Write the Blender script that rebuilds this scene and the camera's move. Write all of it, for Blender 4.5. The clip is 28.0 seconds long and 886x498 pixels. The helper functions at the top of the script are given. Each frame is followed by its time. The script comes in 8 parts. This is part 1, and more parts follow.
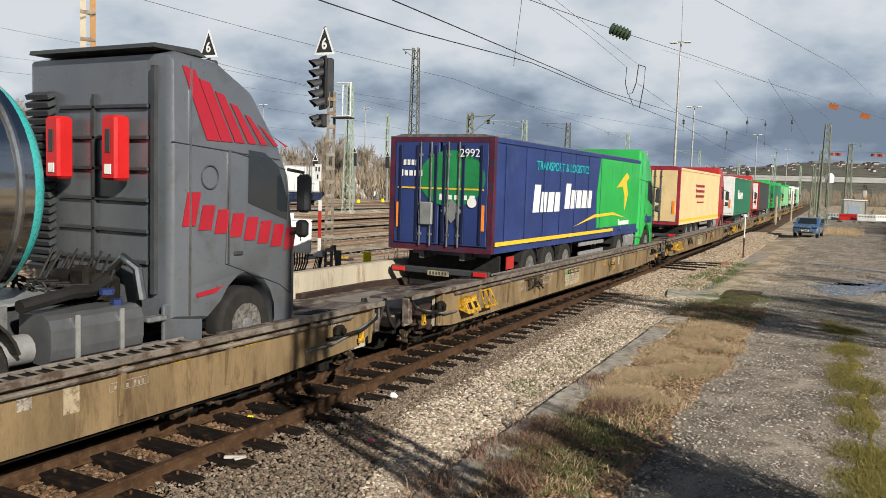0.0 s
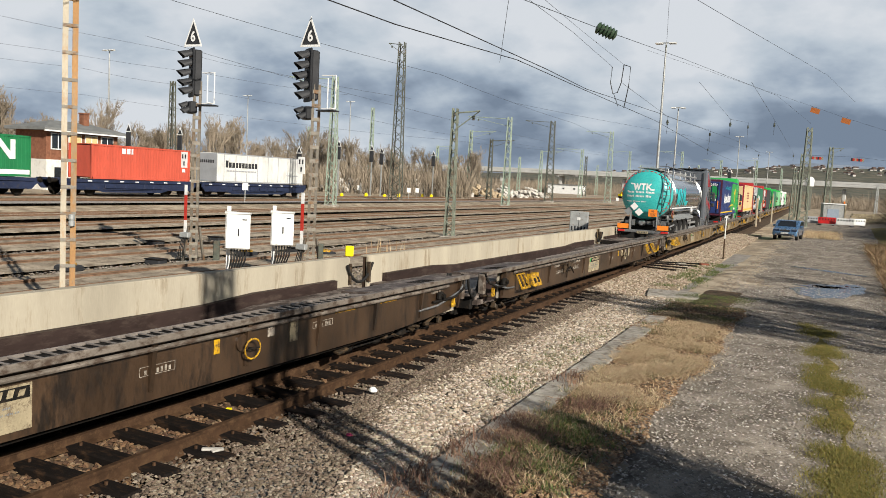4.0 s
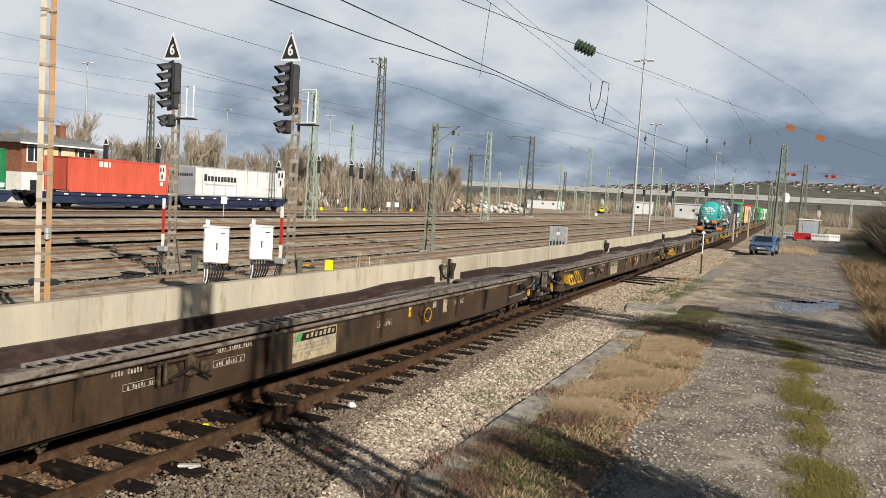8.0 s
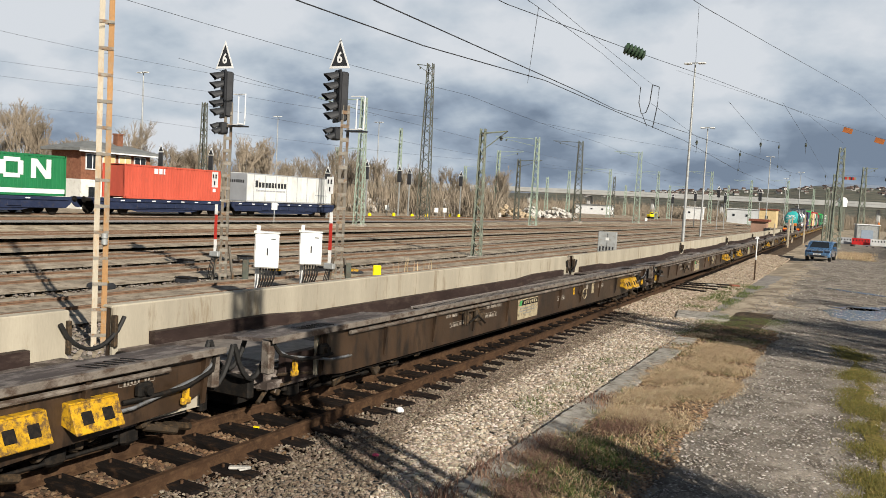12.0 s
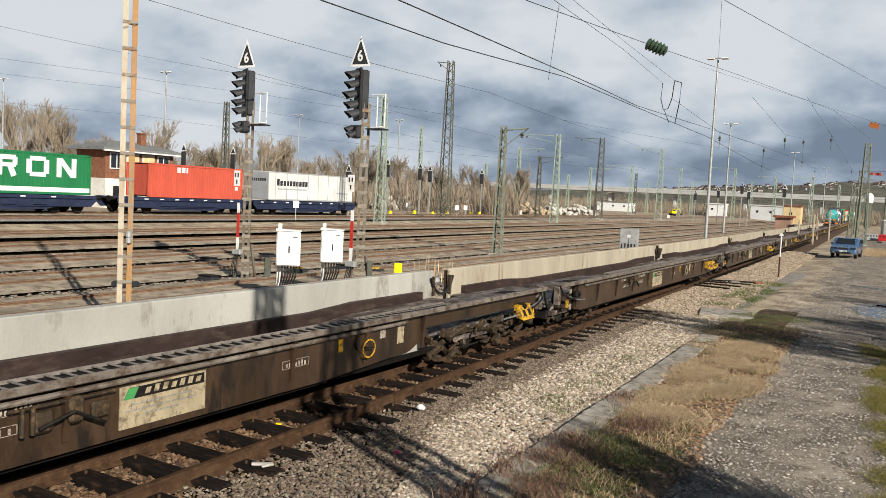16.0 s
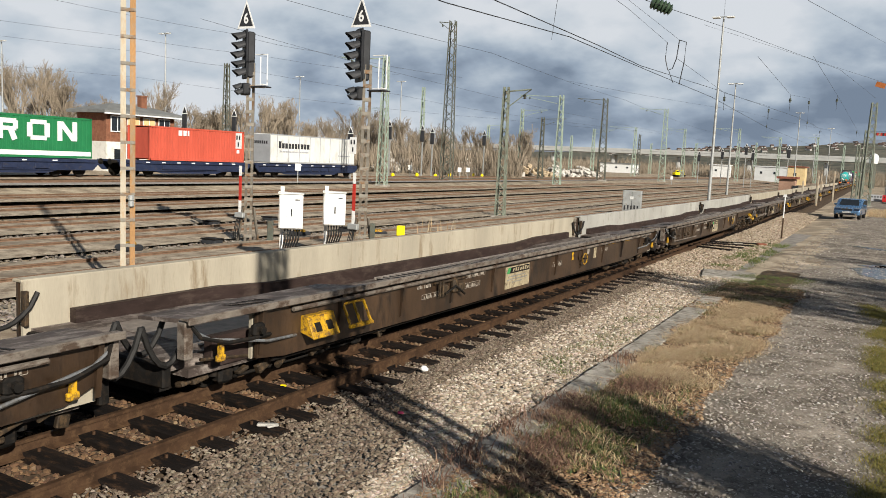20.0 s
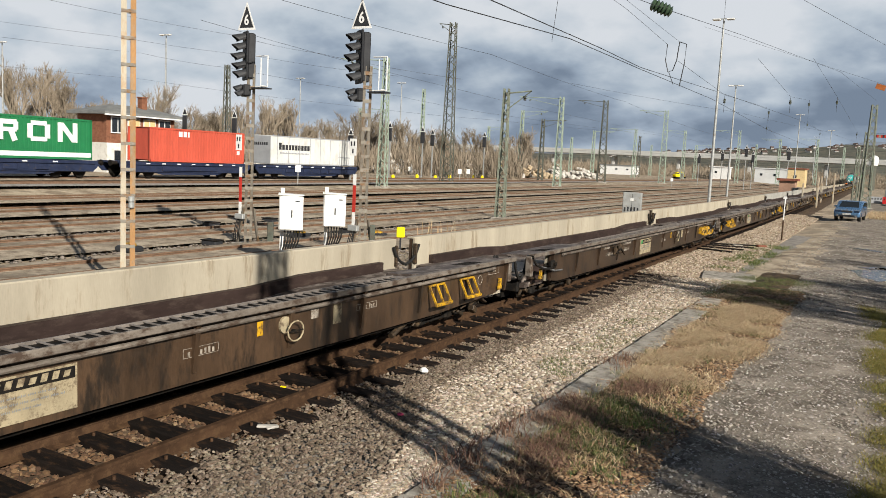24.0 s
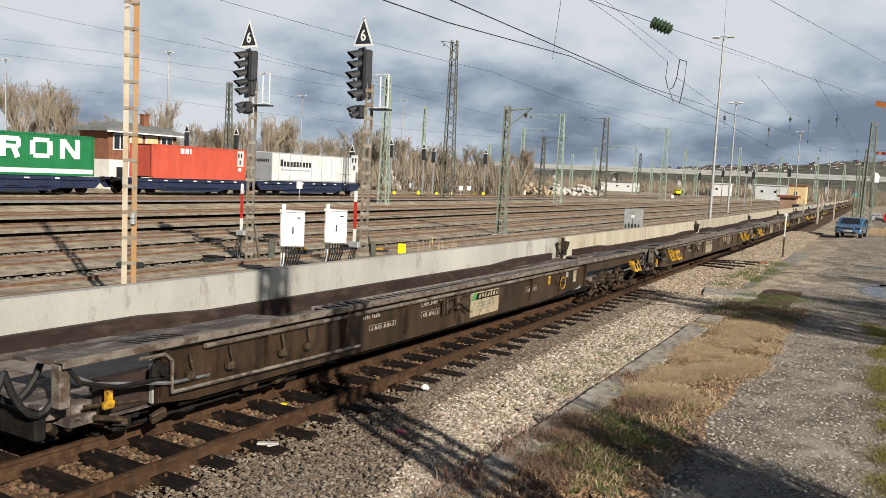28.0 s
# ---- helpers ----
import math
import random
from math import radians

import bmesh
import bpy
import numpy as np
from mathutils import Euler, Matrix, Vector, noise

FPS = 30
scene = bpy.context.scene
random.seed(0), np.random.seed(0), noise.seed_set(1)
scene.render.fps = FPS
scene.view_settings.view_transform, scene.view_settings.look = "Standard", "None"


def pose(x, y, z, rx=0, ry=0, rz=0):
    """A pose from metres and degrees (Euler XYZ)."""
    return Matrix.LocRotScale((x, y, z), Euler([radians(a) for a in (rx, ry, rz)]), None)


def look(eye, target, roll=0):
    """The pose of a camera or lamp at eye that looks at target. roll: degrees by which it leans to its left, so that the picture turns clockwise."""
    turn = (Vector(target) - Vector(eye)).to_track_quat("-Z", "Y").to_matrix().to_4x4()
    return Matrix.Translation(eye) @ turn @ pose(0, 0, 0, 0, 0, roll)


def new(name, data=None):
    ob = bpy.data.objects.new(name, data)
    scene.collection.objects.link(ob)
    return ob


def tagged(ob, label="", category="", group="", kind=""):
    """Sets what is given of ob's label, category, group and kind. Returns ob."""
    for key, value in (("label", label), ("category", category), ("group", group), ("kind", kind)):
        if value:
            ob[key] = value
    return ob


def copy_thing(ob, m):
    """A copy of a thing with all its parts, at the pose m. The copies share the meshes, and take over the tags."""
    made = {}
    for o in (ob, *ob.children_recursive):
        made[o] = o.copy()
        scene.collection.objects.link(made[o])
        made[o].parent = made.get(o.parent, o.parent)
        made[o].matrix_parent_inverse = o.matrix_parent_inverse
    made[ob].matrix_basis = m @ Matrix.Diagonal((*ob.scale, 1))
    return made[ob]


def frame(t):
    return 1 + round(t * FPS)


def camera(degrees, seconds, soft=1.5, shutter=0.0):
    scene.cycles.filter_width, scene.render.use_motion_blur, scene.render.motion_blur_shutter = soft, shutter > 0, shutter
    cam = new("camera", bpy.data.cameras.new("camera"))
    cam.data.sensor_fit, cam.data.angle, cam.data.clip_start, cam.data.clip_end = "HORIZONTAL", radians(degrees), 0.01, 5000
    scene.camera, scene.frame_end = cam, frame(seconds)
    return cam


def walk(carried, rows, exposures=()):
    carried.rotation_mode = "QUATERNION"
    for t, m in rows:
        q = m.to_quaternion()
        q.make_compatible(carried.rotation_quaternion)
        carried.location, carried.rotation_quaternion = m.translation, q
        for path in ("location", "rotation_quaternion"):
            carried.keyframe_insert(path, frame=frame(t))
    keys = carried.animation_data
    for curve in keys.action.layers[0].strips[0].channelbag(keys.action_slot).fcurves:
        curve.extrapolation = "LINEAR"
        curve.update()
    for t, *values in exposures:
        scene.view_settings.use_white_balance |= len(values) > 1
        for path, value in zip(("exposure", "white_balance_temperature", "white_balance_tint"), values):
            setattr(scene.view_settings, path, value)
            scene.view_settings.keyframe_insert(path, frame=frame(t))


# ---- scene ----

# ======== camera: stands on one spot three metres over the rails, swung by a hand ========
cam = camera(57.5, 28.0, soft=0.8)
EYE = 3.0
walk(cam, [(t, pose(0, 0, EYE, 0, 0, yaw) @ pose(0, 0, 0, 90 + pitch) @ pose(0, 0, 0, 0, 0, roll)) for t, yaw, pitch, roll in (
    (0.0, 27.52, -4.61, 1.80), (0.5, 27.24, -4.65, 1.91), (1.0, 26.82, -4.66, 2.09), (1.5, 27.26, -4.75, 2.34),
    (2.0, 27.71, -4.88, 2.43), (2.5, 27.37, -4.91, 2.59), (3.0, 26.96, -4.94, 2.77), (3.5, 26.60, -4.96, 2.91),
    (5.5, 25.41, -4.24, 3.17), (6.0, 25.17, -4.03, 3.22), (6.5, 24.96, -3.97, 3.27), (7.0, 24.93, -3.94, 3.26),
    (7.5, 24.88, -3.85, 3.27), (8.0, 24.88, -3.77, 3.25), (8.5, 25.25, -3.68, 3.27), (9.0, 25.20, -3.61, 3.26),
    (9.5, 25.37, -3.58, 3.28), (10.0, 25.77, -3.57, 3.23), (10.5, 25.95, -3.59, 3.18), (11.0, 27.43, -3.60, 3.11),
    (11.5, 28.14, -3.59, 3.10), (12.0, 28.28, -3.57, 3.09), (12.5, 28.95, -3.64, 3.05), (13.0, 29.40, -3.63, 2.89),
    (13.5, 29.74, -3.66, 2.78), (15.5, 29.84, -3.79, 2.79), (16.0, 29.75, -3.82, 2.87), (16.5, 29.70, -3.82, 2.86),
    (17.0, 29.72, -3.86, 2.76), (17.5, 29.71, -3.87, 2.76), (18.0, 29.66, -3.86, 2.81), (18.5, 29.65, -3.91, 2.83),
    (19.0, 29.57, -4.53, 2.80), (19.5, 29.50, -5.59, 2.74), (20.0, 29.81, -6.49, 2.67), (20.5, 29.98, -6.48, 2.69),
    (21.0, 29.78, -6.50, 2.78), (21.5, 29.76, -6.53, 2.70), (23.5, 29.87, -6.37, 2.74), (24.0, 29.82, -6.38, 2.73),
    (24.5, 29.79, -6.36, 2.77), (25.0, 29.75, -6.30, 2.80), (25.5, 29.75, -6.07, 2.77), (26.0, 29.78, -5.85, 2.77),
    (26.5, 29.82, -5.64, 2.77), (27.0, 29.82, -5.44, 2.75), (27.5, 29.93, -5.33, 2.72), (28.0, 29.95, -5.21, 2.74))])

# ======== light: low winter sun between clouds ========
SUN_EL, SUN_AZ = radians(27), math.atan2(0.87, -0.50)      # azimuth from +y towards +x
sun_dir = Vector((math.sin(SUN_AZ) * math.cos(SUN_EL), math.cos(SUN_AZ) * math.cos(SUN_EL), math.sin(SUN_EL)))
sun = new("sun", bpy.data.lights.new("sun", "SUN"))
sun.data.energy, sun.data.angle, sun.data.color = 5.0, radians(0.55), (1.0, 0.935, 0.83)
sun.matrix_world = look((0, 0, 60), Vector((0, 0, 60)) - sun_dir)
scene.view_settings.exposure = 0.57


def sky_world():
    world = bpy.data.worlds.new("sky")
    world.use_nodes = True
    scene.world = world
    nt = world.node_tree
    N, L = nt.nodes, nt.links
    N.clear()
    out, bg = N.new("ShaderNodeOutputWorld"), N.new("ShaderNodeBackground")
    sky = N.new("ShaderNodeTexSky")
    sky.sky_type, sky.sun_disc, sky.sun_elevation, sky.sun_rotation = "NISHITA", False, SUN_EL, SUN_AZ
    sky.air_density, sky.dust_density = 1.0, 0.6
    scale = N.new("ShaderNodeMix")
    scale.data_type, scale.blend_type = "RGBA", "MULTIPLY"
    scale.inputs[0].default_value = 1.0
    scale.inputs[7].default_value = (0.055, 0.055, 0.055, 1)
    L.new(sky.outputs[0], scale.inputs[6])
    tc, sep = N.new("ShaderNodeTexCoord"), N.new("ShaderNodeSeparateXYZ")
    L.new(tc.outputs["Generated"], sep.inputs[0])

    def maths(op, a, b):
        n = N.new("ShaderNodeMath")
        n.operation = op
        for i, v in enumerate((a, b)):
            if isinstance(v, (int, float)):
                n.inputs[i].default_value = v
            elif v is not None:
                L.new(v, n.inputs[i])
        return n.outputs[0]

    up = maths("MAXIMUM", sep.outputs[2], 0.0)
    low = maths("ADD", up, 0.42)
    comb = N.new("ShaderNodeCombineXYZ")
    L.new(maths("DIVIDE", sep.outputs[0], low), comb.inputs[0])
    L.new(maths("DIVIDE", sep.outputs[1], low), comb.inputs[1])

    def cloud(scale_, detail, rough, shift, distort):
        n, m = N.new("ShaderNodeTexNoise"), N.new("ShaderNodeMapping")
        m.inputs[1].default_value = shift
        m.inputs[3].default_value = (1.0, 1.0, 1.0)
        L.new(comb.outputs[0], m.inputs[0])
        L.new(m.outputs[0], n.inputs[0])
        n.inputs["Scale"].default_value, n.inputs["Detail"].default_value = scale_, detail
        n.inputs["Roughness"].default_value, n.inputs["Distortion"].default_value = rough, distort
        return n.outputs[0]

    def ramp(fac, stops):
        r = N.new("ShaderNodeValToRGB")
        while len(r.color_ramp.elements) < len(stops):
            r.color_ramp.elements.new(0.5)
        for e, (p, c) in zip(r.color_ramp.elements, stops):
            e.position, e.color = p, (*c, 1)
        L.new(fac, r.inputs[0])
        return r.outputs[0]

    def mix(fac, a, b):
        m = N.new("ShaderNodeMix")
        m.data_type = "RGBA"
        L.new(fac, m.inputs[0])
        L.new(a, m.inputs[6])
        L.new(b, m.inputs[7])
        return m.outputs[2]

    shade = cloud(2.0, 7, 0.50, (3.1, 7.7, 0.0), 0.0)
    puff = cloud(5.2, 5, 0.50, (8.3, 1.9, 0.0), 0.0)
    shade = maths("ADD", shade, maths("MULTIPLY", maths("SUBTRACT", puff, 0.5), 0.42))
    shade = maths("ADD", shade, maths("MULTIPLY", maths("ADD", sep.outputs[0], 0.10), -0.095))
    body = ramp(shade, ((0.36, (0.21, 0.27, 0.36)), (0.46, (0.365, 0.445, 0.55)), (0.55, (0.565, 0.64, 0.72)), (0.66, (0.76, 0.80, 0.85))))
    cover = ramp(cloud(0.8, 7, 0.55, (1.3, 2.2, 0.0), 0.2), ((0.29, (0, 0, 0)), (0.37, (1, 1, 1))))
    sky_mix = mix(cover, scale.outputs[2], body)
    # the clouds break up higher in the sky: mostly clear deep blue overhead
    high = N.new("ShaderNodeMapRange")
    L.new(up, high.inputs[0])
    for i, v in zip((1, 2, 3, 4), (0.30, 0.62, 0.0, 1.0)):
        high.inputs[i].default_value = v
    sky_mix = mix(high.outputs[0], sky_mix, scale.outputs[2])
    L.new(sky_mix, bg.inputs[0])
    bg.inputs[1].default_value = 0.60
    L.new(bg.outputs[0], out.inputs[0])


sky_world()

# ======== materials ========
MATS = {}


def mat(name, color, rough=0.6, metal=0.0, vary=0.25, scale=3.0, fine=40.0, bump=0.0, second=None, amount=0.45, spec=None, stretch=(1, 1, 1), each=0.0, coat=0.0):
    """Procedural surface: base colour, mottled at a coarse and a fine scale, with a second colour in patches (rust, dirt) and relief."""
    if name in MATS:
        return MATS[name]
    m = bpy.data.materials.new(name)
    m.use_nodes = True
    nt = m.node_tree
    N, L = nt.nodes, nt.links
    p = N["Principled BSDF"]
    p.inputs["Roughness"].default_value, p.inputs["Metallic"].default_value = rough, metal
    p.inputs["Specular IOR Level"].default_value = spec if spec is not None else (0.5 if rough < 0.5 else 0.18)
    p.inputs["Coat Weight"].default_value = coat
    p.inputs["Coat Roughness"].default_value = 0.08
    tc, mp = N.new("ShaderNodeTexCoord"), N.new("ShaderNodeMapping")
    mp.inputs[3].default_value = stretch
    L.new(tc.outputs["Object"], mp.inputs[0])

    def noise_tex(sc, detail, rgh=0.6):
        n = N.new("ShaderNodeTexNoise")
        L.new(mp.outputs[0], n.inputs[0])
        n.inputs["Scale"].default_value, n.inputs["Detail"].default_value, n.inputs["Roughness"].default_value = sc, detail, rgh
        return n.outputs[0]

    def mixed(kind, fac, a, b):
        n = N.new("ShaderNodeMix")
        n.data_type, n.blend_type = "RGBA", kind
        for i, v in ((0, fac), (6, a), (7, b)):
            if isinstance(v, (int, float)):
                n.inputs[i].default_value = v
            elif isinstance(v, tuple):
                n.inputs[i].default_value = (*v, 1)
            else:
                L.new(v, n.inputs[i])
        return n.outputs[2]

    def ramped(fac, lo, hi, a=0.0, b=1.0):
        n = N.new("ShaderNodeMapRange")
        L.new(fac, n.inputs[0])
        for i, v in zip((1, 2, 3, 4), (lo, hi, a, b)):
            n.inputs[i].default_value = v
        return n.outputs[0]

    coarse, grain = noise_tex(scale, 5), noise_tex(fine, 3, 0.7)
    col = mixed("MIX", ramped(coarse, 0.32, 0.68), tuple(c * (1 - vary) for c in color), tuple(min(1, c * (1 + vary * 0.8)) for c in color))
    if second:
        patch = noise_tex(scale * 2.3, 6, 0.72)
        col = mixed("MIX", ramped(patch, 0.62 - amount * 0.35, 0.74 - amount * 0.3), col, tuple(second))
    col = mixed("MULTIPLY", 1.0, col, mixed("MIX", ramped(grain, 0.3, 0.7), (1 - vary * 0.7,) * 3, (1.0,) * 3))
    if each:
        info = N.new("ShaderNodeObjectInfo")
        col = mixed("MULTIPLY", 1.0, col, mixed("MIX", info.outputs["Random"], (1 - each,) * 3, (1.0,) * 3))
    L.new(col, p.inputs["Base Color"])
    if metal < 0.9:
        L.new(ramped(grain, 0.2, 0.8, max(0.05, rough - 0.12), min(1, rough + 0.12)), p.inputs["Roughness"])
    if bump:
        b = N.new("ShaderNodeBump")
        b.inputs["Strength"].default_value, b.inputs["Distance"].default_value = 0.6, bump
        L.new(mixed("MIX", 0.5, coarse, grain), b.inputs["Height"])
        L.new(b.outputs[0], p.inputs["Normal"])
    MATS[name] = m
    return m


def glass(name, color, rough=0.05):
    return mat(name, color, rough, 0.0, 0.1, 2.0, 8.0, spec=0.8)


# ======== mesh helpers ========
class Shape:
    """Collects pieces of one mesh; every piece may take a turn about its middle."""

    def __init__(self):
        self.v, self.f = [], []

    def add(self, verts, faces):
        n = len(self.v)
        self.v += [tuple(p) for p in verts]
        self.f += [tuple(i + n for i in face) for face in faces]
        return self

    def box(self, x, y, z, sx, sy, sz, rx=0, ry=0, rz=0, bevel=0.0):
        """A block with its middle at x, y, z; bevel cuts its upright and lying edges."""
        hx, hy, hz = sx / 2, sy / 2, sz / 2
        m = pose(x, y, z, rx, ry, rz)
        b = min(bevel, hx * 0.9, hy * 0.9, hz * 0.9)
        if b <= 0:
            pts = [(a * hx, c * hy, d * hz) for d in (-1, 1) for c in (-1, 1) for a in (-1, 1)]
            fs = [(0, 2, 3, 1), (4, 5, 7, 6), (0, 1, 5, 4), (2, 6, 7, 3), (0, 4, 6, 2), (1, 3, 7, 5)]
        else:
            ring = [(hx - b, -hy), (hx, -hy + b), (hx, hy - b), (hx - b, hy), (-hx + b, hy), (-hx, hy - b), (-hx, -hy + b), (-hx + b, -hy)]
            inner = [(a * (hx - b) / hx, c * (hy - b) / hy) for a, c in ring]
            pts = [(a, c, -hz) for a, c in inner] + [(a, c, -hz + b) for a, c in ring] + [(a, c, hz - b) for a, c in ring] + [(a, c, hz) for a, c in inner]
            fs = [tuple(range(7, -1, -1)), tuple(range(24, 32))]
            for k in range(3):
                fs += [(k * 8 + i, k * 8 + (i + 1) % 8, k * 8 + 8 + (i + 1) % 8, k * 8 + 8 + i) for i in range(8)]
        return self.add([m @ Vector(p) for p in pts], fs)

    def rod(self, a, b, r, n=8, r2=None, caps=True):
        a, b = Vector(a), Vector(b)
        d = b - a
        q = d.to_track_quat("Z", "Y") if d.length > 1e-9 else Euler((0, 0, 0)).to_quaternion()
        r2 = r if r2 is None else r2
        pts = []
        for base, rad in ((a, r), (b, r2)):
            pts += [base + q @ Vector((rad * math.cos(i * math.tau / n), rad * math.sin(i * math.tau / n), 0)) for i in range(n)]
        fs = [(i, (i + 1) % n, n + (i + 1) % n, n + i) for i in range(n)]
        if caps:
            fs += [tuple(range(n - 1, -1, -1)), tuple(range(n, 2 * n))]
        return self.add(pts, fs)

    def tube(self, path, r, n=6):
        path = [Vector(p) for p in path]
        pts, fs = [], []
        for i, p in enumerate(path):
            d = path[min(i + 1, len(path) - 1)] - path[max(i - 1, 0)]
            q = d.to_track_quat("Z", "Y")
            pts += [p + q @ Vector((r * math.cos(k * math.tau / n), r * math.sin(k * math.tau / n), 0)) for k in range(n)]
        for i in range(len(path) - 1):
            fs += [(i * n + k, i * n + (k + 1) % n, (i + 1) * n + (k + 1) % n, (i + 1) * n + k) for k in range(n)]
        fs += [tuple(range(n - 1, -1, -1)), tuple(range((len(path) - 1) * n, len(path) * n))]
        return self.add(pts, fs)

    def lathe(self, prof, axis_pose, n=20, ends=True):
        """prof: (radius, height) rows turned about the z of axis_pose."""
        pts, fs = [], []
        for r, z in prof:
            pts += [axis_pose @ Vector((r * math.cos(i * math.tau / n), r * math.sin(i * math.tau / n), z)) for i in range(n)]
        for k in range(len(prof) - 1):
            fs += [(k * n + i, k * n + (i + 1) % n, (k + 1) * n + (i + 1) % n, (k + 1) * n + i) for i in range(n)]
        if ends:
            fs += [tuple(range(n - 1, -1, -1)), tuple(range((len(prof) - 1) * n, len(prof) * n))]
        return self.add(pts, fs)

    def prism(self, poly, lo, hi, axis="x"):
        """A flat outline drawn out along an axis; poly holds the two other coordinates in xyz order."""
        def put(a, b, c):
            return {"x": (c, a, b), "y": (a, c, b), "z": (a, b, c)}[axis]
        n = len(poly)
        pts = [put(a, b, lo) for a, b in poly] + [put(a, b, hi) for a, b in poly]
        fs = [tuple(range(n - 1, -1, -1)), tuple(range(n, 2 * n))] + [(i, (i + 1) % n, n + (i + 1) % n, n + i) for i in range(n)]
        return self.add(pts, fs)

    def mesh(self, name, material, smooth=False):
        me = bpy.data.meshes.new(name)
        me.from_pydata(self.v, [], self.f)
        bm = bmesh.new()
        bm.from_mesh(me)
        bmesh.ops.recalc_face_normals(bm, faces=bm.faces[:])
        bm.to_mesh(me)
        bm.free()
        me.materials.append(material)
        if smooth:
            me.polygons.foreach_set("use_smooth", [True] * len(me.polygons))
            me.set_sharp_from_angle(angle=radians(38))
        return me


def part(name, shape, material, parent=None, label="", smooth=False, kind=""):
    """Links a shape as one mesh object, under a thing or a part."""
    ob = new(name, shape.mesh(name, material, smooth))
    if parent is not None:
        ob.parent = parent
    return tagged(ob, label, kind=kind)


def thing(name, label, category, m=None, group="", kind=""):
    ob = new(name)
    ob.empty_display_size = 0.2
    if m is not None:
        ob.matrix_basis = m
    return tagged(ob, label, category, group, kind)


def solo(name, shape, material, label, category, group="", kind="", smooth=False):
    return tagged(new(name, shape.mesh(name, material, smooth)), label, category, group, kind)


def text_part(name, words, size, material, parent, m, label="", bold=0.0, shear=0.0, wide=1.0):
    cu = bpy.data.curves.new(name, "FONT")
    cu.body, cu.size, cu.align_x, cu.align_y, cu.offset, cu.shear = words, size, "CENTER", "CENTER", bold, shear
    cu.extrude = 0.002
    tmp = bpy.data.objects.new(name, cu)
    me = bpy.data.meshes.new_from_object(tmp)
    bpy.data.objects.remove(tmp)
    bpy.data.curves.remove(cu)
    me.transform(m @ Matrix.Diagonal((wide, 1, 1, 1)))
    me.materials.clear()
    me.materials.append(material)
    ob = new(name, me)
    ob.parent = parent
    return tagged(ob, label)


# ======== the way of the train: straight past the camera, then two degrees to the left ========
TRACK_X, BEND_A, BEND_B, BEND = -8.2, 15.0, 55.0, 0.034
BEND_R = (BEND_B - BEND_A) / BEND


def along(s, off=0.0):
    """Place and heading (degrees, to the left) at s metres along the line, off metres to its right."""
    a = min(max((s - BEND_A) / BEND_R, 0.0), BEND)
    x, y = -BEND_R * (1 - math.cos(a)), (s if s < BEND_A else BEND_A + BEND_R * math.sin(a))
    if s > BEND_B:
        x, y = x - math.sin(a) * (s - BEND_B), y + math.cos(a) * (s - BEND_B)
    return TRACK_X + x + off * math.cos(a), y + off * math.sin(a), math.degrees(a)


RUN = [(0, 0), (1, 10.65), (2, 21.45), (3, 32.4), (4, 43.5), (5, 54.7), (6, 66.0), (7, 77.35), (8, 88.8), (9, 100.2), (10, 111.6), (11, 123.1),
       (12, 134.9), (13, 146.9), (14, 159.0), (15, 171.3), (16, 183.6), (17, 195.8), (18, 207.9), (19, 220.0), (20, 232.1), (21, 244.2),
       (22, 256.4), (23, 268.6), (24, 280.9), (25, 293.2), (26, 305.4), (27, 317.5), (28, 329.6)]
PITCH, JOINT = 19.8, 11.2          # wagon to wagon; the joint behind the first empty-decked lorry wagon at the start
MOVERS = []                        # (thing, place along the line at the start)


def motions():
    for ob, s0 in MOVERS:
        rows = []
        for t, run in RUN:
            x, y, h = along(s0 + run)
            rows.append((t, pose(x, y, 0, 0, 0, h)))
        walk(ob, rows)

# ======== named surfaces ========
M_BROWN = mat("wagon_brown", (0.225, 0.160, 0.086), 0.5, 0, 0.30, 1.1, 30, 0.003, (0.115, 0.076, 0.042), 0.34, stretch=(1, 1.9, 0.42), each=0.2)
M_BROWNDARK = mat("wagon_dark_brown", (0.058, 0.034, 0.019), 0.38, 0, 0.45, 1.0, 30, 0.003, (0.020, 0.014, 0.010), 0.38, spec=0.6, stretch=(1, 1.6, 0.5), each=0.25)
M_BROWNMID = mat("wagon_mid_brown", (0.080, 0.047, 0.026), 0.40, 0, 0.45, 1.0, 30, 0.003, (0.026, 0.018, 0.012), 0.38, spec=0.6, stretch=(1, 1.6, 0.5), each=0.25)
M_RIM = mat("wagon_rim", (0.21, 0.180, 0.150), 0.55, 0.2, 0.35, 3, 50, 0.003, (0.085, 0.060, 0.045), 0.45, stretch=(1, 0.6, 1))
# near-black puts the shade under the wagons into the colour; also other dark parts
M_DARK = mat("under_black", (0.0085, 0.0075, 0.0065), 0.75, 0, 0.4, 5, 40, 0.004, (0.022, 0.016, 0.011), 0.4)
M_WALL = mat("wall_inner", (0.42, 0.375, 0.290), 0.75, 0, 0.16, 0.9, 26, 0.002, (0.27, 0.215, 0.145), 0.22, stretch=(1, 1.7, 0.30), each=0.22)
M_WALLGREY = mat("wall_inner_grey", (0.37, 0.36, 0.325), 0.75, 0, 0.16, 0.7, 26, 0.002, (0.22, 0.20, 0.175), 0.24, stretch=(1, 1.2, 0.5), each=0.15)
M_FLOOR = mat("wagon_floor", (0.075, 0.058, 0.050), 0.65, 0, 0.4, 2.2, 25, 0.004, (0.24, 0.205, 0.180), 0.42, stretch=(1, 0.5, 1))
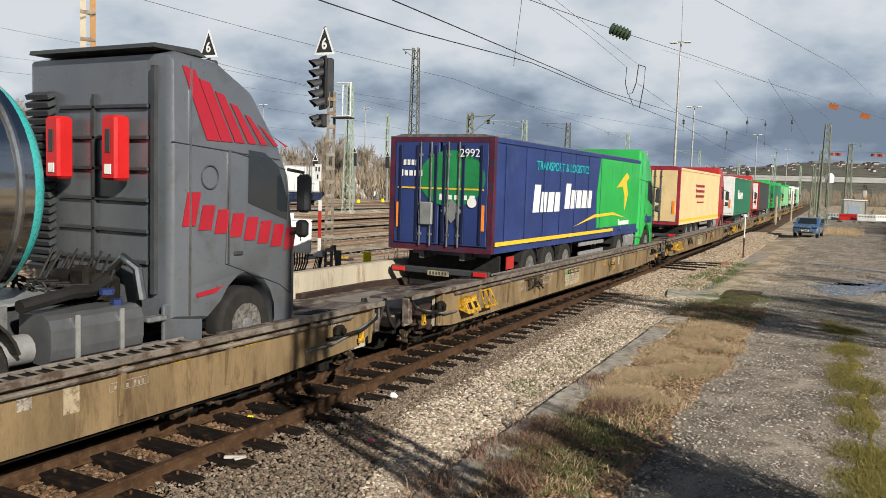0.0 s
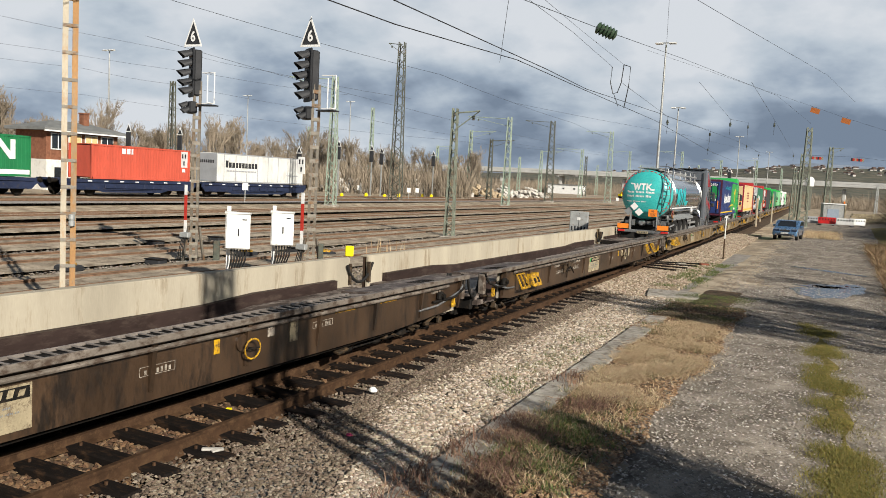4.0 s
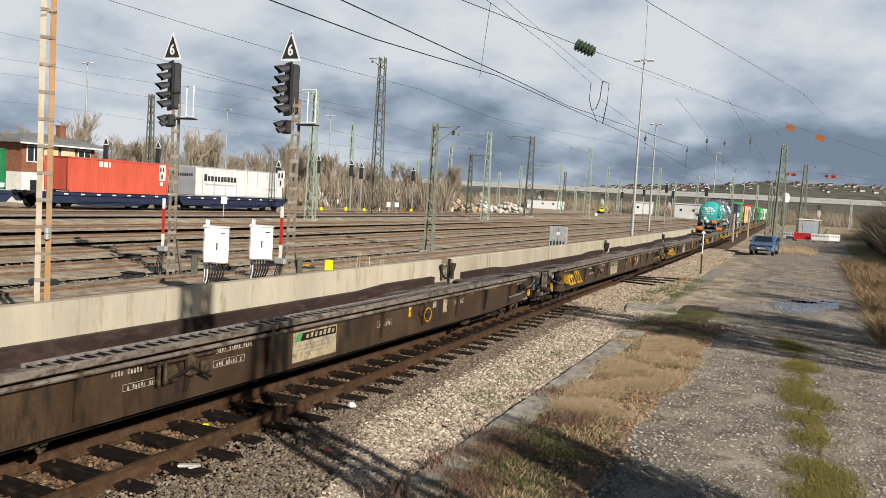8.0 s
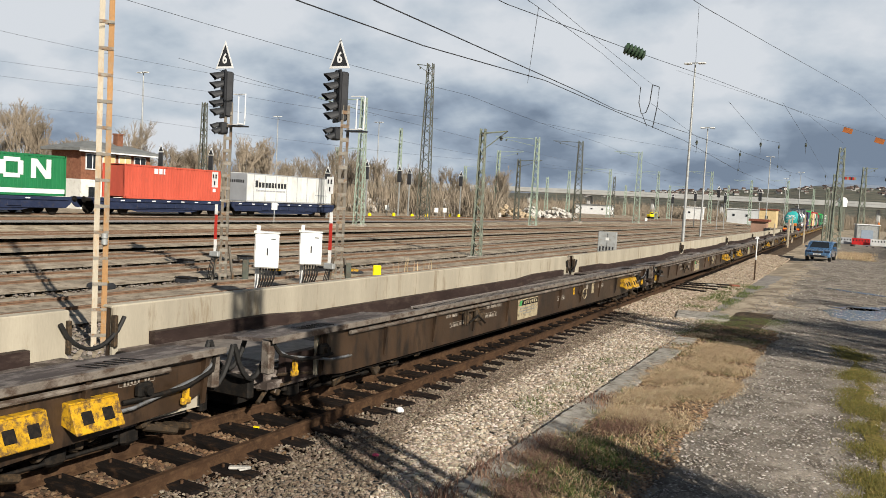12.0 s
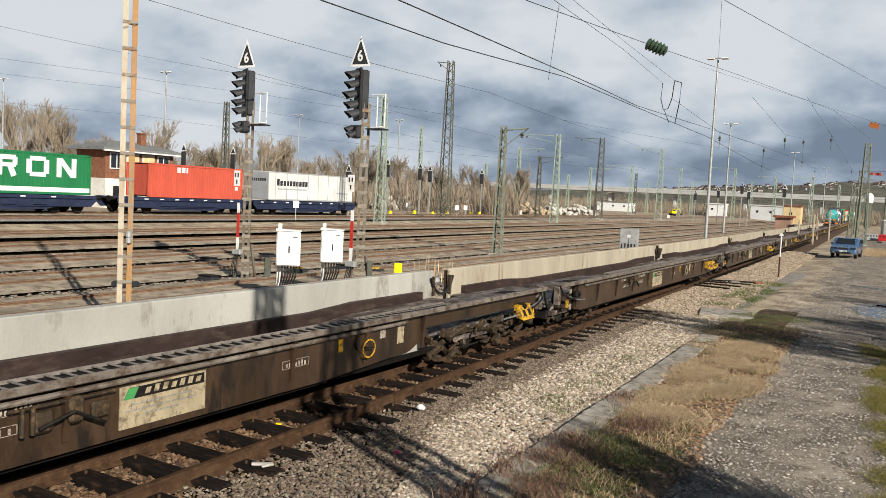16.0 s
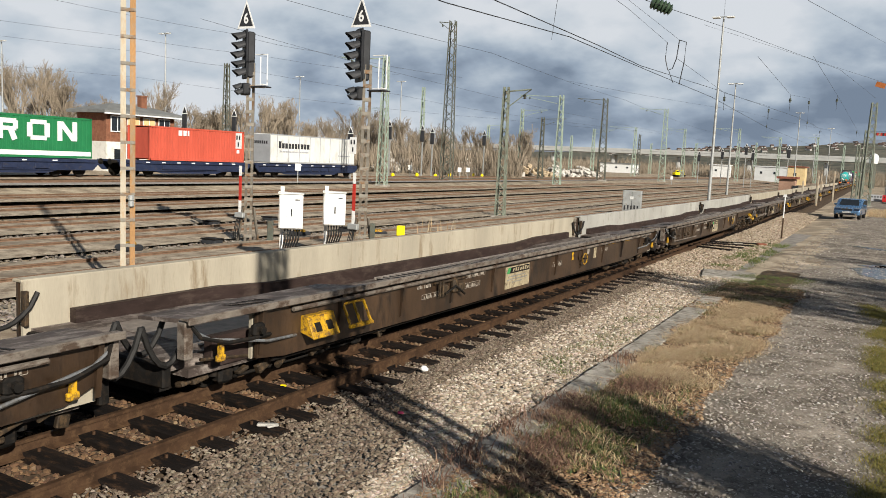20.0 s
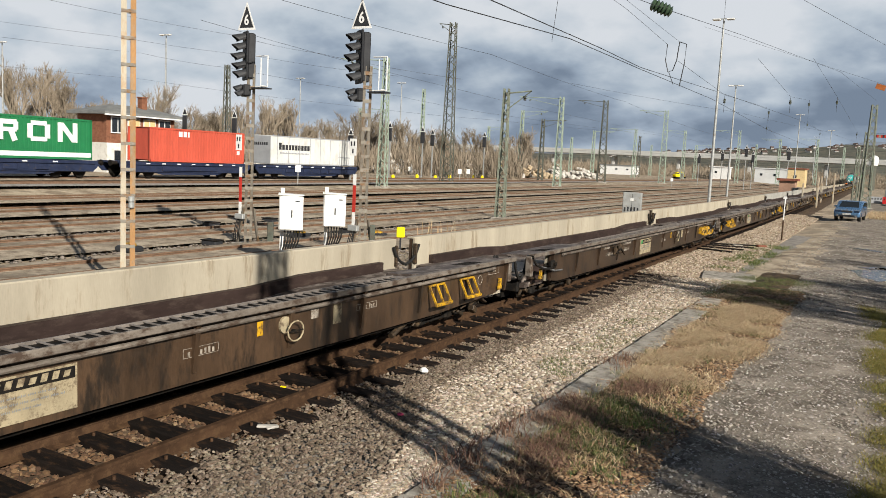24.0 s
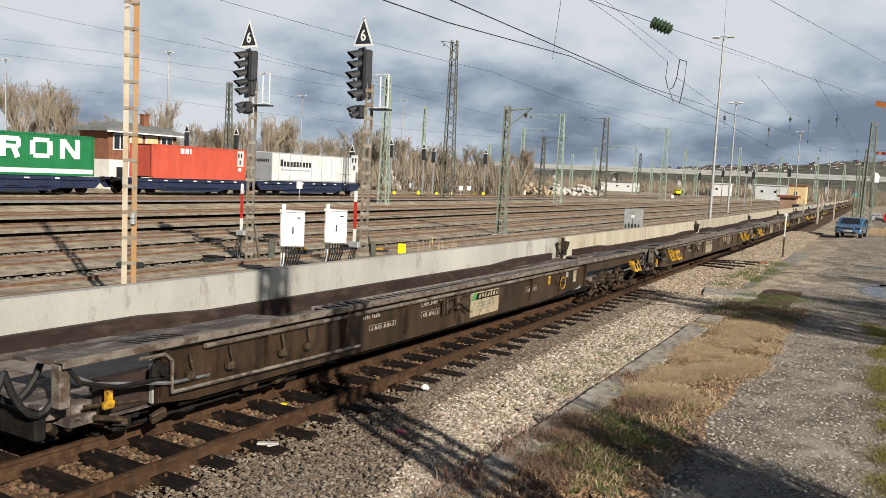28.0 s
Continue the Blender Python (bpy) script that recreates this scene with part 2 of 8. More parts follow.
M_BEAM = mat("floor_beam", (0.034, 0.022, 0.019), 0.6, 0, 0.35, 3, 30, 0.002, (0.062, 0.044, 0.036), 0.3, stretch=(1, 0.3, 1))
M_GRATE = mat("grating", (0.24, 0.21, 0.185), 0.55, 0.3, 0.3, 6, 60)
M_YELLOW = mat("yellow_paint", (0.52, 0.29, 0.015), 0.5, 0, 0.3, 5, 40, 0.001, (0.12, 0.07, 0.03), 0.45)
M_WHITE = mat("white_paint", (0.72, 0.72, 0.69), 0.5, 0, 0.1, 2, 30, 0, (0.45, 0.43, 0.38), 0.2)
M_CREAM = mat("cream_label", (0.34, 0.285, 0.185), 0.6, 0, 0.2, 4, 40, 0, (0.14, 0.105, 0.07), 0.38)
M_MARK = mat("chalk_mark", (0.34, 0.30, 0.25), 0.8, 0, 0.4, 8, 60, 0, (0.12, 0.09, 0.065), 0.36)
M_HOSE = mat("rubber_hose", (0.020, 0.019, 0.018), 0.6, 0, 0.3, 6, 40)
M_TYRE = mat("tyre", (0.022, 0.021, 0.020), 0.8, 0, 0.3, 10, 60, 0.002)
M_STEEL = mat("bright_steel", (0.55, 0.55, 0.54), 0.28, 1.0, 0.15, 8, 60)
M_CHROME = mat("polished_steel", (0.62, 0.60, 0.58), 0.13, 1.0, 0.12, 1.5, 40, 0.0006, stretch=(1, 0.2, 1))
M_ALU = mat("grey_aluminium", (0.42, 0.42, 0.41), 0.45, 0.6, 0.2, 5, 50)
M_RAIL = mat("rail_rust", (0.056, 0.030, 0.016), 0.7, 0, 0.40, 4, 60, 0.002, (0.088, 0.050, 0.026), 0.40)
M_SLEEPER = mat("sleeper_wood", (0.011, 0.0075, 0.006), 0.8, 0, 0.45, 4, 40, 0.006, (0.060, 0.033, 0.018), 0.30, stretch=(0.6, 2, 1), each=0.5)
M_YARDBED = mat("yard_bed", (0.41, 0.345, 0.260), 0.95, 0, 0.42, 0.9, 14, 0.03, (0.19, 0.145, 0.102), 0.42)
M_YARDSLEEPER = mat("yard_sleeper", (0.085, 0.062, 0.046), 0.9, 0, 0.4, 4, 40, 0.006, (0.22, 0.17, 0.12), 0.35, stretch=(0.4, 2, 1))
M_YARDRAIL = mat("yard_rail", (0.175, 0.108, 0.070), 0.75, 0, 0.3, 6, 60)
M_DIRT = mat("yard_ground", (0.44, 0.365, 0.265), 0.95, 0, 0.40, 0.40, 9, 0.02, (0.235, 0.180, 0.125), 0.48)
M_BALLAST = mat("ballast_bed", (0.13, 0.092, 0.060), 0.95, 0, 0.35, 1.5, 22, 0.03, (0.055, 0.036, 0.024), 0.5)
M_STONE = mat("ballast_stone", (0.27, 0.245, 0.215), 0.9, 0, 0.3, 3, 40, 0)
M_WHITESTONE = mat("fresh_ballast", (0.33, 0.31, 0.285), 0.95, 0, 0.3, 2.0, 12, 0.03, (0.20, 0.18, 0.16), 0.4)
M_PATH = mat("gravel_path", (0.31, 0.268, 0.217), 0.95, 0, 0.5, 0.8, 45, 0.03, (0.150, 0.123, 0.096), 0.45, stretch=(1.0, 0.8, 1))
M_SLAB = mat("slab_concrete", (0.35, 0.325, 0.280), 0.85, 0, 0.25, 2.2, 40, 0.006, (0.17, 0.145, 0.115), 0.42)
M_SOIL = mat("verge_soil", (0.070, 0.048, 0.030), 0.95, 0, 0.5, 2.2, 30, 0.02, (0.155, 0.105, 0.058), 0.42)
M_MOSS = mat("moss_grass", (0.135, 0.112, 0.022), 0.9, 0, 0.45, 2.6, 22, 0.02, (0.235, 0.175, 0.060), 0.45)
M_GALV = mat("galvanised", (0.38, 0.39, 0.38), 0.5, 0.4, 0.2, 2, 30, 0, (0.30, 0.26, 0.21), 0.2)
M_POSTRUST = mat("pole_rust_orange", (0.36, 0.20, 0.085), 0.75, 0, 0.3, 1.2, 30, 0.001, (0.27, 0.225, 0.165), 0.42, stretch=(1, 1, 0.4))
M_POSTGREY = mat("pole_cream", (0.43, 0.38, 0.295), 0.7, 0, 0.2, 1.2, 30, 0.001, (0.38, 0.235, 0.12), 0.33, stretch=(1, 1, 0.4))
M_MASTGREEN = mat("mast_light_green", (0.29, 0.36, 0.29), 0.6, 0, 0.25, 2, 20, 0, (0.22, 0.19, 0.15), 0.25)
M_MASTDARK = mat("mast_dark_green", (0.095, 0.105, 0.085), 0.65, 0, 0.3, 2, 20, 0, (0.12, 0.085, 0.06), 0.3)
M_BLACK = mat("signal_black", (0.030, 0.031, 0.034), 0.55, 0, 0.25, 3, 30)
M_WIRE = mat("wire_dark", (0.035, 0.036, 0.038), 0.5, 0.3, 0.1, 3, 20)
M_RED = mat("red_paint", (0.42, 0.035, 0.025), 0.5, 0, 0.2, 3, 30)
M_ORANGE = mat("orange_reflector", (0.80, 0.22, 0.02), 0.4, 0, 0.12, 3, 30)
M_RUNNER = mat("brick_red", (0.23, 0.085, 0.055), 0.85, 0, 0.3, 3, 30)

# ======== ground: one sheet, the yard on the far side lies half a metre higher ========
def ground_z(x, y):
    z = -0.24
    if x < -35:
        z += 0.60 * min(1.0, (-35 - x) / 9.0)
    if x > -5.2:
        z += 0.12 * min(1.0, (x + 5.2) / 1.2)
    return z


def ground():
    xs = sorted(set([-4000, -1800, -900, -450, -250, -150, -100, -75, -60, -52, -47, -44, -41, -38, -35, -30, -26, -21, -16, -13, -11, -9.8] +
                    [round(-9.4 + 0.4 * i, 2) for i in range(44)] + [9, 12, 16, 22, 30, 45, 70, 120, 250, 500, 1200, 4000]))
    ys = sorted(set([-400, -200, -100, -50, -25, -12, -6, -3] + [round(0.5 * i, 2) for i in range(0, 60)] + [30 + 2 * i for i in range(36)] +
                    [110, 130, 160, 200, 260, 340, 450, 600, 900, 1400, 2200, 4500]))
    pts = []
    for y in ys:
        for x in xs:
            wob = 0.03 * noise.noise((x * 0.7, y * 0.7, 0)) if -6 < x < 9 and 0 < y < 100 else 0.0
            pts.append((x, y, ground_z(x, y) + wob))
    n = len(xs)
    fs = [(j * n + i, j * n + i + 1, (j + 1) * n + i + 1, (j + 1) * n + i) for j in range(len(ys) - 1) for i in range(n - 1)]
    solo("ground", Shape().add(pts, fs), M_DIRT, "brown gravelly earth of a railway yard", "ground", kind="structure", smooth=True)


ground()


def strip(name, material, label, category, edge, z, kind="structure", y0=0.0, y1=60.0, step=0.8, rag=0.15, thick=0.05, curve=False):
    """A low bank laid on the ground between two ragged edges; edge(y) gives its two x."""
    pts, fs = [], []
    k = int((y1 - y0) / step) + 1
    for j in range(k):
        y = y0 + j * step
        a, b = edge(y)
        for i in range(7):
            u = i / 6
            x = a + (b - a) * u + (rag * noise.noise((y * 0.9, u * 3, a)) if i in (0, 6) else 0)
            zz = z + thick * min(1, 4 * u * (1 - u) * 1.6) - thick + 0.015 * noise.noise((x * 2, y * 2, 1))
            yy = y
            if curve:
                x, yy, _ = along(y, x - TRACK_X)
            pts.append((x, yy, zz))
    for j in range(k - 1):
        fs += [(j * 7 + i, j * 7 + i + 1, j * 7 + 8 + i, j * 7 + 7 + i) for i in range(6)]
    return solo(name, Shape().add(pts, fs), material, label, category, kind=kind, smooth=True)


# ======== tracks ========
RAIL_PROF = [(-0.075, -0.172), (0.075, -0.172), (0.075, -0.16), (0.012, -0.135), (0.010, -0.045), (0.036, -0.034), (0.036, -0.004), (0.028, 0.0),
             (-0.028, 0.0), (-0.036, -0.004), (-0.036, -0.034), (-0.010, -0.045), (-0.012, -0.135), (-0.075, -0.16)]


def rail_shape(line):
    """line: rows of x, y, z of the rail's top."""
    pts, fs, n = [], [], len(RAIL_PROF)
    for j, (x, y, z) in enumerate(line):
        a, b = line[max(j - 1, 0)], line[min(j + 1, len(line) - 1)]
        d = Vector((b[0] - a[0], b[1] - a[1], 0)).normalized()
        pts += [(x + u * d.y, y - u * d.x, z + w) for u, w in RAIL_PROF]
    for j in range(len(line) - 1):
        fs += [(j * n + i, j * n + (i + 1) % n, (j + 1) * n + (i + 1) % n, (j + 1) * n + i) for i in range(n)]
    return Shape().add(pts, fs)


def main_track():
    tr = thing("railway_track", "rusty railway track on dark wooden sleepers in ballast", "railway track", kind="structure")
    ss = [-30, -10, 0] + list(range(4, 60, 4)) + [70, 90, 120, 160, 220, 320, 480]
    for off in (-0.7525, 0.7525):
        part("rail", rail_shape([(*along(s, off)[:2], 0.0) for s in ss]), M_RAIL, tr)
    return tr


def spur_x(y):
    return -6.15 - 0.0325 * y


MAIN = main_track()
part("rail", rail_shape([(spur_x(y), y, 0.0) for y in range(-20, 37, 4)]), M_RAIL, MAIN, "rusty outer rail of the joining track")
strip("ballast_bed", M_BALLAST, "dark brown ballast bed under the track", "ballast", lambda y: (-10.2, -5.0), -0.225, y0=-20, y1=330, step=2.0, curve=True, thick=0.06)
strip("ballast_shoulder", M_STONE, "light grey crushed stone beside the track", "ballast", lambda y: (-5.5, -3.3), -0.15, y0=-14, y1=46, thick=0.06)

YARD_TRACKS = [(-17.2, 0.0), (-22.2, 0.0), (-27.0, 0.0), (-32.6, 0.05), (-37.6, 0.17), (-44.0, 0.55), (-50.0, 0.55)]


def yard_track(x, z):
    tr = thing("yard_track", "rusty parallel railway track in a brown yard", "railway track", kind="structure", group="yard tracks")
    ys = [-10, 40, 100, 200, 420]
    lean = -0.022
    for off in (-0.7525, 0.7525):
        part("rail", rail_shape([(x + off + lean * max(0, y - 30), y, z) for y in ys]), M_YARDRAIL, tr)
    sl = Shape()
    for i in range(200):
        y = -8 + i * 0.65
        sl.box(x + lean * max(0, y - 30), y, z - 0.185, 2.5, 0.25, 0.16)
    part("sleepers", sl, M_YARDSLEEPER, tr, kind="stuff")


for x_, z_ in YARD_TRACKS:
    yard_track(x_, z_)
for x_, z_ in YARD_TRACKS:
    strip("yard_ballast", M_WHITESTONE if x_ == -44.0 else M_YARDBED, "ballast bed of a yard track", "ballast", lambda y, x_=x_: (x_ - 2.1 - 0.022 * max(0, y - 30), x_ + 2.1 - 0.022 * max(0, y - 30)),
          z_ - 0.085, y0=-10, y1=400, step=10, thick=0.05, rag=0.3)

# ======== the train: low-floor wagons with side walls ========
def wheelset(parent, y, r=0.36):
    s = Shape()
    for x in (-0.75, 0.75):
        q = pose(x, y, r, 0, 90, 0)
        s.lathe([(0.06, -0.09), (r - 0.06, -0.07), (r + 0.025, -0.07), (r + 0.02, -0.04), (r, -0.03), (r - 0.005, 0.06), (r - 0.06, 0.07), (0.1, 0.06), (0.1, 0.16), (0.02, 0.17)], q, 20)
    s.rod((-0.75, y, r), (0.75, y, r), 0.08, 8)
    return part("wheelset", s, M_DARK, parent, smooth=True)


def bogie(parent, y, flip=1):
    b = Shape()
    for x in (-1.02, 1.02):
        b.prism([(y - 1.75, 0.28), (y - 0.7, 0.22), (y + 0.7, 0.22), (y + 1.75, 0.28), (y + 1.75, 0.38), (y + 0.4, 0.43), (y - 0.4, 0.43), (y - 1.75, 0.38)], x - 0.06, x + 0.06)
        for yy in (y - 1.35, y - 0.45, y + 0.45, y + 1.35):
            b.box(x * 1.06, yy, 0.22, 0.18, 0.24, 0.20, bevel=0.04)
            b.rod((x * 1.08, yy - 0.18, 0.24), (x * 1.08, yy - 0.18, 0.40), 0.055, 8)
            b.rod((x * 1.08, yy + 0.18, 0.24), (x * 1.08, yy + 0.18, 0.40), 0.055, 8)
        b.rod((x * 1.1, y - 1.2, 0.17), (x * 1.1, y + 1.2, 0.17), 0.022, 6)
        b.box(x * 1.1, y + 0.2, 0.34, 0.1, 0.30, 0.14, rx=12, bevel=0.03)
    b.box(0, y, 0.36, 1.9, 0.5, 0.12)
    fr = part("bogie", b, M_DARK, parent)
    for yy in (y - 1.35, y - 0.45, y + 0.45, y + 1.35):
        wheelset(fr, yy, 0.19)
    return fr


M_CAMGREY = mat("chassis_grey", (0.16, 0.165, 0.17), 0.55, 0.2, 0.3, 4, 40, 0.001, (0.10, 0.09, 0.075), 0.35)


M_PLATEGREEN = mat("plate_green", (0.05, 0.22, 0.07), 0.5, 0, 0.2, 5, 40)
M_GREYPLATE = mat("grey_plate", (0.26, 0.27, 0.27), 0.5, 0.3, 0.2, 4, 30)
M_GEAR = mat("greasy_gear", (0.048, 0.036, 0.025), 0.5, 0.2, 0.4, 6, 40, 0.003, (0.115, 0.075, 0.042), 0.38)


def bars(shape, y, z, w, h, x, rows=1, gaps=(0.3,)):
    """Unreadable lettering as short upright bars in the plane x."""
    k = max(3, int(w / (h * 0.75)))
    for i in range(k):
        hh = h * (0.75 + 0.25 * ((i * 7) % 3) / 2)
        if (i * 5 + int(y * 10)) % 6 == 0:
            continue
        shape.box(x, y - w / 2 + (i + 0.5) * w / k, z + (hh - h) / 2, 0.004, w / k * 0.55, hh)


def make_wagon(kind):
    """Low floor between two side walls. Kind 0 has yellow step ladders at its front, 1 open ends with air tanks, 2 two step plates at its front, 3 painted marks there."""
    w = thing("low_floor_wagon", "dirty brown low-floor rail wagon with steel side walls", "rail wagon", group="wagons of the train")
    X, TOP, LOW = 1.45, 1.10, 0.38
    low = 0.18 if kind != 3 else 0.0      # an empty wagon shows its sunken floor; the loaded ones have runways laid in
    open_end, open_rear = kind in (1, 5), kind == 1
    brown = M_BROWN if kind == 3 else M_BROWNMID if kind == 0 else M_BROWNDARK
    marked = kind in (3, 4)
    lining = M_WALLGREY if kind in (1, 5) else M_WALL
    y0, y1 = (-3.6 if open_rear else -8.3), (4.6 if open_end else 9.3)
    near_y = (y0, y1)
    for sx in (1, -1):
        s = Shape()
        y0, y1 = near_y if sx > 0 else (-9.55, 9.55)
        TOP = 1.10 if sx > 0 else 1.225      # the far wall stands a little over the near girder
        s.prism([(y0, LOW + 0.06), (y0 + 0.5, LOW), (y1 - 2.6, LOW), (y1 - 0.4, LOW + 0.10), (y1, LOW + 0.26), (y1, TOP - 0.04), (y0, TOP - 0.04)], sx * (X - 0.05), sx * X)
        if open_end and sx > 0:
            s.prism([(y1, TOP - 0.30), (9.2, TOP - 0.30), (9.2, TOP - 0.04), (y1, TOP - 0.04)], sx * (X - 0.05), sx * X)
        if open_rear and sx > 0:
            s.prism([(-9.4, TOP - 0.14), (y0, TOP - 0.14), (y0, TOP - 0.04), (-9.4, TOP - 0.04)], sx * (X - 0.05), sx * X)
        wall = part("side_wall", s, brown, w, "brown weathered outer side girder")
        k = int((y1 - y0) / 1.55)
        for i in range(k + 1 if sx > 0 else 0):
            yy = y0 + 0.05 + i * (y1 - y0 - 0.1) / k
            if abs(yy + 0.75) < 0.66:      # the data plate fills this bay
                continue
            poly = [(X, LOW + 0.10), (X + 0.022, LOW + 0.11), (X + 0.080, TOP - 0.05), (X, TOP - 0.05)]
            part("rib", Shape().prism(poly, yy - 0.032, yy + 0.032, "y"), brown, wall)
        if sx > 0:
            rim = Shape().box(X + 0.115, 0, TOP - 0.008, 0.035, 19.0, 0.085, bevel=0.010).box(X + 0.04, 7.4, TOP + 0.005, 0.12, 4.2, 0.030, bevel=0.008).box(X + 0.04, -7.4, TOP + 0.005, 0.12, 4.2, 0.030, bevel=0.008)
        else:
            rim = Shape().box(-(X - 0.03), 0, TOP - 0.02, 0.20, 19.12, 0.045, bevel=0.012)
        part("top_rim", rim, M_RIM if sx > 0 else lining, wall, "worn pale top rim")
        ya_, yb_ = (-9.55, 9.55) if sx < 0 else (y0, y1)
        inner = Shape().box(sx * (X - 0.115), (ya_ + yb_) / 2, 0.75 + (TOP - 1.10) / 2, 0.05, yb_ - ya_, 0.66 + (TOP - 1.10))
        part("inner_lining", inner, lining, wall, "pale dusty inner wall lining")
        if sx < 0:
            for i in range(4):
                part("lashing_slot", Shape().box(-(X - 0.086), 5.4 + i * 0.75, 0.90, 0.012, 0.03, 0.16), M_BEAM, wall)
            for i, yy in enumerate((-6.4, -2.1, 3.4)):
                part("scar", Shape().box(-(X - 0.087), yy, 0.92, 0.010, 0.26 + 0.1 * i, 0.13, bevel=0.004), M_FLOOR, wall)
        part("lower_pipe", Shape().rod((sx * (X - 0.12), y0 + 0.4, 0.33), (sx * (X - 0.12), y1 - 2.4, 0.33), 0.028, 6), M_DARK, wall)
    y0, y1 = near_y
    TOP = 1.10
    # black block filling in the shade under the floor, dark side sill, and the ledge below the rim
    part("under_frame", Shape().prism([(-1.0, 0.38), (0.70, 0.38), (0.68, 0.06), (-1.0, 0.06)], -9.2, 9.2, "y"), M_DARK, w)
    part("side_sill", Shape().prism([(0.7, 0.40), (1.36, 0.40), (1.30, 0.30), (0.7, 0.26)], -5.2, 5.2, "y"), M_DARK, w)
    part("ledge", Shape().rod((X + 0.055, y0 + 0.6, TOP - 0.125), (X + 0.055, y1 - 0.6, TOP - 0.125), 0.030, 8), M_RIM, w, "worn ledge pipe below the rim", smooth=True)
    # floor: low in the middle, raised a little at both ends
    fl = Shape().box(0, 0, 0.58 - low, 2.5, 18.4, 0.10)
    for sgn in (-1, 1):
        fl.prism([(sgn * 4.9, 0.63 - low), (sgn * 6.2, 0.72 - low * 0.8), (sgn * 9.45, 0.74 - low * 0.8), (sgn * 9.45, 0.63 - low)], -1.3, 1.15)
    part("floor", fl, M_FLOOR, w, "dark dusty floor plate")
    for sx in (-1, 1):
        bm_ = Shape()
        hi_, mid_ = 0.84 - low * 0.3, 0.80 - low * 0.5
        path = [(-8.9, hi_), (-6.3, hi_), (-5.0, mid_), (5.0, mid_), (6.3, hi_), (8.9, hi_)]
        keep = [p for p in path if sx < 0 or not (open_end and p[0] > 5.1 or open_rear and p[0] < -5.1)]
        bm_.prism(keep + [(keep[-1][0], 0.42), (keep[0][0], 0.42)], sx * 1.24 - 0.06, sx * 1.24 + 0.06)
        part("guide_beam", bm_, M_BEAM, w, "dark guide beam along the floor")
    gr = Shape()
    for i in range(64):
        gr.box(X - 0.045, -5.5 + i * 0.174, TOP + 0.022, 0.29, 0.030, 0.010)
    gr.box(X + 0.09, 0, TOP + 0.014, 0.018, 11.1, 0.030).box(X - 0.19, 0, TOP + 0.014, 0.020, 11.1, 0.040)
    # black sheet close under the bars, painting the shade in their gaps
    part("grating_bed", Shape().box(X - 0.05, 0, TOP - 0.010, 0.27, 11.0, 0.02), M_DARK, w)
    part("walkway_grating", gr, M_GRATE, w, "steel walkway grating along the rim", kind="stuff")
    part("floor_sheet", Shape().prism([(-0.4, 0.64 - low), (0.5, 0.63 - low), (0.45, 0.65 - low), (-0.35, 0.65 - low)], -4.0, 4.6, "y"), M_GRATE, w, "pale worn sheet along the floor")
    for sgn in (-1, 1):
        dk = Shape().prism([(0.70, 1.00), (1.50, 1.06), (1.50, 1.11), (0.70, 1.04)], *sorted((sgn * 6.2, sgn * 9.45)), "y")
        part("end_deck", dk, M_FLOOR, w, "worn steel edge deck")
        part("floor_plate", Shape().box(0.1, sgn * 7.9, 0.745 - low * 0.8, 1.7, 1.7, 0.02), M_GRATE, w, "pale scuffed floor plate")
        part("end_beam", Shape().box(0, sgn * 9.5, 0.58 - low * 0.8, 2.5, 0.12, 0.28, bevel=0.02), M_DARK, w)
        cp = Shape().rod((0, sgn * 9.45, 0.62), (0, sgn * 9.9, 0.62), 0.07, 8).box(0, sgn * 9.6, 0.62, 0.34, 0.24, 0.3, bevel=0.04)
        part("coupler", cp, M_DARK, w)
        for x0, deep in ((0.9, 0.40), (1.30, 0.46)):
            part("brake_hose", Shape().tube([(x0, sgn * (9.25 + 0.65 * u), 1.02 - deep * math.sin(math.pi * u) ** 0.8 + 0.04 * u) for u in [i / 8 for i in range(9)]], 0.034, 6), M_HOSE, w)
        if sgn > 0:
            part("wall_hose", Shape().tube([(-1.26, 9.38 + 1.04 * u, 1.06 - 0.40 * math.sin(math.pi * u) ** 0.7) for u in [i / 10 for i in range(11)]], 0.032, 6), M_HOSE, w, "black hose loop between the walls")
        part("end_post", Shape().box(-1.30, sgn * 9.53, 0.86, 0.10, 0.06, 0.46, bevel=0.01), M_GEAR, w)
        for i in range(6):
            part("deck_slot", Shape().box(1.20, sgn * (7.9 + i * 0.11), 1.084, 0.34, 0.04, 0.012, ry=-5), M_DARK, w)
        hk = Shape().box(X + 0.05, sgn * 8.95, 0.58, 0.05, 0.13, 0.08, bevel=0.01).box(X + 0.05, sgn * 8.95, 0.67, 0.05, 0.06, 0.18)
        part("rope_hook", hk, M_YELLOW, w, "worn yellow rope hook")
        if kind != 0 or sgn < 0:
            part("hand_rail", Shape().tube([(X + 0.03, sgn * 9.4, 1.04), (X + 0.10, sgn * 9.3, 0.88), (X + 0.11, sgn * 8.9, 0.76), (X + 0.10, sgn * 8.5, 0.74), (X + 0.03, sgn * 8.1, 0.72)], 0.026, 6), M_DARK, w)
            part("brake_pipe", Shape().tube([(X + 0.06, sgn * 9.35, 0.95), (X + 0.09, sgn * 9.15, 0.84), (X + 0.09, sgn * 8.2, 0.66), (X + 0.02, sgn * 7.6, 0.62)], 0.020, 6), M_CAMGREY, w)
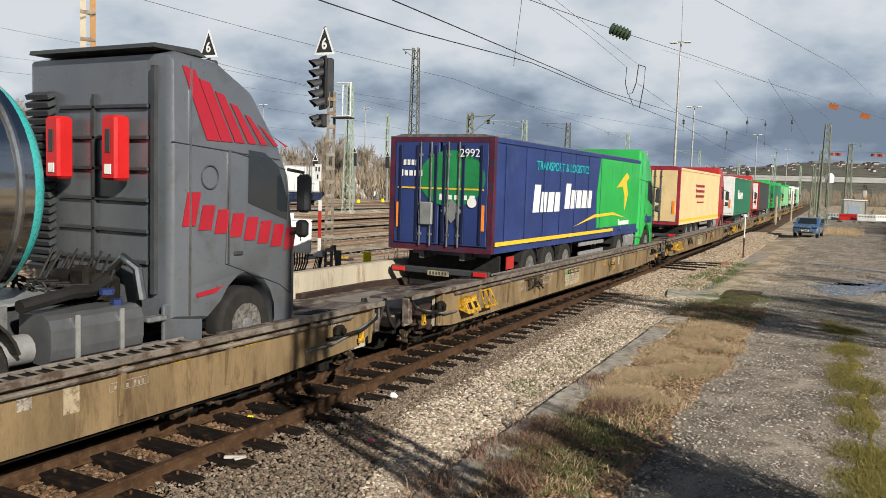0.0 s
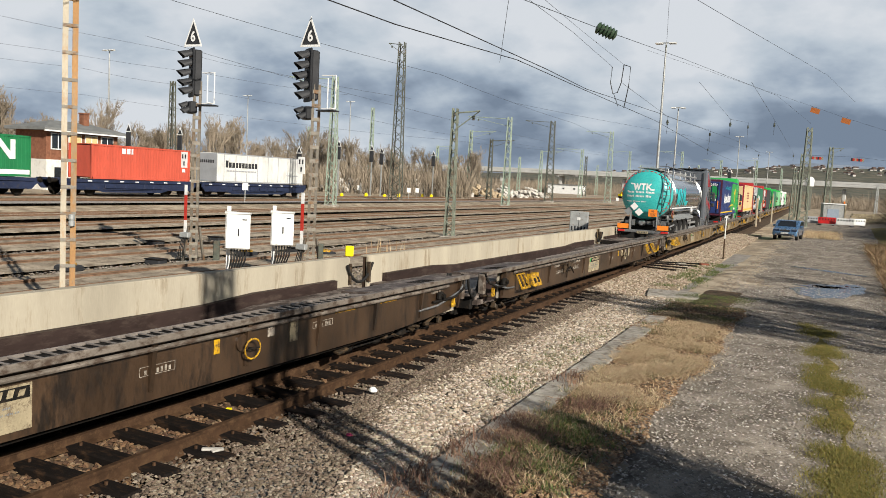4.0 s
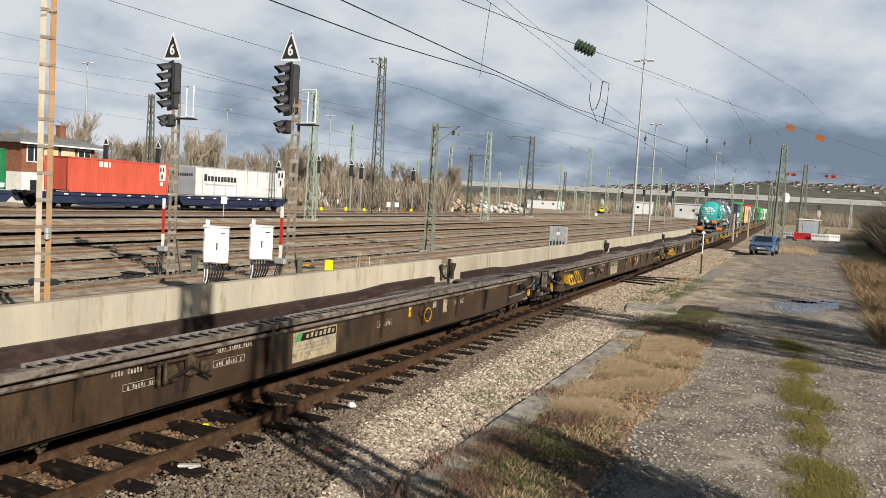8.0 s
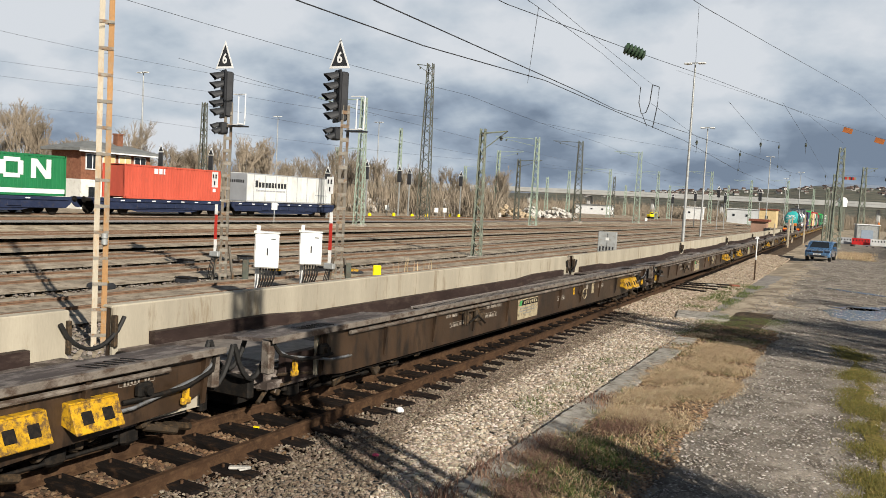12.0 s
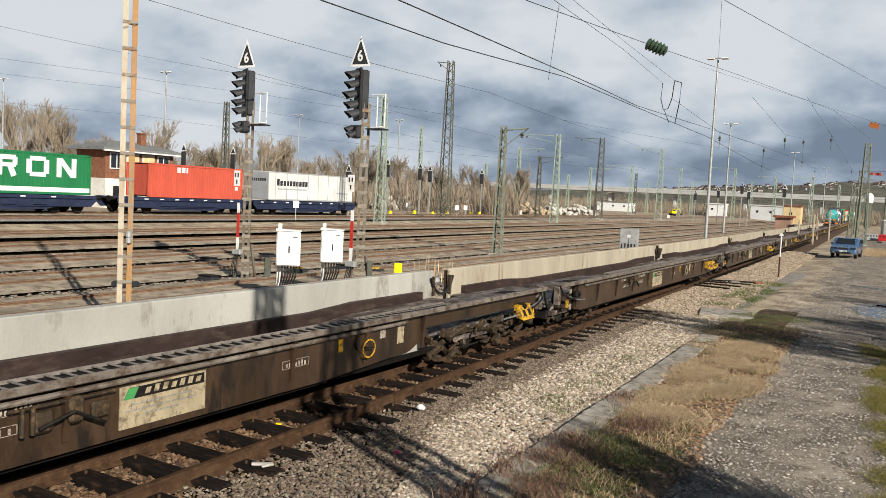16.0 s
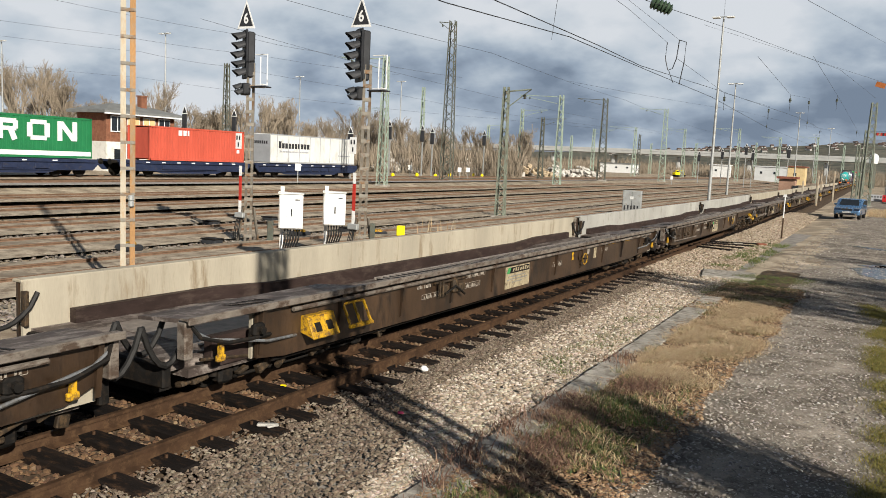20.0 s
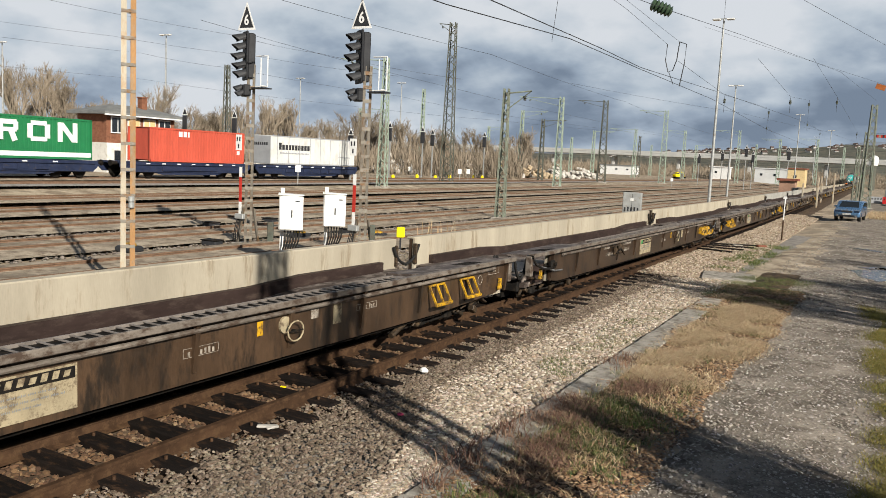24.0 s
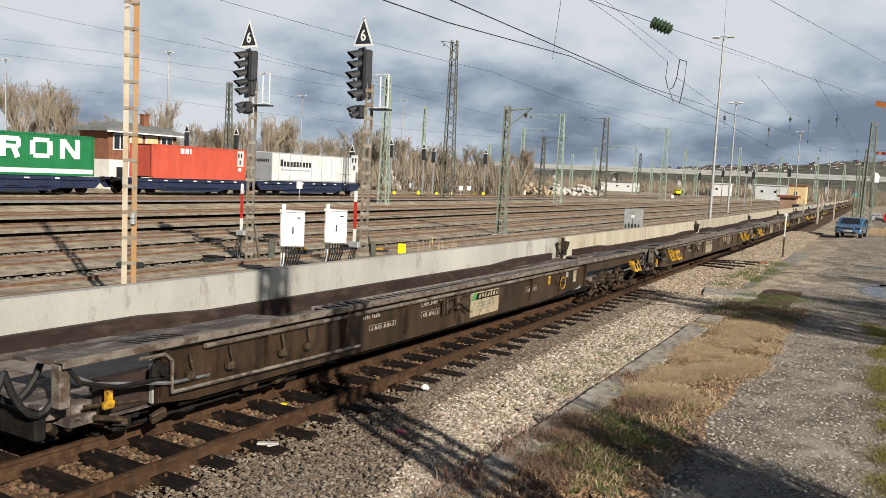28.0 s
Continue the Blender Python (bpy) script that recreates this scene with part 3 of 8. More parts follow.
            part("air_valve", Shape().box(X + 0.06, sgn * 8.35, 0.82, 0.10, 0.20, 0.16, bevel=0.03).rod((X + 0.1, sgn * 8.35, 0.82), (X + 0.16, sgn * 8.35, 0.82), 0.05, 8), M_DARK, w)
        part("corner_pillar", Shape().box(X - 0.02, sgn * 9.42, 0.86, 0.14, 0.12, 0.44, bevel=0.015), M_RIM, w)
        bogie(w, sgn * 7.15)
        gear, rg = Shape(), random.Random(kind * 7 + sgn)
        for i in range(64 if open_end else 40):
            yy, zz, xx = sgn * rg.uniform(4.9, 9.2), rg.uniform(0.20, 0.62 if open_end else 0.44), X - (rg.uniform(0.02, 0.24) if open_end and (sgn > 0 or open_rear) else rg.uniform(0.16, 0.5))
            if i % 3:
                gear.box(xx, yy, zz, rg.uniform(0.04, 0.14), rg.uniform(0.06, 0.30), rg.uniform(0.03, 0.14), rg.uniform(-30, 30), rg.uniform(-20, 20), 0, bevel=0.012)
            else:
                gear.rod((xx, yy, zz), (xx + rg.uniform(-0.1, 0.1), yy + rg.uniform(-0.5, 0.5), zz + rg.uniform(-0.15, 0.15)), rg.uniform(0.015, 0.05), 7)
        part("brake_gear", gear, M_GEAR, w, "greasy rods, levers and valves of the brake gear", kind="stuff")
        part("brake_rod", Shape().tube([(X - 0.2, sgn * 5.0, 0.44), (X - 0.14, sgn * 6.4, 0.52), (X - 0.18, sgn * 7.9, 0.40), (X - 0.12, sgn * 9.1, 0.56)], 0.022, 6), M_GEAR, w)
    ladders, plates = [], []
    if kind == 0:
        ladders, plates = [7.6, 6.55, -7.3], [-6.45]
    elif kind == 5:
        plates = [8.4]
        for yy in (-7.9, -7.3, -6.4, -5.9):
            part("lever", Shape().rod((X + 0.05, yy - 0.02, 0.92), (X + 0.07, yy + 0.03, 0.70), 0.016, 6).box(X + 0.05, yy, 0.68, 0.09, 0.12, 0.10, bevel=0.02), M_GEAR, w)
        part("foot_rail", Shape().tube([(X + 0.06, -8.6, 0.98), (X + 0.10, -8.3, 0.99), (X + 0.10, -8.2, 0.90), (X + 0.10, -8.2, 0.56), (X + 0.10, -4.8, 0.52)], 0.022, 6), M_RIM, w)
    elif kind == 1:
        plates = [8.4]
        for a, b in ((-8.9, -6.9), (-6.6, -4.4)):
            tk = Shape().lathe([(0.05, 0), (0.11, 0.03), (0.125, 0.1), (0.125, b - a - 0.1), (0.11, b - a - 0.03), (0.05, b - a)], pose(X - 0.22, a, 0.82, -90, 0, 0), 12)
            part("air_tank", tk, M_GEAR, w, "long brown air tank in the open end", smooth=True)
        part("lower_sill", Shape().box(X - 0.05, -6.4, 0.56, 0.08, 5.0, 0.10), M_RIM, w)
        part("conduit", Shape().rod((X - 0.06, -9.0, 0.97), (X - 0.06, -3.8, 0.95), 0.018, 6), M_BROWNDARK, w)
        part("conduit", Shape().rod((X - 0.1, -8.6, 0.48), (X - 0.1, -4.0, 0.46), 0.025, 6), M_DARK, w)
        for yy in (-9.2, -6.75, -4.2):
            part("tank_strut", Shape().box(X - 0.10, yy, 0.80, 0.1, 0.12, 0.5), M_BROWNDARK, w)
    elif kind == 2:
        plates = [7.7, 6.9]
    else:
        plates = [-7.2]
        ladders = [-6.4]
    for yy in ladders:
        br = part("step_ladder", Shape().box(X + 0.20, yy, 0.60, 0.06, 0.54, 0.055, bevel=0.01), M_YELLOW, w, "yellow step ladder")
        part("upper_bar", Shape().box(X + 0.05, yy, 0.90, 0.04, 0.50, 0.035, bevel=0.008), M_YELLOW, br)
        for d in (-0.24, 0, 0.24):
            part("upright", Shape().box(X + 0.125, yy + d, 0.75, 0.028, 0.032, 0.34, ry=-27), M_YELLOW, br)
    for yy in plates:
        br = Shape().box(X + 0.155, yy, 0.70, 0.022, 0.56, 0.31, ry=-26, bevel=0.008).box(X + 0.055, yy, 0.845, 0.11, 0.56, 0.022, bevel=0.006)
        step = part("step_plate", br, M_YELLOW, w, "yellow step plate with slots")
        for d in (-0.27, 0.27):
            part("cheek", Shape().prism([(X, 0.85), (X + 0.10, 0.84), (X + 0.215, 0.57), (X, 0.63)], yy + d - 0.011, yy + d + 0.011, "y"), M_YELLOW, step)
        for d in (-0.12, 0.12):
            part("slot", Shape().box(X + 0.168, yy + d, 0.70, 0.012, 0.12, 0.13, ry=-26, bevel=0.004), M_DARK, step)
    # handwheel, label plates, stencilled marks
    part("wheel_cover", Shape().lathe([(0.11, 0), (0.11, 0.03), (0.02, 0.035)], pose(X, 2.8, 0.80, 0, 90, 0), 16), M_CREAM if kind == 0 else brown, w)
    hw = Shape().tube([(X + 0.11, 2.9 + 0.15 * math.cos(a), 0.72 + 0.13 * math.sin(a)) for a in [i * math.tau / 14 for i in range(15)]], 0.012, 6)
    whl = part("hand_wheel", hw, M_CREAM if kind in (0, 2) else M_YELLOW, w, "worn brake handwheel")
    part("spindle", Shape().rod((X, 2.9, 0.72), (X + 0.11, 2.9, 0.72), 0.02, 6), M_DARK, whl)
    part("spoke", Shape().rod((X + 0.11, 2.75, 0.72), (X + 0.11, 3.05, 0.72), 0.010, 5), M_DARK, whl)
    plate = part("label_plate", Shape().box(X + 0.012, -0.75, 0.68, 0.012, 1.15, 0.44), M_CREAM, w, "cream data plate with a green and black band")
    part("band", Shape().box(X + 0.020, -0.70, 0.82, 0.004, 1.00, 0.115), M_DARK, plate)
    part("green_field", Shape().prism([(-1.28, 0.765), (-1.16, 0.765), (-1.10, 0.875), (-1.22, 0.875)], X + 0.020, X + 0.027), M_PLATEGREEN, plate)
    for i in range(7):
        c_ = -1.02 + i * 0.115
        part("letter_block", Shape().prism([(c_, 0.79), (c_ + 0.062, 0.79), (c_ + 0.085, 0.79 + (0.075 if i % 3 else 0.06)), (c_ + 0.023, 0.79 + (0.075 if i % 3 else 0.06))], X + 0.022, X + 0.027), M_CREAM, plate)
    lt = Shape()
    for zz_, w_ in ((0.70, 0.8), (0.64, 0.95), (0.58, 0.5)):
        bars(lt, -0.78, zz_, w_, 0.022, X + 0.019)
    part("fine_print", lt, M_GREYPLATE, plate, kind="stuff")
    for yy, zz, ww, hh in ((-2.6, 0.90, 0.7, 0.06), (-2.7, 0.72, 0.5, 0.06), (1.4, 0.72, 0.42, 0.07), (-4.4, 0.88, 0.45, 0.06), (-4.1, 0.70, 0.6, 0.05), (4.6, 0.80, 0.4, 0.06), (8.3, 0.92, 0.36, 0.06)):
        if yy < y0 + 0.4 or yy > y1 - 0.3 or (kind == 0 and yy > 8):
            continue
        mk = Shape()
        bars(mk, yy, zz, ww, hh, X + 0.006)
        if int(yy * 10) % 4:
            mk.box(X + 0.005, yy, zz + hh * 0.8, 0.004, ww + 0.10, 0.006).box(X + 0.005, yy, zz - hh * 0.66, 0.004, ww + 0.10, 0.006)
            mk.box(X + 0.005, yy - ww / 2 - 0.05, zz + hh * 0.07, 0.004, 0.006, hh * 1.4).box(X + 0.005, yy + ww / 2 + 0.05, zz + hh * 0.07, 0.004, 0.006, hh * 1.4)
        part("stencil_mark", mk, M_MARK, w, "faded white stencil mark", kind="stuff")
    if kind == 0:
        text_part("stencil_letters", "FFS", 0.13, M_MARK, w, pose(X + 0.006, 8.75, 0.94, 90, 0, 90))
        part("ring_mark", Shape().tube([(X + 0.004, 8.20 + 0.085 * math.cos(a), 0.80 + 0.085 * math.sin(a)) for a in [i * math.tau / 18 for i in range(19)]], 0.007, 4), M_MARK, w)
        part("frame_mark", Shape().tube([(X + 0.004, 8.55, 0.86), (X + 0.004, 8.97, 0.86), (X + 0.004, 8.97, 1.02), (X + 0.004, 8.55, 1.02), (X + 0.004, 8.55, 0.86)], 0.006, 4), M_MARK, w)
    part("white_plate", Shape().box(X + 0.004, 3.9, 0.80, 0.008, 0.18, 0.3), M_CREAM, w)
    part("yellow_mark", Shape().box(X + 0.005, 2.35, 0.82, 0.006, 0.10, 0.18), M_YELLOW, w)
    part("warning_mark", Shape().box(X + 0.005, 3.4, 0.86, 0.006, 0.15, 0.13), M_MARK, w)
    if marked:
        for yy in (5.2, 6.5):
            part("yellow_mark", Shape().box(X + 0.005, yy, 0.93, 0.006, 0.55, 0.045), M_YELLOW, w)
    yb_ = -3.5 if not open_end else -1.9
    bx = Shape().box(X + 0.04, yb_ - 0.28, 0.74, 0.08, 0.22, 0.20, bevel=0.03).box(X + 0.05, yb_ + 0.05, 0.80, 0.10, 0.16, 0.26, bevel=0.03).box(X + 0.03, yb_ + 0.34, 0.74, 0.06, 0.20, 0.16, bevel=0.02)
    bx.rod((X + 0.05, yb_ - 0.62, 0.90), (X + 0.05, yb_ + 0.5, 0.90), 0.018, 6).rod((X + 0.08, yb_ - 0.5, 0.66), (X + 0.08, yb_ - 0.5, 0.92), 0.025, 6).rod((X + 0.08, yb_ - 0.4, 0.66), (X + 0.08, yb_ - 0.4, 0.92), 0.025, 6)
    part("brake_box", bx, M_GEAR, w)
    part("brake_lever", Shape().tube([(X + 0.1, yb_ - 0.35, 0.70), (X + 0.11, yb_, 0.80), (X + 0.1, yb_ + 0.35, 0.62)], 0.02, 6), M_DARK, w)
    return w


WAGONS = [make_wagon(k) for k in range(6)]
WAGON_COUNT_AHEAD, WAGON_COUNT = 9, 19
WAGON_KINDS = {-1: 3, 0: 3, 1: 0, 2: 4, 3: 4, 4: 4, 5: 2, 6: 2, 7: 2, 8: 2, 9: 1, 10: 5, 11: 4, 12: 4, 13: 2, 14: 0, 15: 0, 16: 5, 17: 5}


def train():
    used = [False] * 6
    for n in range(-WAGON_COUNT_AHEAD, WAGON_COUNT):
        kind = WAGON_KINDS.get(n, 3 if n < 0 else 2)
        ob = copy_thing(WAGONS[kind], Matrix()) if used[kind] else WAGONS[kind]
        used[kind] = True
        MOVERS.append((ob, JOINT - PITCH / 2 - PITCH * n))
        if n > 0:
            tagged(ob, "empty dirty brown low-floor rail wagon with pale inner walls")


train()


# ======== lorries that ride on the wagons ========
FLOOR = 0.63
M_CABGREY = mat("cab_grey", (0.105, 0.115, 0.130), 0.35, 0.25, 0.10, 1.2, 20, 0, (0.088, 0.092, 0.098), 0.25, coat=0.4)
M_CABBACK = mat("cab_back_black", (0.045, 0.049, 0.052), 0.55, 0, 0.25, 3, 20)
M_CABRED = mat("cab_red_stripe", (0.30, 0.010, 0.022), 0.35, 0, 0.1, 2, 20, coat=0.3)
M_BOXRED = mat("extinguisher_red", (0.46, 0.014, 0.014), 0.35, 0, 0.1, 3, 20)
M_TEAL = mat("tank_teal", (0.040, 0.40, 0.38), 0.28, 0, 0.10, 1.2, 20, 0, (0.05, 0.30, 0.29), 0.2, coat=0.5)
M_TEALMARK = mat("teal_mark", (0.010, 0.42, 0.44), 0.35, 0, 0.08, 2, 20)
M_NAVY = mat("tarpaulin_navy", (0.018, 0.036, 0.140), 0.42, 0, 0.2, 1.2, 20, 0.004, (0.03, 0.05, 0.15), 0.2)
M_NAVYDARK = mat("door_rib_navy", (0.010, 0.016, 0.050), 0.5, 0, 0.2, 2, 20)
M_GREEN = mat("lorry_green", (0.020, 0.36, 0.065), 0.38, 0, 0.12, 1.5, 20, 0, coat=0.3)
M_CRIMSON = mat("door_crimson", (0.26, 0.025, 0.045), 0.5, 0, 0.2, 3, 30)
M_BEIGE = mat("trailer_beige", (0.62, 0.47, 0.25), 0.5, 0, 0.1, 1.2, 20, 0.003, (0.50, 0.37, 0.20), 0.2)
M_FIR = mat("tarpaulin_fir_green", (0.015, 0.145, 0.075), 0.45, 0, 0.2, 1.2, 20, 0.003)
M_LIME = mat("trailer_light_green", (0.20, 0.50, 0.24), 0.45, 0, 0.15, 1.5, 20)
M_TRWHITE = mat("trailer_white", (0.70, 0.70, 0.68), 0.45, 0, 0.08, 1.2, 20, 0, (0.55, 0.53, 0.49), 0.2)
M_TRRED = mat("tractor_red", (0.38, 0.022, 0.018), 0.35, 0, 0.12, 2, 20, coat=0.3)
M_GLASS = glass("dark_glass", (0.018, 0.022, 0.026), 0.06)
M_GOLD = mat("gold_line", (0.68, 0.42, 0.035), 0.5, 0, 0.12, 4, 30)
M_LAMP_RED = mat("tail_lamp", (0.50, 0.020, 0.018), 0.25, 0, 0.1, 4, 30)
M_GREYPLATE = mat("grey_plate", (0.26, 0.27, 0.27), 0.5, 0.3, 0.2, 4, 30)
M_CAMGREY = mat("chassis_grey", (0.16, 0.165, 0.17), 0.55, 0.2, 0.3, 4, 40, 0.001, (0.10, 0.09, 0.075), 0.35)


M_RIMPAINT = mat("rim_silver", (0.33, 0.32, 0.30), 0.38, 0.6, 0.3, 8, 40, 0, (0.12, 0.10, 0.08), 0.42)


def wheel(parent, x, y, r=0.48, wide=0.30, dual=False):
    """Tyre with a sunk steel rim; x is the outer face's side."""
    sgn = 1 if x > 0 else -1
    w_ = wide * (2.1 if dual else 1)
    q = pose(x - sgn * w_ / 2, y, FLOOR + r, 0, 90, 0)
    h = w_ / 2
    t = Shape().lathe([(r * 0.56, -h), (r * 0.90, -h), (r * 0.98, -h + 0.04), (r, -h + 0.08), (r, h - 0.08), (r * 0.98, h - 0.04), (r * 0.90, h), (r * 0.56, h), (r * 0.56, -h)], q, 24, ends=False)
    tyre = part("wheel", t, M_TYRE, parent, smooth=True)
    face = h * sgn
    d = -sgn
    s = Shape().lathe([(r * 0.57, face), (r * 0.54, face + d * 0.03), (r * 0.50, face + d * 0.13), (r * 0.30, face + d * 0.10), (r * 0.27, face + d * 0.02), (r * 0.12, face + d * 0.0), (0.01, face + d * 0.02)], q, 20)
    part("rim", s, M_RIMPAINT, tyre, smooth=True)
    n = Shape()
    for i in range(8):
        a = i * math.tau / 8
        p = q @ Vector((r * 0.38 * math.cos(a), r * 0.38 * math.sin(a), face + d * 0.115))
        n.rod(p, p + Vector((sgn * 0.035, 0, 0)), 0.02, 6)
    part("wheel_nuts", n, M_STEEL, tyre, kind="stuff")
    hole = Shape()
    for i in range(10):
        a = (i + 0.5) * math.tau / 10
        p = q @ Vector((r * 0.44 * math.cos(a), r * 0.44 * math.sin(a), face + d * 0.112))
        hole.rod(p - Vector((sgn * 0.02, 0, 0)), p + Vector((sgn * 0.012, 0, 0)), 0.026, 7)
    part("rim_holes", hole, M_TYRE, tyre, kind="stuff")
    part("hub", Shape().lathe([(r * 0.20, face + d * 0.03), (r * 0.20, face - d * 0.02), (r * 0.15, face - d * 0.04), (0.01, face - d * 0.045)], q, 12), M_CAMGREY, tyre, smooth=True)
    return tyre


def arc_band(poly, n, xa, xb):
    """A bent plate between xa and xb; poly holds n inner and n outer points (y, z)."""
    m = 2 * n
    pts = [(xa, *p) for p in poly] + [(xb, *p) for p in poly]
    fs = [(i, (i + 1) % m, m + (i + 1) % m, m + i) for i in range(m)]
    for i in range(n - 1):
        fs += [(i + 1, i, m - 1 - i, m - 2 - i), (m + i, m + i + 1, m + m - 2 - i, m + m - 1 - i)]
    return Shape().add(pts, fs)


def guard(parent, x, y, r=0.56, wide=0.34, a0=15, a1=165, material=None):
    an = [radians(a0 + (a1 - a0) * i / 12) for i in range(13)]
    poly = [(y + r * math.cos(a), FLOOR + 0.48 + r * math.sin(a)) for a in an] + [(y + (r + 0.03) * math.cos(a), FLOOR + 0.48 + (r + 0.03) * math.sin(a)) for a in reversed(an)]
    return part("mudguard", arc_band(poly, 13, x - wide / 2, x + wide / 2), material or M_TYRE, parent)


def loft(prof, half, edge, inset):
    """A side outline (y, z) drawn across, its outermost sections drawn in by inset for rounded edges."""
    cy, cz = sum(p[0] for p in prof) / len(prof), sum(p[1] for p in prof) / len(prof)

    def shrunk(k):
        out = []
        for y, z in prof:
            v = Vector((cy - y, cz - z))
            v = v.normalized() * min(k, v.length * 0.5)
            out.append((y + v.x, z + v.y))
        return out

    s, n = Shape(), len(prof)
    secs = [(-half, shrunk(inset)), (-half + edge * 0.4, shrunk(inset * 0.3)), (-half + edge, prof), (half - edge, prof), (half - edge * 0.4, shrunk(inset * 0.3)), (half, shrunk(inset))]
    pts = [(x, y, z) for x, pr in secs for y, z in pr]
    fs = [tuple(range(n - 1, -1, -1)), tuple(range(5 * n, 6 * n))]
    for k in range(5):
        fs += [(k * n + i, k * n + (i + 1) % n, (k + 1) * n + (i + 1) % n, (k + 1) * n + i) for i in range(n)]
    return s.add(pts, fs)


def tractor(t, y1, paint, tall=True, detail=True):
    """Two-axle tractor with its front at y1; returns the cab."""
    F = FLOOR
    top = F + (3.78 if tall else 3.45)
    yr = y1 - 2.32
    prof = [(yr, F + 0.98), (yr, top - 0.05), (yr + 0.15, top), (yr + 0.75, top - 0.03), (y1 - 0.95, top - 0.32), (y1 - 0.42, F + 2.86), (y1 - 0.17, F + 2.42), (y1 - 0.06, F + 1.75), (y1, F + 1.55), (y1, F + 0.55), (y1 - 0.06, F + 0.32), (y1 - 0.50, F + 0.32)]
    prof += [(y1 - 1.02 + 0.60 * math.cos(radians(a)), F + 0.50 + 0.60 * math.sin(radians(a))) for a in range(-8, 172, 20)] + [(yr + 0.55, F + 0.62), (yr, F + 0.70)]
    cab = part("cab", loft(prof, 1.22, 0.10, 0.09), paint, t, "", smooth=True)
    # dark glazing: windscreen and side windows
    part("windscreen", Shape().prism([(y1 - 0.36, F + 2.75), (y1 - 0.09, F + 1.85), (y1 - 0.05, F + 1.86), (y1 - 0.32, F + 2.77)], -1.05, 1.05), M_GLASS, cab)
    for sx in (-1, 1):
        win = [(yr + 1.30, F + 2.72), (yr + 1.60, F + 2.70), (y1 - 0.44, F + 2.54), (y1 - 0.24, F + 2.10), (y1 - 0.24, F + 1.82), (yr + 1.30, F + 2.05)]
        a, b = (1.215, 1.228) if sx > 0 else (-1.228, -1.215)
        part("side_window", Shape().prism(win, a, b), M_GLASS, cab)
        ln = Shape()
        outline = [(yr + 0.95, F + 2.70), (y1 - 0.30, F + 2.50), (y1 - 0.13, F + 1.60), (y1 - 0.14, F + 0.80), (y1 - 0.38, F + 0.95), (yr + 0.90, F + 1.30), (yr + 0.95, F + 2.70)]
        for p, q_ in zip(outline[:-1], outline[1:]):
            ln.rod((sx * 1.222, *p), (sx * 1.222, *q_), 0.008, 4)
        ln.rod((sx * 1.222, yr + 0.30, F + 0.72), (sx * 1.222, yr + 0.30, top - 0.1), 0.008, 4).rod((sx * 1.222, yr + 0.02, F + 2.75), (sx * 1.222, y1 - 0.4, F + 2.62), 0.008, 4)
        part("door_seam", ln, M_CABBACK, cab, kind="stuff")
        part("door_handle", Shape().box(sx * 1.235, yr + 1.12, F + 1.42, 0.03, 0.16, 0.05, bevel=0.01), M_CABBACK, cab)
        mir = Shape().box(sx * 1.40, y1 - 0.10, F + 2.18, 0.20, 0.14, 0.52, bevel=0.04).box(sx * 1.38, y1 - 0.10, F + 1.70, 0.18, 0.13, 0.24, bevel=0.04)
        mir.rod((sx * 1.2, y1 - 0.22, F + 2.50), (sx * 1.4, y1 - 0.1, F + 2.46), 0.025, 6).rod((sx * 1.2, y1 - 0.18, F + 1.62), (sx * 1.4, y1 - 0.1, F + 1.66), 0.025, 6)
        part("mirror", mir, M_CABBACK, cab)
        wheel(t, sx * 1.22, y1 - 1.02, 0.49, 0.30)
        wheel(t, sx * 1.24, y1 - 4.75, 0.49, 0.30, dual=True)
        guard(t, sx * 0.95, y1 - 4.75, 0.58, 0.55)
        prof = [(0.70, 0.46), (1.10, 0.44), (1.17, 0.50), (1.19, 0.60), (1.19, 0.80), (1.15, 0.90), (1.06, 0.94), (0.70, 0.94)]
        tk = part("fuel_tank", Shape().prism([(sx * px, F + pz) for px, pz in (prof if sx > 0 else reversed(prof))], yr - 1.50, yr - 0.35, "y"), mat("tank_grey", (0.105, 0.110, 0.115), 0.4, 0.4, 0.15, 6, 40) if detail else M_ALU, t)
        for yy in (yr - 1.2, yr - 0.65):
            part("tank_strap", Shape().box(sx * 1.195, yy, F + 0.70, 0.02, 0.05, 0.46), M_ALU, tk)
        part("filler_cap", Shape().rod((sx * 1.0, yr - 0.55, F + 0.94), (sx * 1.0, yr - 0.55, F + 1.0), 0.06, 10), M_NAVY if detail else M_CABBACK, tk)
        for zz in (0.45, 0.75):
            part("cab_step", Shape().box(sx * 1.16, yr - 0.18, F + zz, 0.14, 0.28, 0.06, bevel=0.015), M_CAMGREY, t)
        part("air_reservoir", Shape().rod((sx * 0.95, yr - 2.3, F + 0.62), (sx * 0.95, yr - 1.6, F + 0.62), 0.15, 14), M_ALU, t, smooth=True)
        part("side_skirt", Shape().box(sx * 1.16, yr + 0.25, F + 0.62, 0.06, 0.62, 0.55, bevel=0.02), paint, t)
        part("headlamp", Shape().box(sx * 0.95, y1 + 0.005, F + 0.85, 0.4, 0.04, 0.22, bevel=0.015), M_WHITE, cab)
    ch = Shape().box(0.42, y1 - 3.6, F + 0.78, 0.10, 4.6, 0.28).box(-0.42, y1 - 3.6, F + 0.78, 0.10, 4.6, 0.28)
    for yy in (-2.9, -4.0, -5.2, -5.8):
        ch.box(0, y1 + yy, F + 0.78, 0.8, 0.12, 0.2)
    part("chassis", ch, M_CABBACK, t)
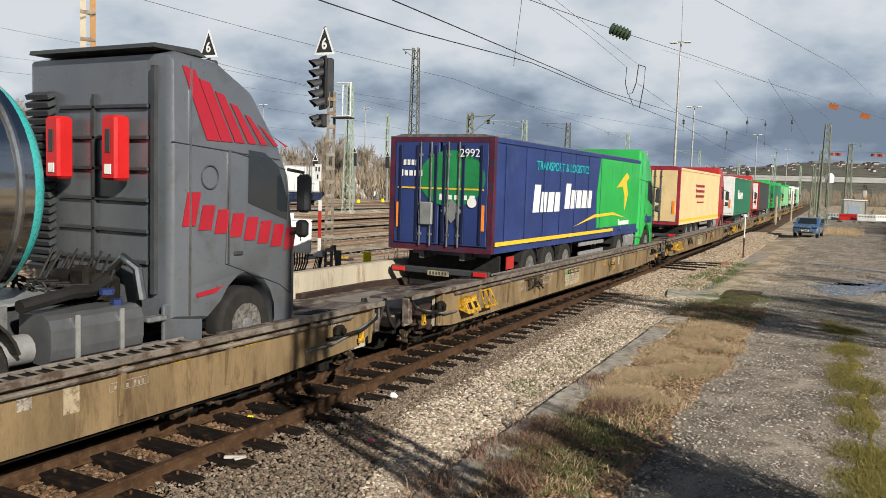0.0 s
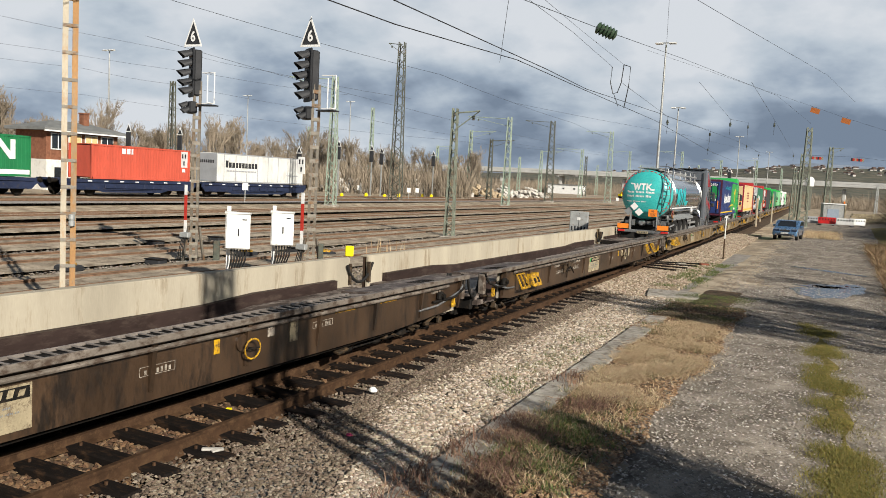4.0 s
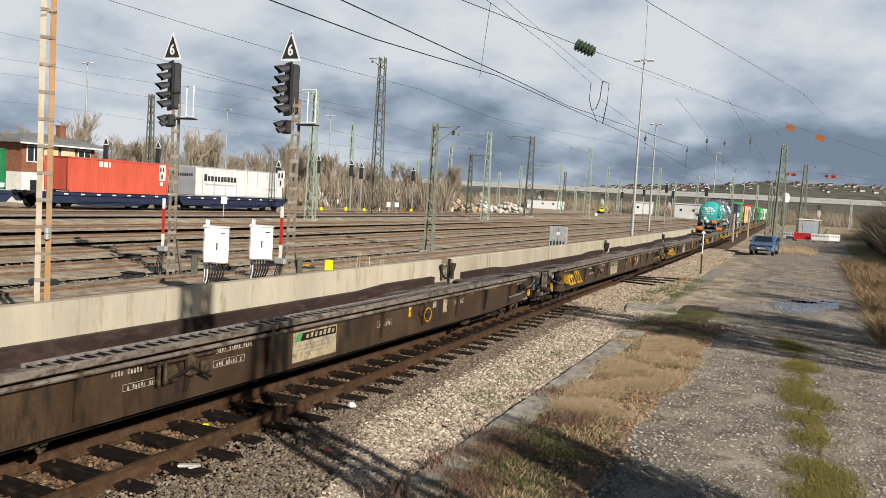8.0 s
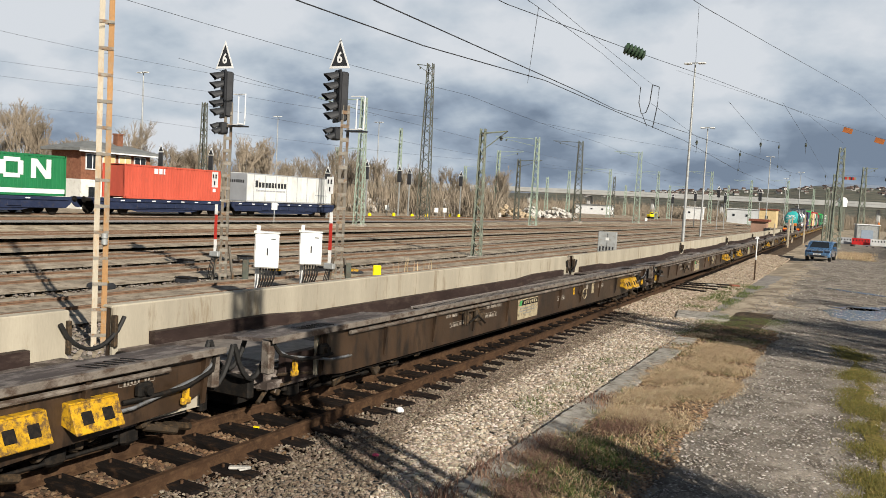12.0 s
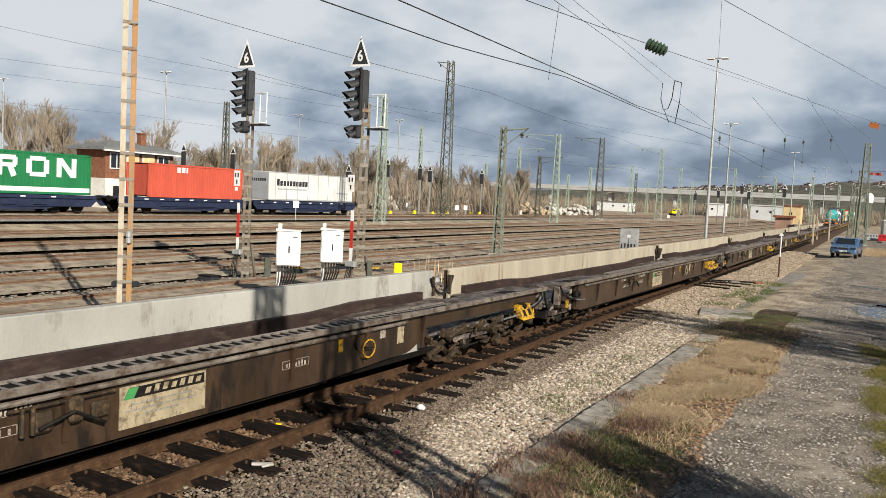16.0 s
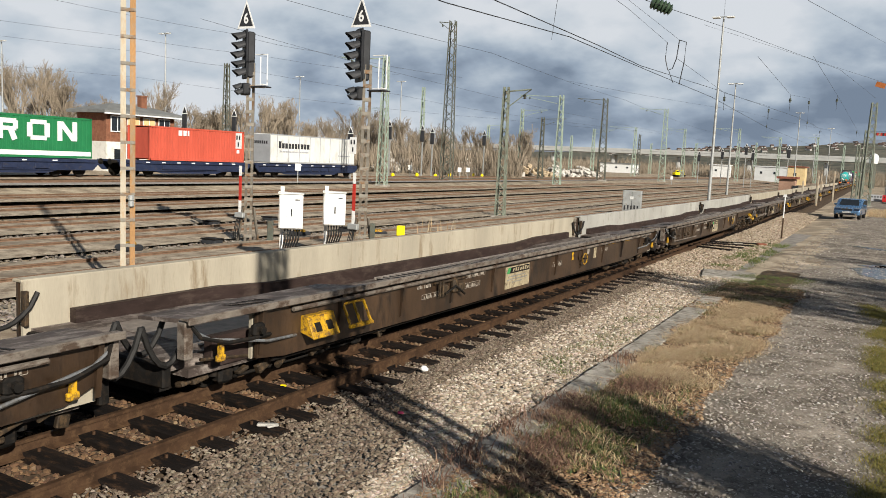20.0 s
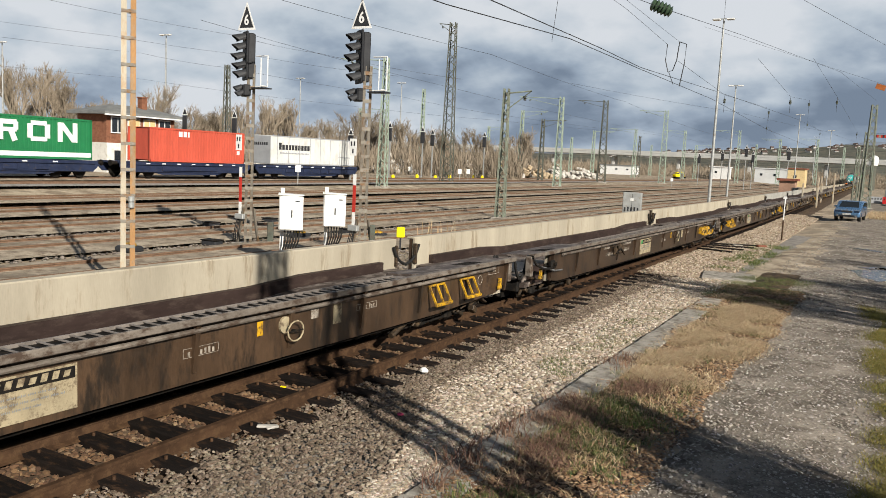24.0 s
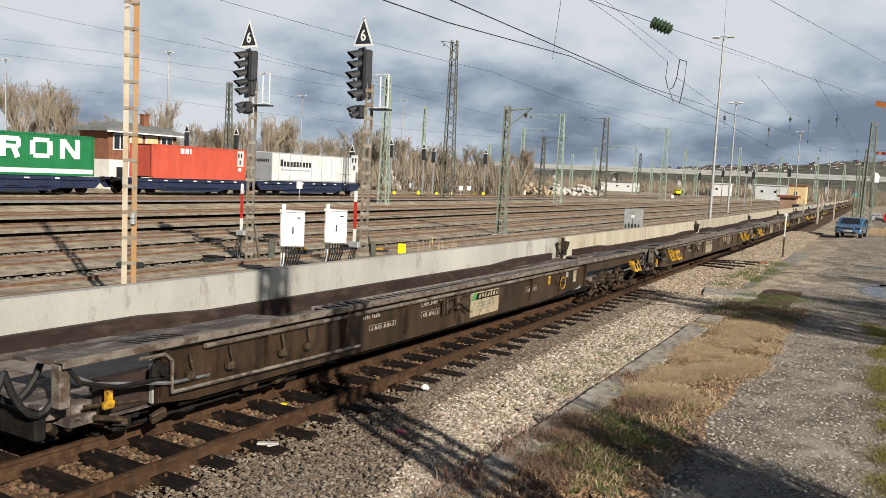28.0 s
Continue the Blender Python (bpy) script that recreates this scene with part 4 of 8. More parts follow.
    part("fifth_wheel", Shape().lathe([(0.42, 0), (0.46, 0.03), (0.46, 0.09), (0.40, 0.11)], pose(0, y1 - 4.6, F + 0.96), 16), M_CAMGREY, t)
    if detail:
        back = Shape()
        for i in range(6):
            back.box(0.15, yr - 0.02, F + 1.35 + i * 0.36, 1.5, 0.05, 0.05, bevel=0.01)
        back.box(0.0, yr - 0.02, F + 2.2, 0.04, 0.05, 2.2).box(1.0, yr - 0.03, F + 2.3, 0.06, 0.06, 2.6)
        part("back_panel_rib", back, M_CABBACK, cab)
        lou = Shape()
        for i in range(22):
            lou.box(-0.92, yr - 0.06, F + 1.2 + i * 0.10, 0.42, 0.12, 0.06, rx=25)
        part("air_intake_louvre", lou, M_CABBACK, cab, kind="stuff")
        part("exhaust_pipe", Shape().tube([(0.35, yr - 0.1, F + 1.0), (0.5, yr - 0.2, F + 1.25), (0.72, yr - 0.22, F + 1.42), (0.9, yr - 0.18, F + 1.3), (0.95, yr - 0.16, F + 0.95)], 0.055, 8), M_STEEL, t, smooth=True)
        co = Shape()
        for k, (xa, za) in enumerate(((-0.5, 1.3), (-0.35, 1.2), (-0.2, 1.25), (-0.05, 1.15), (0.12, 1.22))):
            co.tube([(xa + 0.07 * math.cos(i * 1.1), yr - 0.15 - 0.028 * i, F + za - 0.35 * math.sin(math.pi * i / 28) + 0.07 * math.sin(i * 1.1)) for i in range(29)], 0.016, 5)
        part("air_coil", co, M_HOSE, t, kind="stuff")
        part("engine_block", Shape().box(0.1, yr - 0.25, F + 1.0, 0.9, 0.4, 0.45, bevel=0.08).box(0.3, yr - 0.42, F + 1.18, 0.3, 0.2, 0.25, bevel=0.05).box(-0.2, yr - 0.4, F + 0.95, 0.35, 0.2, 0.2, bevel=0.04), M_DARK, t)
        part("catwalk", Shape().box(0, yr - 1.1, F + 1.0, 1.1, 1.3, 0.03), M_GREYPLATE, t)
        part("intake_hose", Shape().tube([(0.55, yr - 0.3, F + 1.15), (0.75, yr - 0.7, F + 1.08), (0.95, yr - 1.1, F + 1.12), (1.0, yr - 1.7, F + 1.05)], 0.07, 8), M_HOSE, t, smooth=True)
        for k in range(9):
            part("air_line", Shape().tube([(-0.6 + 0.14 * k, yr - 0.12, F + 1.45 - 0.03 * (k % 3)), (-0.55 + 0.15 * k, yr - 0.4, F + 1.05 + 0.05 * (k % 2)), (-0.5 + 0.12 * k, yr - 0.8, F + 1.12)], 0.018, 5), M_HOSE, t)
        part("spoiler", Shape().prism([(yr - 0.12, top + 0.01), (yr - 0.10, top + 0.06), (yr + 0.55, top + 0.08), (yr + 0.7, top + 0.01)], -1.05, 1.08), M_CABBACK, cab)
    return cab


def trailer_base(t, y0, y1, axles=(2.2, 3.5, 4.8), guards=True, z_ch=None):
    """Chassis, axles, guards, bumper and lights of a semi-trailer from y0 (rear) to y1."""
    F = FLOOR
    z = z_ch or F + 0.86
    ch = None
    for sx in (-0.5, 0.5):
        ch = part("chassis_rail", Shape().box(sx, (y0 + y1) / 2, z, 0.12, y1 - y0 - 0.3, 0.28), M_CAMGREY, t)
    for i in range(7):
        part("cross_member", Shape().box(0, y0 + 0.6 + i * (y1 - y0 - 1.2) / 6, z, 1.9, 0.10, 0.16), M_CAMGREY, ch)
    for a in axles:
        part("axle", Shape().rod((-0.95, y0 + a, F + 0.48), (0.95, y0 + a, F + 0.48), 0.075, 8), M_CABBACK, t)
        for sx in (-1, 1):
            wheel(t, sx * 1.24, y0 + a, 0.48, 0.38)
            if guards:
                guard(t, sx * 1.06, y0 + a, 0.56, 0.36)
    bp = Shape().box(0, y0 + 0.08, F + 0.46, 2.42, 0.12, 0.14, bevel=0.02)
    bump = part("bumper", bp, M_CAMGREY if y1 < 5 else M_CABBACK, t)
    part("mud_flap", Shape().box(0, y0 + 0.75, F + 0.42, 2.3, 0.04, 0.80, bevel=0.01), M_TYRE, t)
    for sx in (-1, 1):
        part("tail_lamp", Shape().box(sx * 1.0, y0 + 0.01, F + 0.46, 0.32, 0.04, 0.10, bevel=0.01), M_LAMP_RED, bump)
    part("number_plate", Shape().box(0, y0 + 0.015, F + 0.42, 0.52, 0.02, 0.11), M_CREAM, bump)
    nb = Shape()
    for i in range(6):
        nb.box(-0.19 + i * 0.075, y0 + 0.004, F + 0.42, 0.035, 0.004, 0.07)
    part("plate_bars", nb, M_CABBACK, bump, kind="stuff")
    for sx in (-1, 1):
        part("landing_leg", Shape().box(sx * 0.75, y1 - 2.6, F + 0.55, 0.12, 0.12, 0.7).box(sx * 0.75, y1 - 2.6, F + 0.19, 0.24, 0.26, 0.04), M_CAMGREY, t)
        part("side_guard", Shape().box(sx * 1.2, y0 + 7.3, F + 0.55, 0.03, 2.4, 0.10).box(sx * 1.2, y0 + 7.3, F + 0.8, 0.03, 2.4, 0.10), M_ALU, t)


def box_trailer(t, y0, y1, side, rear, frame, roof, top=4.02, base=1.55, near_marks=True):
    """Tarpaulin or box body with rear doors, locking bars, corner posts and roof."""
    body = part("body", Shape().box(0, (y0 + y1) / 2, (top + base) / 2, 2.44, y1 - y0 - 0.1, top - base - 0.12, bevel=0.03), side, t)
    fr = Shape()
    for sx in (-1, 1):
        fr.box(sx * 1.20, y0 + 0.05, (top + base) / 2, 0.12, 0.14, top - base)
    fr.box(0, y0 + 0.05, top - 0.07, 2.3, 0.13, 0.12).box(0, y0 + 0.05, base + 0.05, 2.3, 0.13, 0.12)
    part("rear_frame", fr, frame, t)
    for sx in (-1, 1):
        d = part("rear_door", Shape().box(sx * 0.58, y0 + 0.01, (top + base) / 2, 1.10, 0.06, top - base - 0.26, bevel=0.012), rear, t)
        for bx in (0.18, 0.44):
            bar = Shape().rod((sx * (0.58 - 0.55 + bx), y0 - 0.05, base + 0.1), (sx * (0.58 - 0.55 + bx), y0 - 0.05, top - 0.12), 0.018, 6)
            for zz in (base + 0.35, base + 1.0, top - 0.4):
                bar.box(sx * (0.58 - 0.55 + bx), y0 - 0.035, zz, 0.08, 0.05, 0.05)
            bar.box(sx * (0.58 - 0.55 + bx), y0 - 0.06, base + 0.72, 0.03, 0.04, 0.3)
            part("locking_bar", bar, M_CAMGREY, d)
        part("amber_reflector", Shape().box(sx * 1.02, y0 - 0.03, base + 0.75, 0.10, 0.02, 0.55), M_ORANGE, d)
    lp = Shape()
    for sx in (-1, 1):
        lp.box(sx * 1.225, (y0 + y1) / 2, top - 0.06, 0.05, y1 - y0, 0.10).box(sx * 1.225, (y0 + y1) / 2, base + 0.05, 0.05, y1 - y0, 0.12)
    part("side_rail", lp, side, t)
    part("roof", Shape().prism([(-1.24, top - 0.02), (1.24, top - 0.02), (1.0, top + 0.05), (-1.0, top + 0.05)], y0, y1, "y"), roof, t)
    return body


def word_bars(parent, y, z, w, h, x, material, n=8, name="letter_block", slant=0.0, label="", fall=0.0):
    """A name that is not lettered: upright blocks of its size in the plane x."""
    step, ob = w / n, None
    for i in range(n):
        c = y - w / 2 + (i + 0.5) * step
        hh = h * (1.0 if i == 0 else 0.74)
        zc = z - h / 2 + fall * (c - y)
        k = slant * hh
        ob = part(name, Shape().prism([(c - step * 0.42, zc), (c + step * 0.38, zc), (c + step * 0.38 + k, zc + hh), (c - step * 0.42 + k, zc + hh)], x - 0.003, x + 0.003), material, parent, label)
    return ob


def lorry_thing(label, n):
    """On wagon n: 0 carries the tank, higher numbers lie further ahead."""
    t = thing("lorry", label, "lorry", group="lorries on the train")
    MOVERS.append((t, JOINT + PITCH * (n - 0.5)))
    return t


def tank_lorry():
    t = lorry_thing("grey tractor with a polished steel tank trailer, teal rear end", 0)
    F, y0, y1 = FLOOR, -6.80, 7.70
    cab = tractor(t, y1, M_CABGREY)
    yr = y1 - 2.32
    for i in range(7):                 # red stripes on the roof's side
        a, w_ = yr + 0.16 + i * 0.262, 0.205 - i * 0.024
        hi = F + 3.62 - i * 0.115
        lo = F + 2.80
        part("red_stripe", Shape().prism([(a, hi), (a + w_, hi - 0.03), (a + w_ + 0.42 - i * 0.02, lo), (a + 0.40 - i * 0.02, lo)], 1.226, 1.232), M_CABRED, cab)
    word_bars(cab, yr + 1.20, F + 1.80, 2.10, 0.40, 1.229, M_CABRED, 8, slant=0.22, label="bold red lettering blocks", fall=-0.20)
    part("red_flash", Shape().prism([(yr + 0.40, F + 0.98), (yr + 0.86, F + 1.03), (yr + 0.72, F + 0.96), (yr + 0.42, F + 0.93)], 1.226, 1.231), M_CABRED, cab)
    part("badge", Shape().tube([(1.226, yr + 0.62 + 0.14 * math.cos(a), F + 2.36 + 0.14 * math.sin(a)) for a in [i * math.tau / 20 for i in range(21)]], 0.012, 4), M_CABBACK, cab)
    # bright rods added to draw the highlights along the cab's seams
    for yy_, za_, zb_ in ((0.30, 0.75, 3.60), (0.95, 1.30, 2.70)):
        part("edge_trim", Shape().rod((1.228, yr + yy_, F + za_), (1.228, yr + yy_, F + zb_), 0.016, 5), M_STEEL, cab)
    for xx in (-0.42, 0.55):
        e = part("extinguisher_box", Shape().box(xx, yr - 0.18, F + 2.66, 0.25, 0.22, 0.74, bevel=0.03), M_BOXRED, t, "red extinguisher box")
        part("latch_window", Shape().box(xx, yr - 0.294, F + 2.74, 0.07, 0.012, 0.26), M_CABBACK, e)
        part("symbol", Shape().box(xx, yr - 0.294, F + 2.42, 0.10, 0.012, 0.11), M_WHITE, e)
    trailer_base(t, y0, 4.0, axles=(2.00, 3.45, 4.85))
    # the tank itself
    R, CZ, ya, yb = 1.16, 2.82, y0 + 0.45, 3.75
    tank = part("tank_barrel", Shape().lathe([(R, 0), (R, yb - ya)], pose(0, ya, CZ, -90, 0, 0), 48, ends=False), M_CHROME, t, "polished steel tank barrel", smooth=True)
    prof = [(0.02, -0.46)] + [(R * math.sin(radians(a)), -0.46 * math.cos(radians(a))) for a in range(10, 90, 8)] + [(R, 0), (R + 0.012, 0.02), (R + 0.012, 0.34), (R + 0.002, 0.35)]
    part("rear_dome", Shape().lathe(prof, pose(0, ya, CZ, -90, 0, 0), 48, ends=False), M_TEAL, tank, "teal domed rear end", smooth=True)
    part("front_dome", Shape().lathe([(R, 0)] + [(R * math.cos(radians(a)), 0.42 * math.sin(radians(a))) for a in range(10, 90, 10)] + [(0.02, 0.42)], pose(0, yb, CZ, -90, 0, 0), 40, ends=False), M_TEAL, tank, "teal front end", smooth=True)
    for yy in (ya + 0.9, yb - 0.15):
        rg = Shape().tube([(R * 1.02 * math.cos(a), yy, CZ + R * 1.02 * math.sin(a)) for a in [i * math.tau / 40 for i in range(41)]], 0.03, 6)
        part("tank_ring", rg, M_STEEL, tank, smooth=True)
    dash = Shape()
    for i in range(26):
        a = radians(-70 + i * 10)
        r_ = R * 0.955
        dash.box(r_ * math.cos(a), ya - 0.135, CZ + r_ * math.sin(a), 0.035, 0.05, 0.12, ry=-math.degrees(a))
    part("red_dash_line", dash, M_BOXRED, tank, kind="stuff")
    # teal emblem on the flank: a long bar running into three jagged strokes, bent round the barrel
    flank = lambda u, v: (math.sqrt(R * R - v * v) + 0.007, u, CZ + v)
    for outline in ([(0, 0.30), (0.88, 0.34), (1.04, 0.06), (1.13, 0.32), (1.32, 0.33), (1.50, -0.02), (1.45, -0.40), (1.28, -0.36), (1.23, -0.11), (1.09, -0.47), (0.95, -0.47), (0.75, 0.12), (0.02, 0.11)],
                    [(1.60, 0.33), (2.19, 0.35), (2.19, 0.24), (1.90, 0.16), (1.73, -0.40), (1.49, -0.40)], [(2.01, 0.16), (2.27, 0.17), (2.26, -0.48), (2.03, -0.47)],
                    [(2.42, 0.29), (2.88, 0.34), (2.89, 0.05), (3.38, 0.40), (3.52, 0.41), (3.14, -0.04), (3.37, -0.22), (4.23, -0.23), (4.09, -0.46), (3.30, -0.44), (2.90, -0.11), (2.89, -0.43), (2.62, -0.42)]):
        part("emblem", bent_patch([(p * 1.045 - 5.52, q_ * 1.06) for p, q_ in outline], flank), M_TEALMARK, tank, "teal emblem on the flank", smooth=True)
    dome = lambda u, v: (u, ya - 0.468 * math.sqrt(max(0.0, 1 - (u * u + v * v) / (R * R))), CZ + v)
    for outline in ([(0, 0.30), (0.30, 0.30), (0.37, 0.08), (0.42, 0.28), (0.50, 0.28), (0.56, 0.05), (0.62, 0.30), (0.70, 0.30), (0.60, -0.10), (0.52, -0.10), (0.46, 0.10), (0.40, -0.10), (0.32, -0.10), (0.22, 0.22), (0.02, 0.22)],
                    [(0.70, 0.30), (1.02, 0.30), (1.02, 0.20), (0.92, 0.20), (0.92, -0.10), (0.82, -0.10), (0.82, 0.20), (0.72, 0.20)],
                    [(1.05, 0.30), (1.15, 0.30), (1.15, 0.15), (1.30, 0.30), (1.42, 0.30), (1.24, 0.12), (1.38, -0.02), (1.60, -0.02), (1.58, -0.10), (1.34, -0.10), (1.15, 0.05), (1.15, -0.10), (1.05, -0.10)]):
        part("rear_emblem", bent_patch([(p * 0.72 - 0.72, q_ * 0.8 + 0.28) for p, q_ in outline], dome), M_TRWHITE, tank, "white emblem on the rear dome", smooth=True)
    for v0, wid, hh, k in ((0.06, 1.35, 0.10, 20), (-0.13, 1.15, 0.10, 17), (-0.36, 0.95, 0.06, 18)):
        bl = Shape()
        for i in range(k):
            if i % 7 == 5:
                continue
            u0, h_ = -0.85 + wid * (i + 0.15) / k, hh * (1.0 if i % 7 in (0, 6) else 0.78)
            bl.add([dome(u0, v0), dome(u0 + wid * 0.68 / k, v0), dome(u0 + wid * 0.68 / k, v0 + h_), dome(u0, v0 + h_)], [(0, 1, 2, 3)])
        part("lettering", bl, M_TRWHITE, tank, kind="stuff")
    for yy in (ya + 0.62, ya + 2.1, ya + 5.2, ya + 8.2):
        part("weld_seam", Shape().tube([((R + 0.001) * math.cos(a), yy, CZ + (R + 0.001) * math.sin(a)) for a in [i * math.tau / 40 for i in range(41)]], 0.005, 4), M_CAMGREY, tank, smooth=True)
    part("maker_plate", bent_patch([(ya + 0.85, -0.62), (ya + 1.25, -0.62), (ya + 1.25, -0.50), (ya + 0.85, -0.50)], flank), M_TRWHITE, tank)
    part("hose_coil", Shape().tube([(1.12 + 0.05 * math.sin(i * 0.9), ya + 0.85 + 0.16 * math.cos(i * 0.7), CZ - 0.80 - 0.012 * i + 0.14 * math.sin(i * 0.7)) for i in range(28)], 0.016, 5), M_POSTRUST, t)
    part("rear_pipe", Shape().tube([(0.95, ya + 0.4, CZ - 0.95), (1.0, ya + 0.5, CZ - 1.3), (0.9, ya + 0.6, CZ - 1.5), (1.05, ya + 1.1, CZ - 1.6)], 0.05, 8), M_GALV, t, smooth=True)
    for sx in (-1, 1):
        part("side_frame", Shape().tube([(sx * 1.18, y0 + 0.3, F + 0.75), (sx * 1.18, y0 + 1.45, F + 0.82)], 0.035, 6), M_ALU, t)
    part("frame_rack", Shape().box(1.18, y0 + 6.2, F + 0.92, 0.04, 1.2, 0.06).box(1.18, y0 + 5.65, F + 0.72, 0.05, 0.06, 0.42).box(1.18, y0 + 6.75, F + 0.72, 0.05, 0.06, 0.42), M_ALU, t)
    part("reflective_line", Shape().prism([(ya + 0.7, CZ - 0.62), (yb - 0.4, CZ - 0.62), (yb - 0.4, CZ - 0.57), (ya + 0.7, CZ - 0.57)], R * 0.85 + 0.012, R * 0.85 + 0.03), M_TRWHITE, tank)
    part("under_skirt", Shape().prism([(0.80, CZ - 1.12), (1.20, CZ - 1.16), (1.20, CZ - 1.06), (0.95, CZ - 0.93)], ya + 0.75, ya + 7.2, "y"), M_GREYPLATE, t)
    part("discharge_pipe", Shape().rod((1.12, ya + 0.8, CZ - 0.72), (1.12, yb - 0.8, CZ - 0.72), 0.035, 8), M_STEEL, t)
    # walkway, hand rail and hoops on top
    wk = Shape().box(0, (ya + yb) / 2, CZ + R + 0.06, 0.6, yb - ya - 0.6, 0.05).box(0.1, ya + 0.55, CZ + R + 0.10, 1.3, 0.8, 0.04).box(0.84, (ya + yb) / 2, CZ + R - 0.10, 0.06, yb - ya - 0.4, 0.06)
    part("walkway", wk, M_ALU, tank)
    part("top_rail", Shape().tube([(0.45, ya + 0.2, CZ + R + 0.2), (0.75, ya + 0.8, CZ + R + 0.22), (0.8, yb - 1.0, CZ + R + 0.16), (0.6, yb - 0.2, CZ + R + 0.14)], 0.022, 6), M_STEEL, tank)
    for i in range(6):
        yy = ya + 0.7 + i * (yb - ya - 1.2) / 5
        part("rail_bracket", Shape().tube([(0.78, yy, CZ + R + 0.10), (0.80, yy - 0.02, CZ + 0.98), (0.82, yy, CZ + 0.86)], 0.022, 6), M_ALU, tank)
    for yy in (ya + 2.6, ya + 5.6):
        part("manhole", Shape().lathe([(0.27, 0), (0.27, 0.12), (0.22, 0.16), (0.02, 0.17)], pose(0, yy, CZ + R + 0.02), 16), M_STEEL, tank)
    # ladder at the rear
    ld = thing_ladder(t, ya - 0.30, CZ)
    for sx in (-1, 1):
        part("marker_board", Shape().box(sx * 0.92, y0 - 0.02, F + 0.68, 0.52, 0.02, 0.22), M_ORANGE, t, "amber marker board with red border")
        part("rear_post", Shape().box(sx * 0.62, y0 + 0.15, F + 0.95, 0.08, 0.10, 0.95), M_ALU, t)
    pan = part("hazard_plate", Shape().box(0.42, y0 - 0.01, F + 1.35, 0.40, 0.02, 0.34), M_ORANGE, t, "orange hazard plate with black numbers")
    text_part("numbers", "99\n3257", 0.14, M_CABBACK, pan, pose(0.42, y0 - 0.022, F + 1.35, 90, 0, 0))
    for xx, zz, mm in ((-0.45, 1.62, M_TRWHITE), (-0.72, 1.38, M_GREYPLATE), (-0.22, 1.36, M_TRWHITE)):
        part("hazard_diamond", Shape().box(xx, y0 + 0.0, F + zz, 0.27, 0.015, 0.27, ry=45), mm, t)
    for dy, mm in ((5.2, M_GREYPLATE), (5.55, M_TRWHITE), (5.9, M_TRWHITE)):
        part("hazard_diamond", Shape().box(1.20, y0 + dy + 1.1, CZ - 0.75, 0.015, 0.24, 0.24, rx=45), mm, t)
    part("valve_wheel", Shape().tube([(1.12, ya + 0.75 + 0.14 * math.cos(a), CZ - 0.85 + 0.14 * math.sin(a)) for a in [i * math.tau / 14 for i in range(15)]], 0.015, 5), M_CRIMSON, t)
    part("rear_valve", Shape().lathe([(0.02, -0.12), (0.14, -0.1), (0.16, 0.0), (0.16, 0.12), (0.1, 0.2)], pose(-0.1, y0 + 0.35, F + 0.85, 90, 0, 0), 14), M_STEEL, t)
    part("blue_cap", Shape().rod((0.9, yr - 0.6, F + 1.05), (0.9, yr - 0.6, F + 1.11), 0.08, 10), M_NAVY, t)


def bent_patch(outline, place):
    """A flat outline (u, v) cut level and upright into a fine net, each corner laid where place(u, v) says."""
    bm = bmesh.new()
    bm.faces.new([bm.verts.new((u, v, 0)) for u, v in outline])
    lo, hi = [min(p[i] for p in outline) for i in (0, 1)], [max(p[i] for p in outline) for i in (0, 1)]
    for axis, step in ((0, 0.25), (1, 0.06)):
        c = lo[axis] + step
        while c < hi[axis]:
            q_ = Vector((0, 0, 0))
            q_[axis] = c
            no = Vector((1, 0, 0)) if axis == 0 else Vector((0, 1, 0))
            bmesh.ops.bisect_plane(bm, geom=bm.verts[:] + bm.edges[:] + bm.faces[:], plane_co=q_, plane_no=no)
            c += step
    bmesh.ops.triangulate(bm, faces=bm.faces[:])
    bm.verts.index_update()
    s = Shape().add([place(v.co.x, v.co.y) for v in bm.verts], [tuple(v.index for v in f_.verts) for f_ in bm.faces])
    bm.free()
    return s


def thing_ladder(t, y, CZ):
    s = Shape()
    xs = (0.80, 1.16)
    for x in xs:
        s.tube([(x, y - 0.12, CZ - 1.35), (x, y - 0.16, CZ - 0.2), (x, y + 0.02, CZ + 0.9), (x, y + 0.25, CZ + 1.45), (x, y + 0.7, CZ + 1.5)], 0.026, 6)
    rail = part("ladder", s, M_STEEL, t, "steel ladder up the rear dome", smooth=True)
    for i in range(8):
        z = -1.2 + i * 0.3
        yy = y - 0.13 if z < 0 else y - 0.16 + 0.17 * z
        part("rung", Shape().box(0.98, yy, CZ + z, 0.36, 0.05, 0.03), M_STEEL, rail)
    return rail


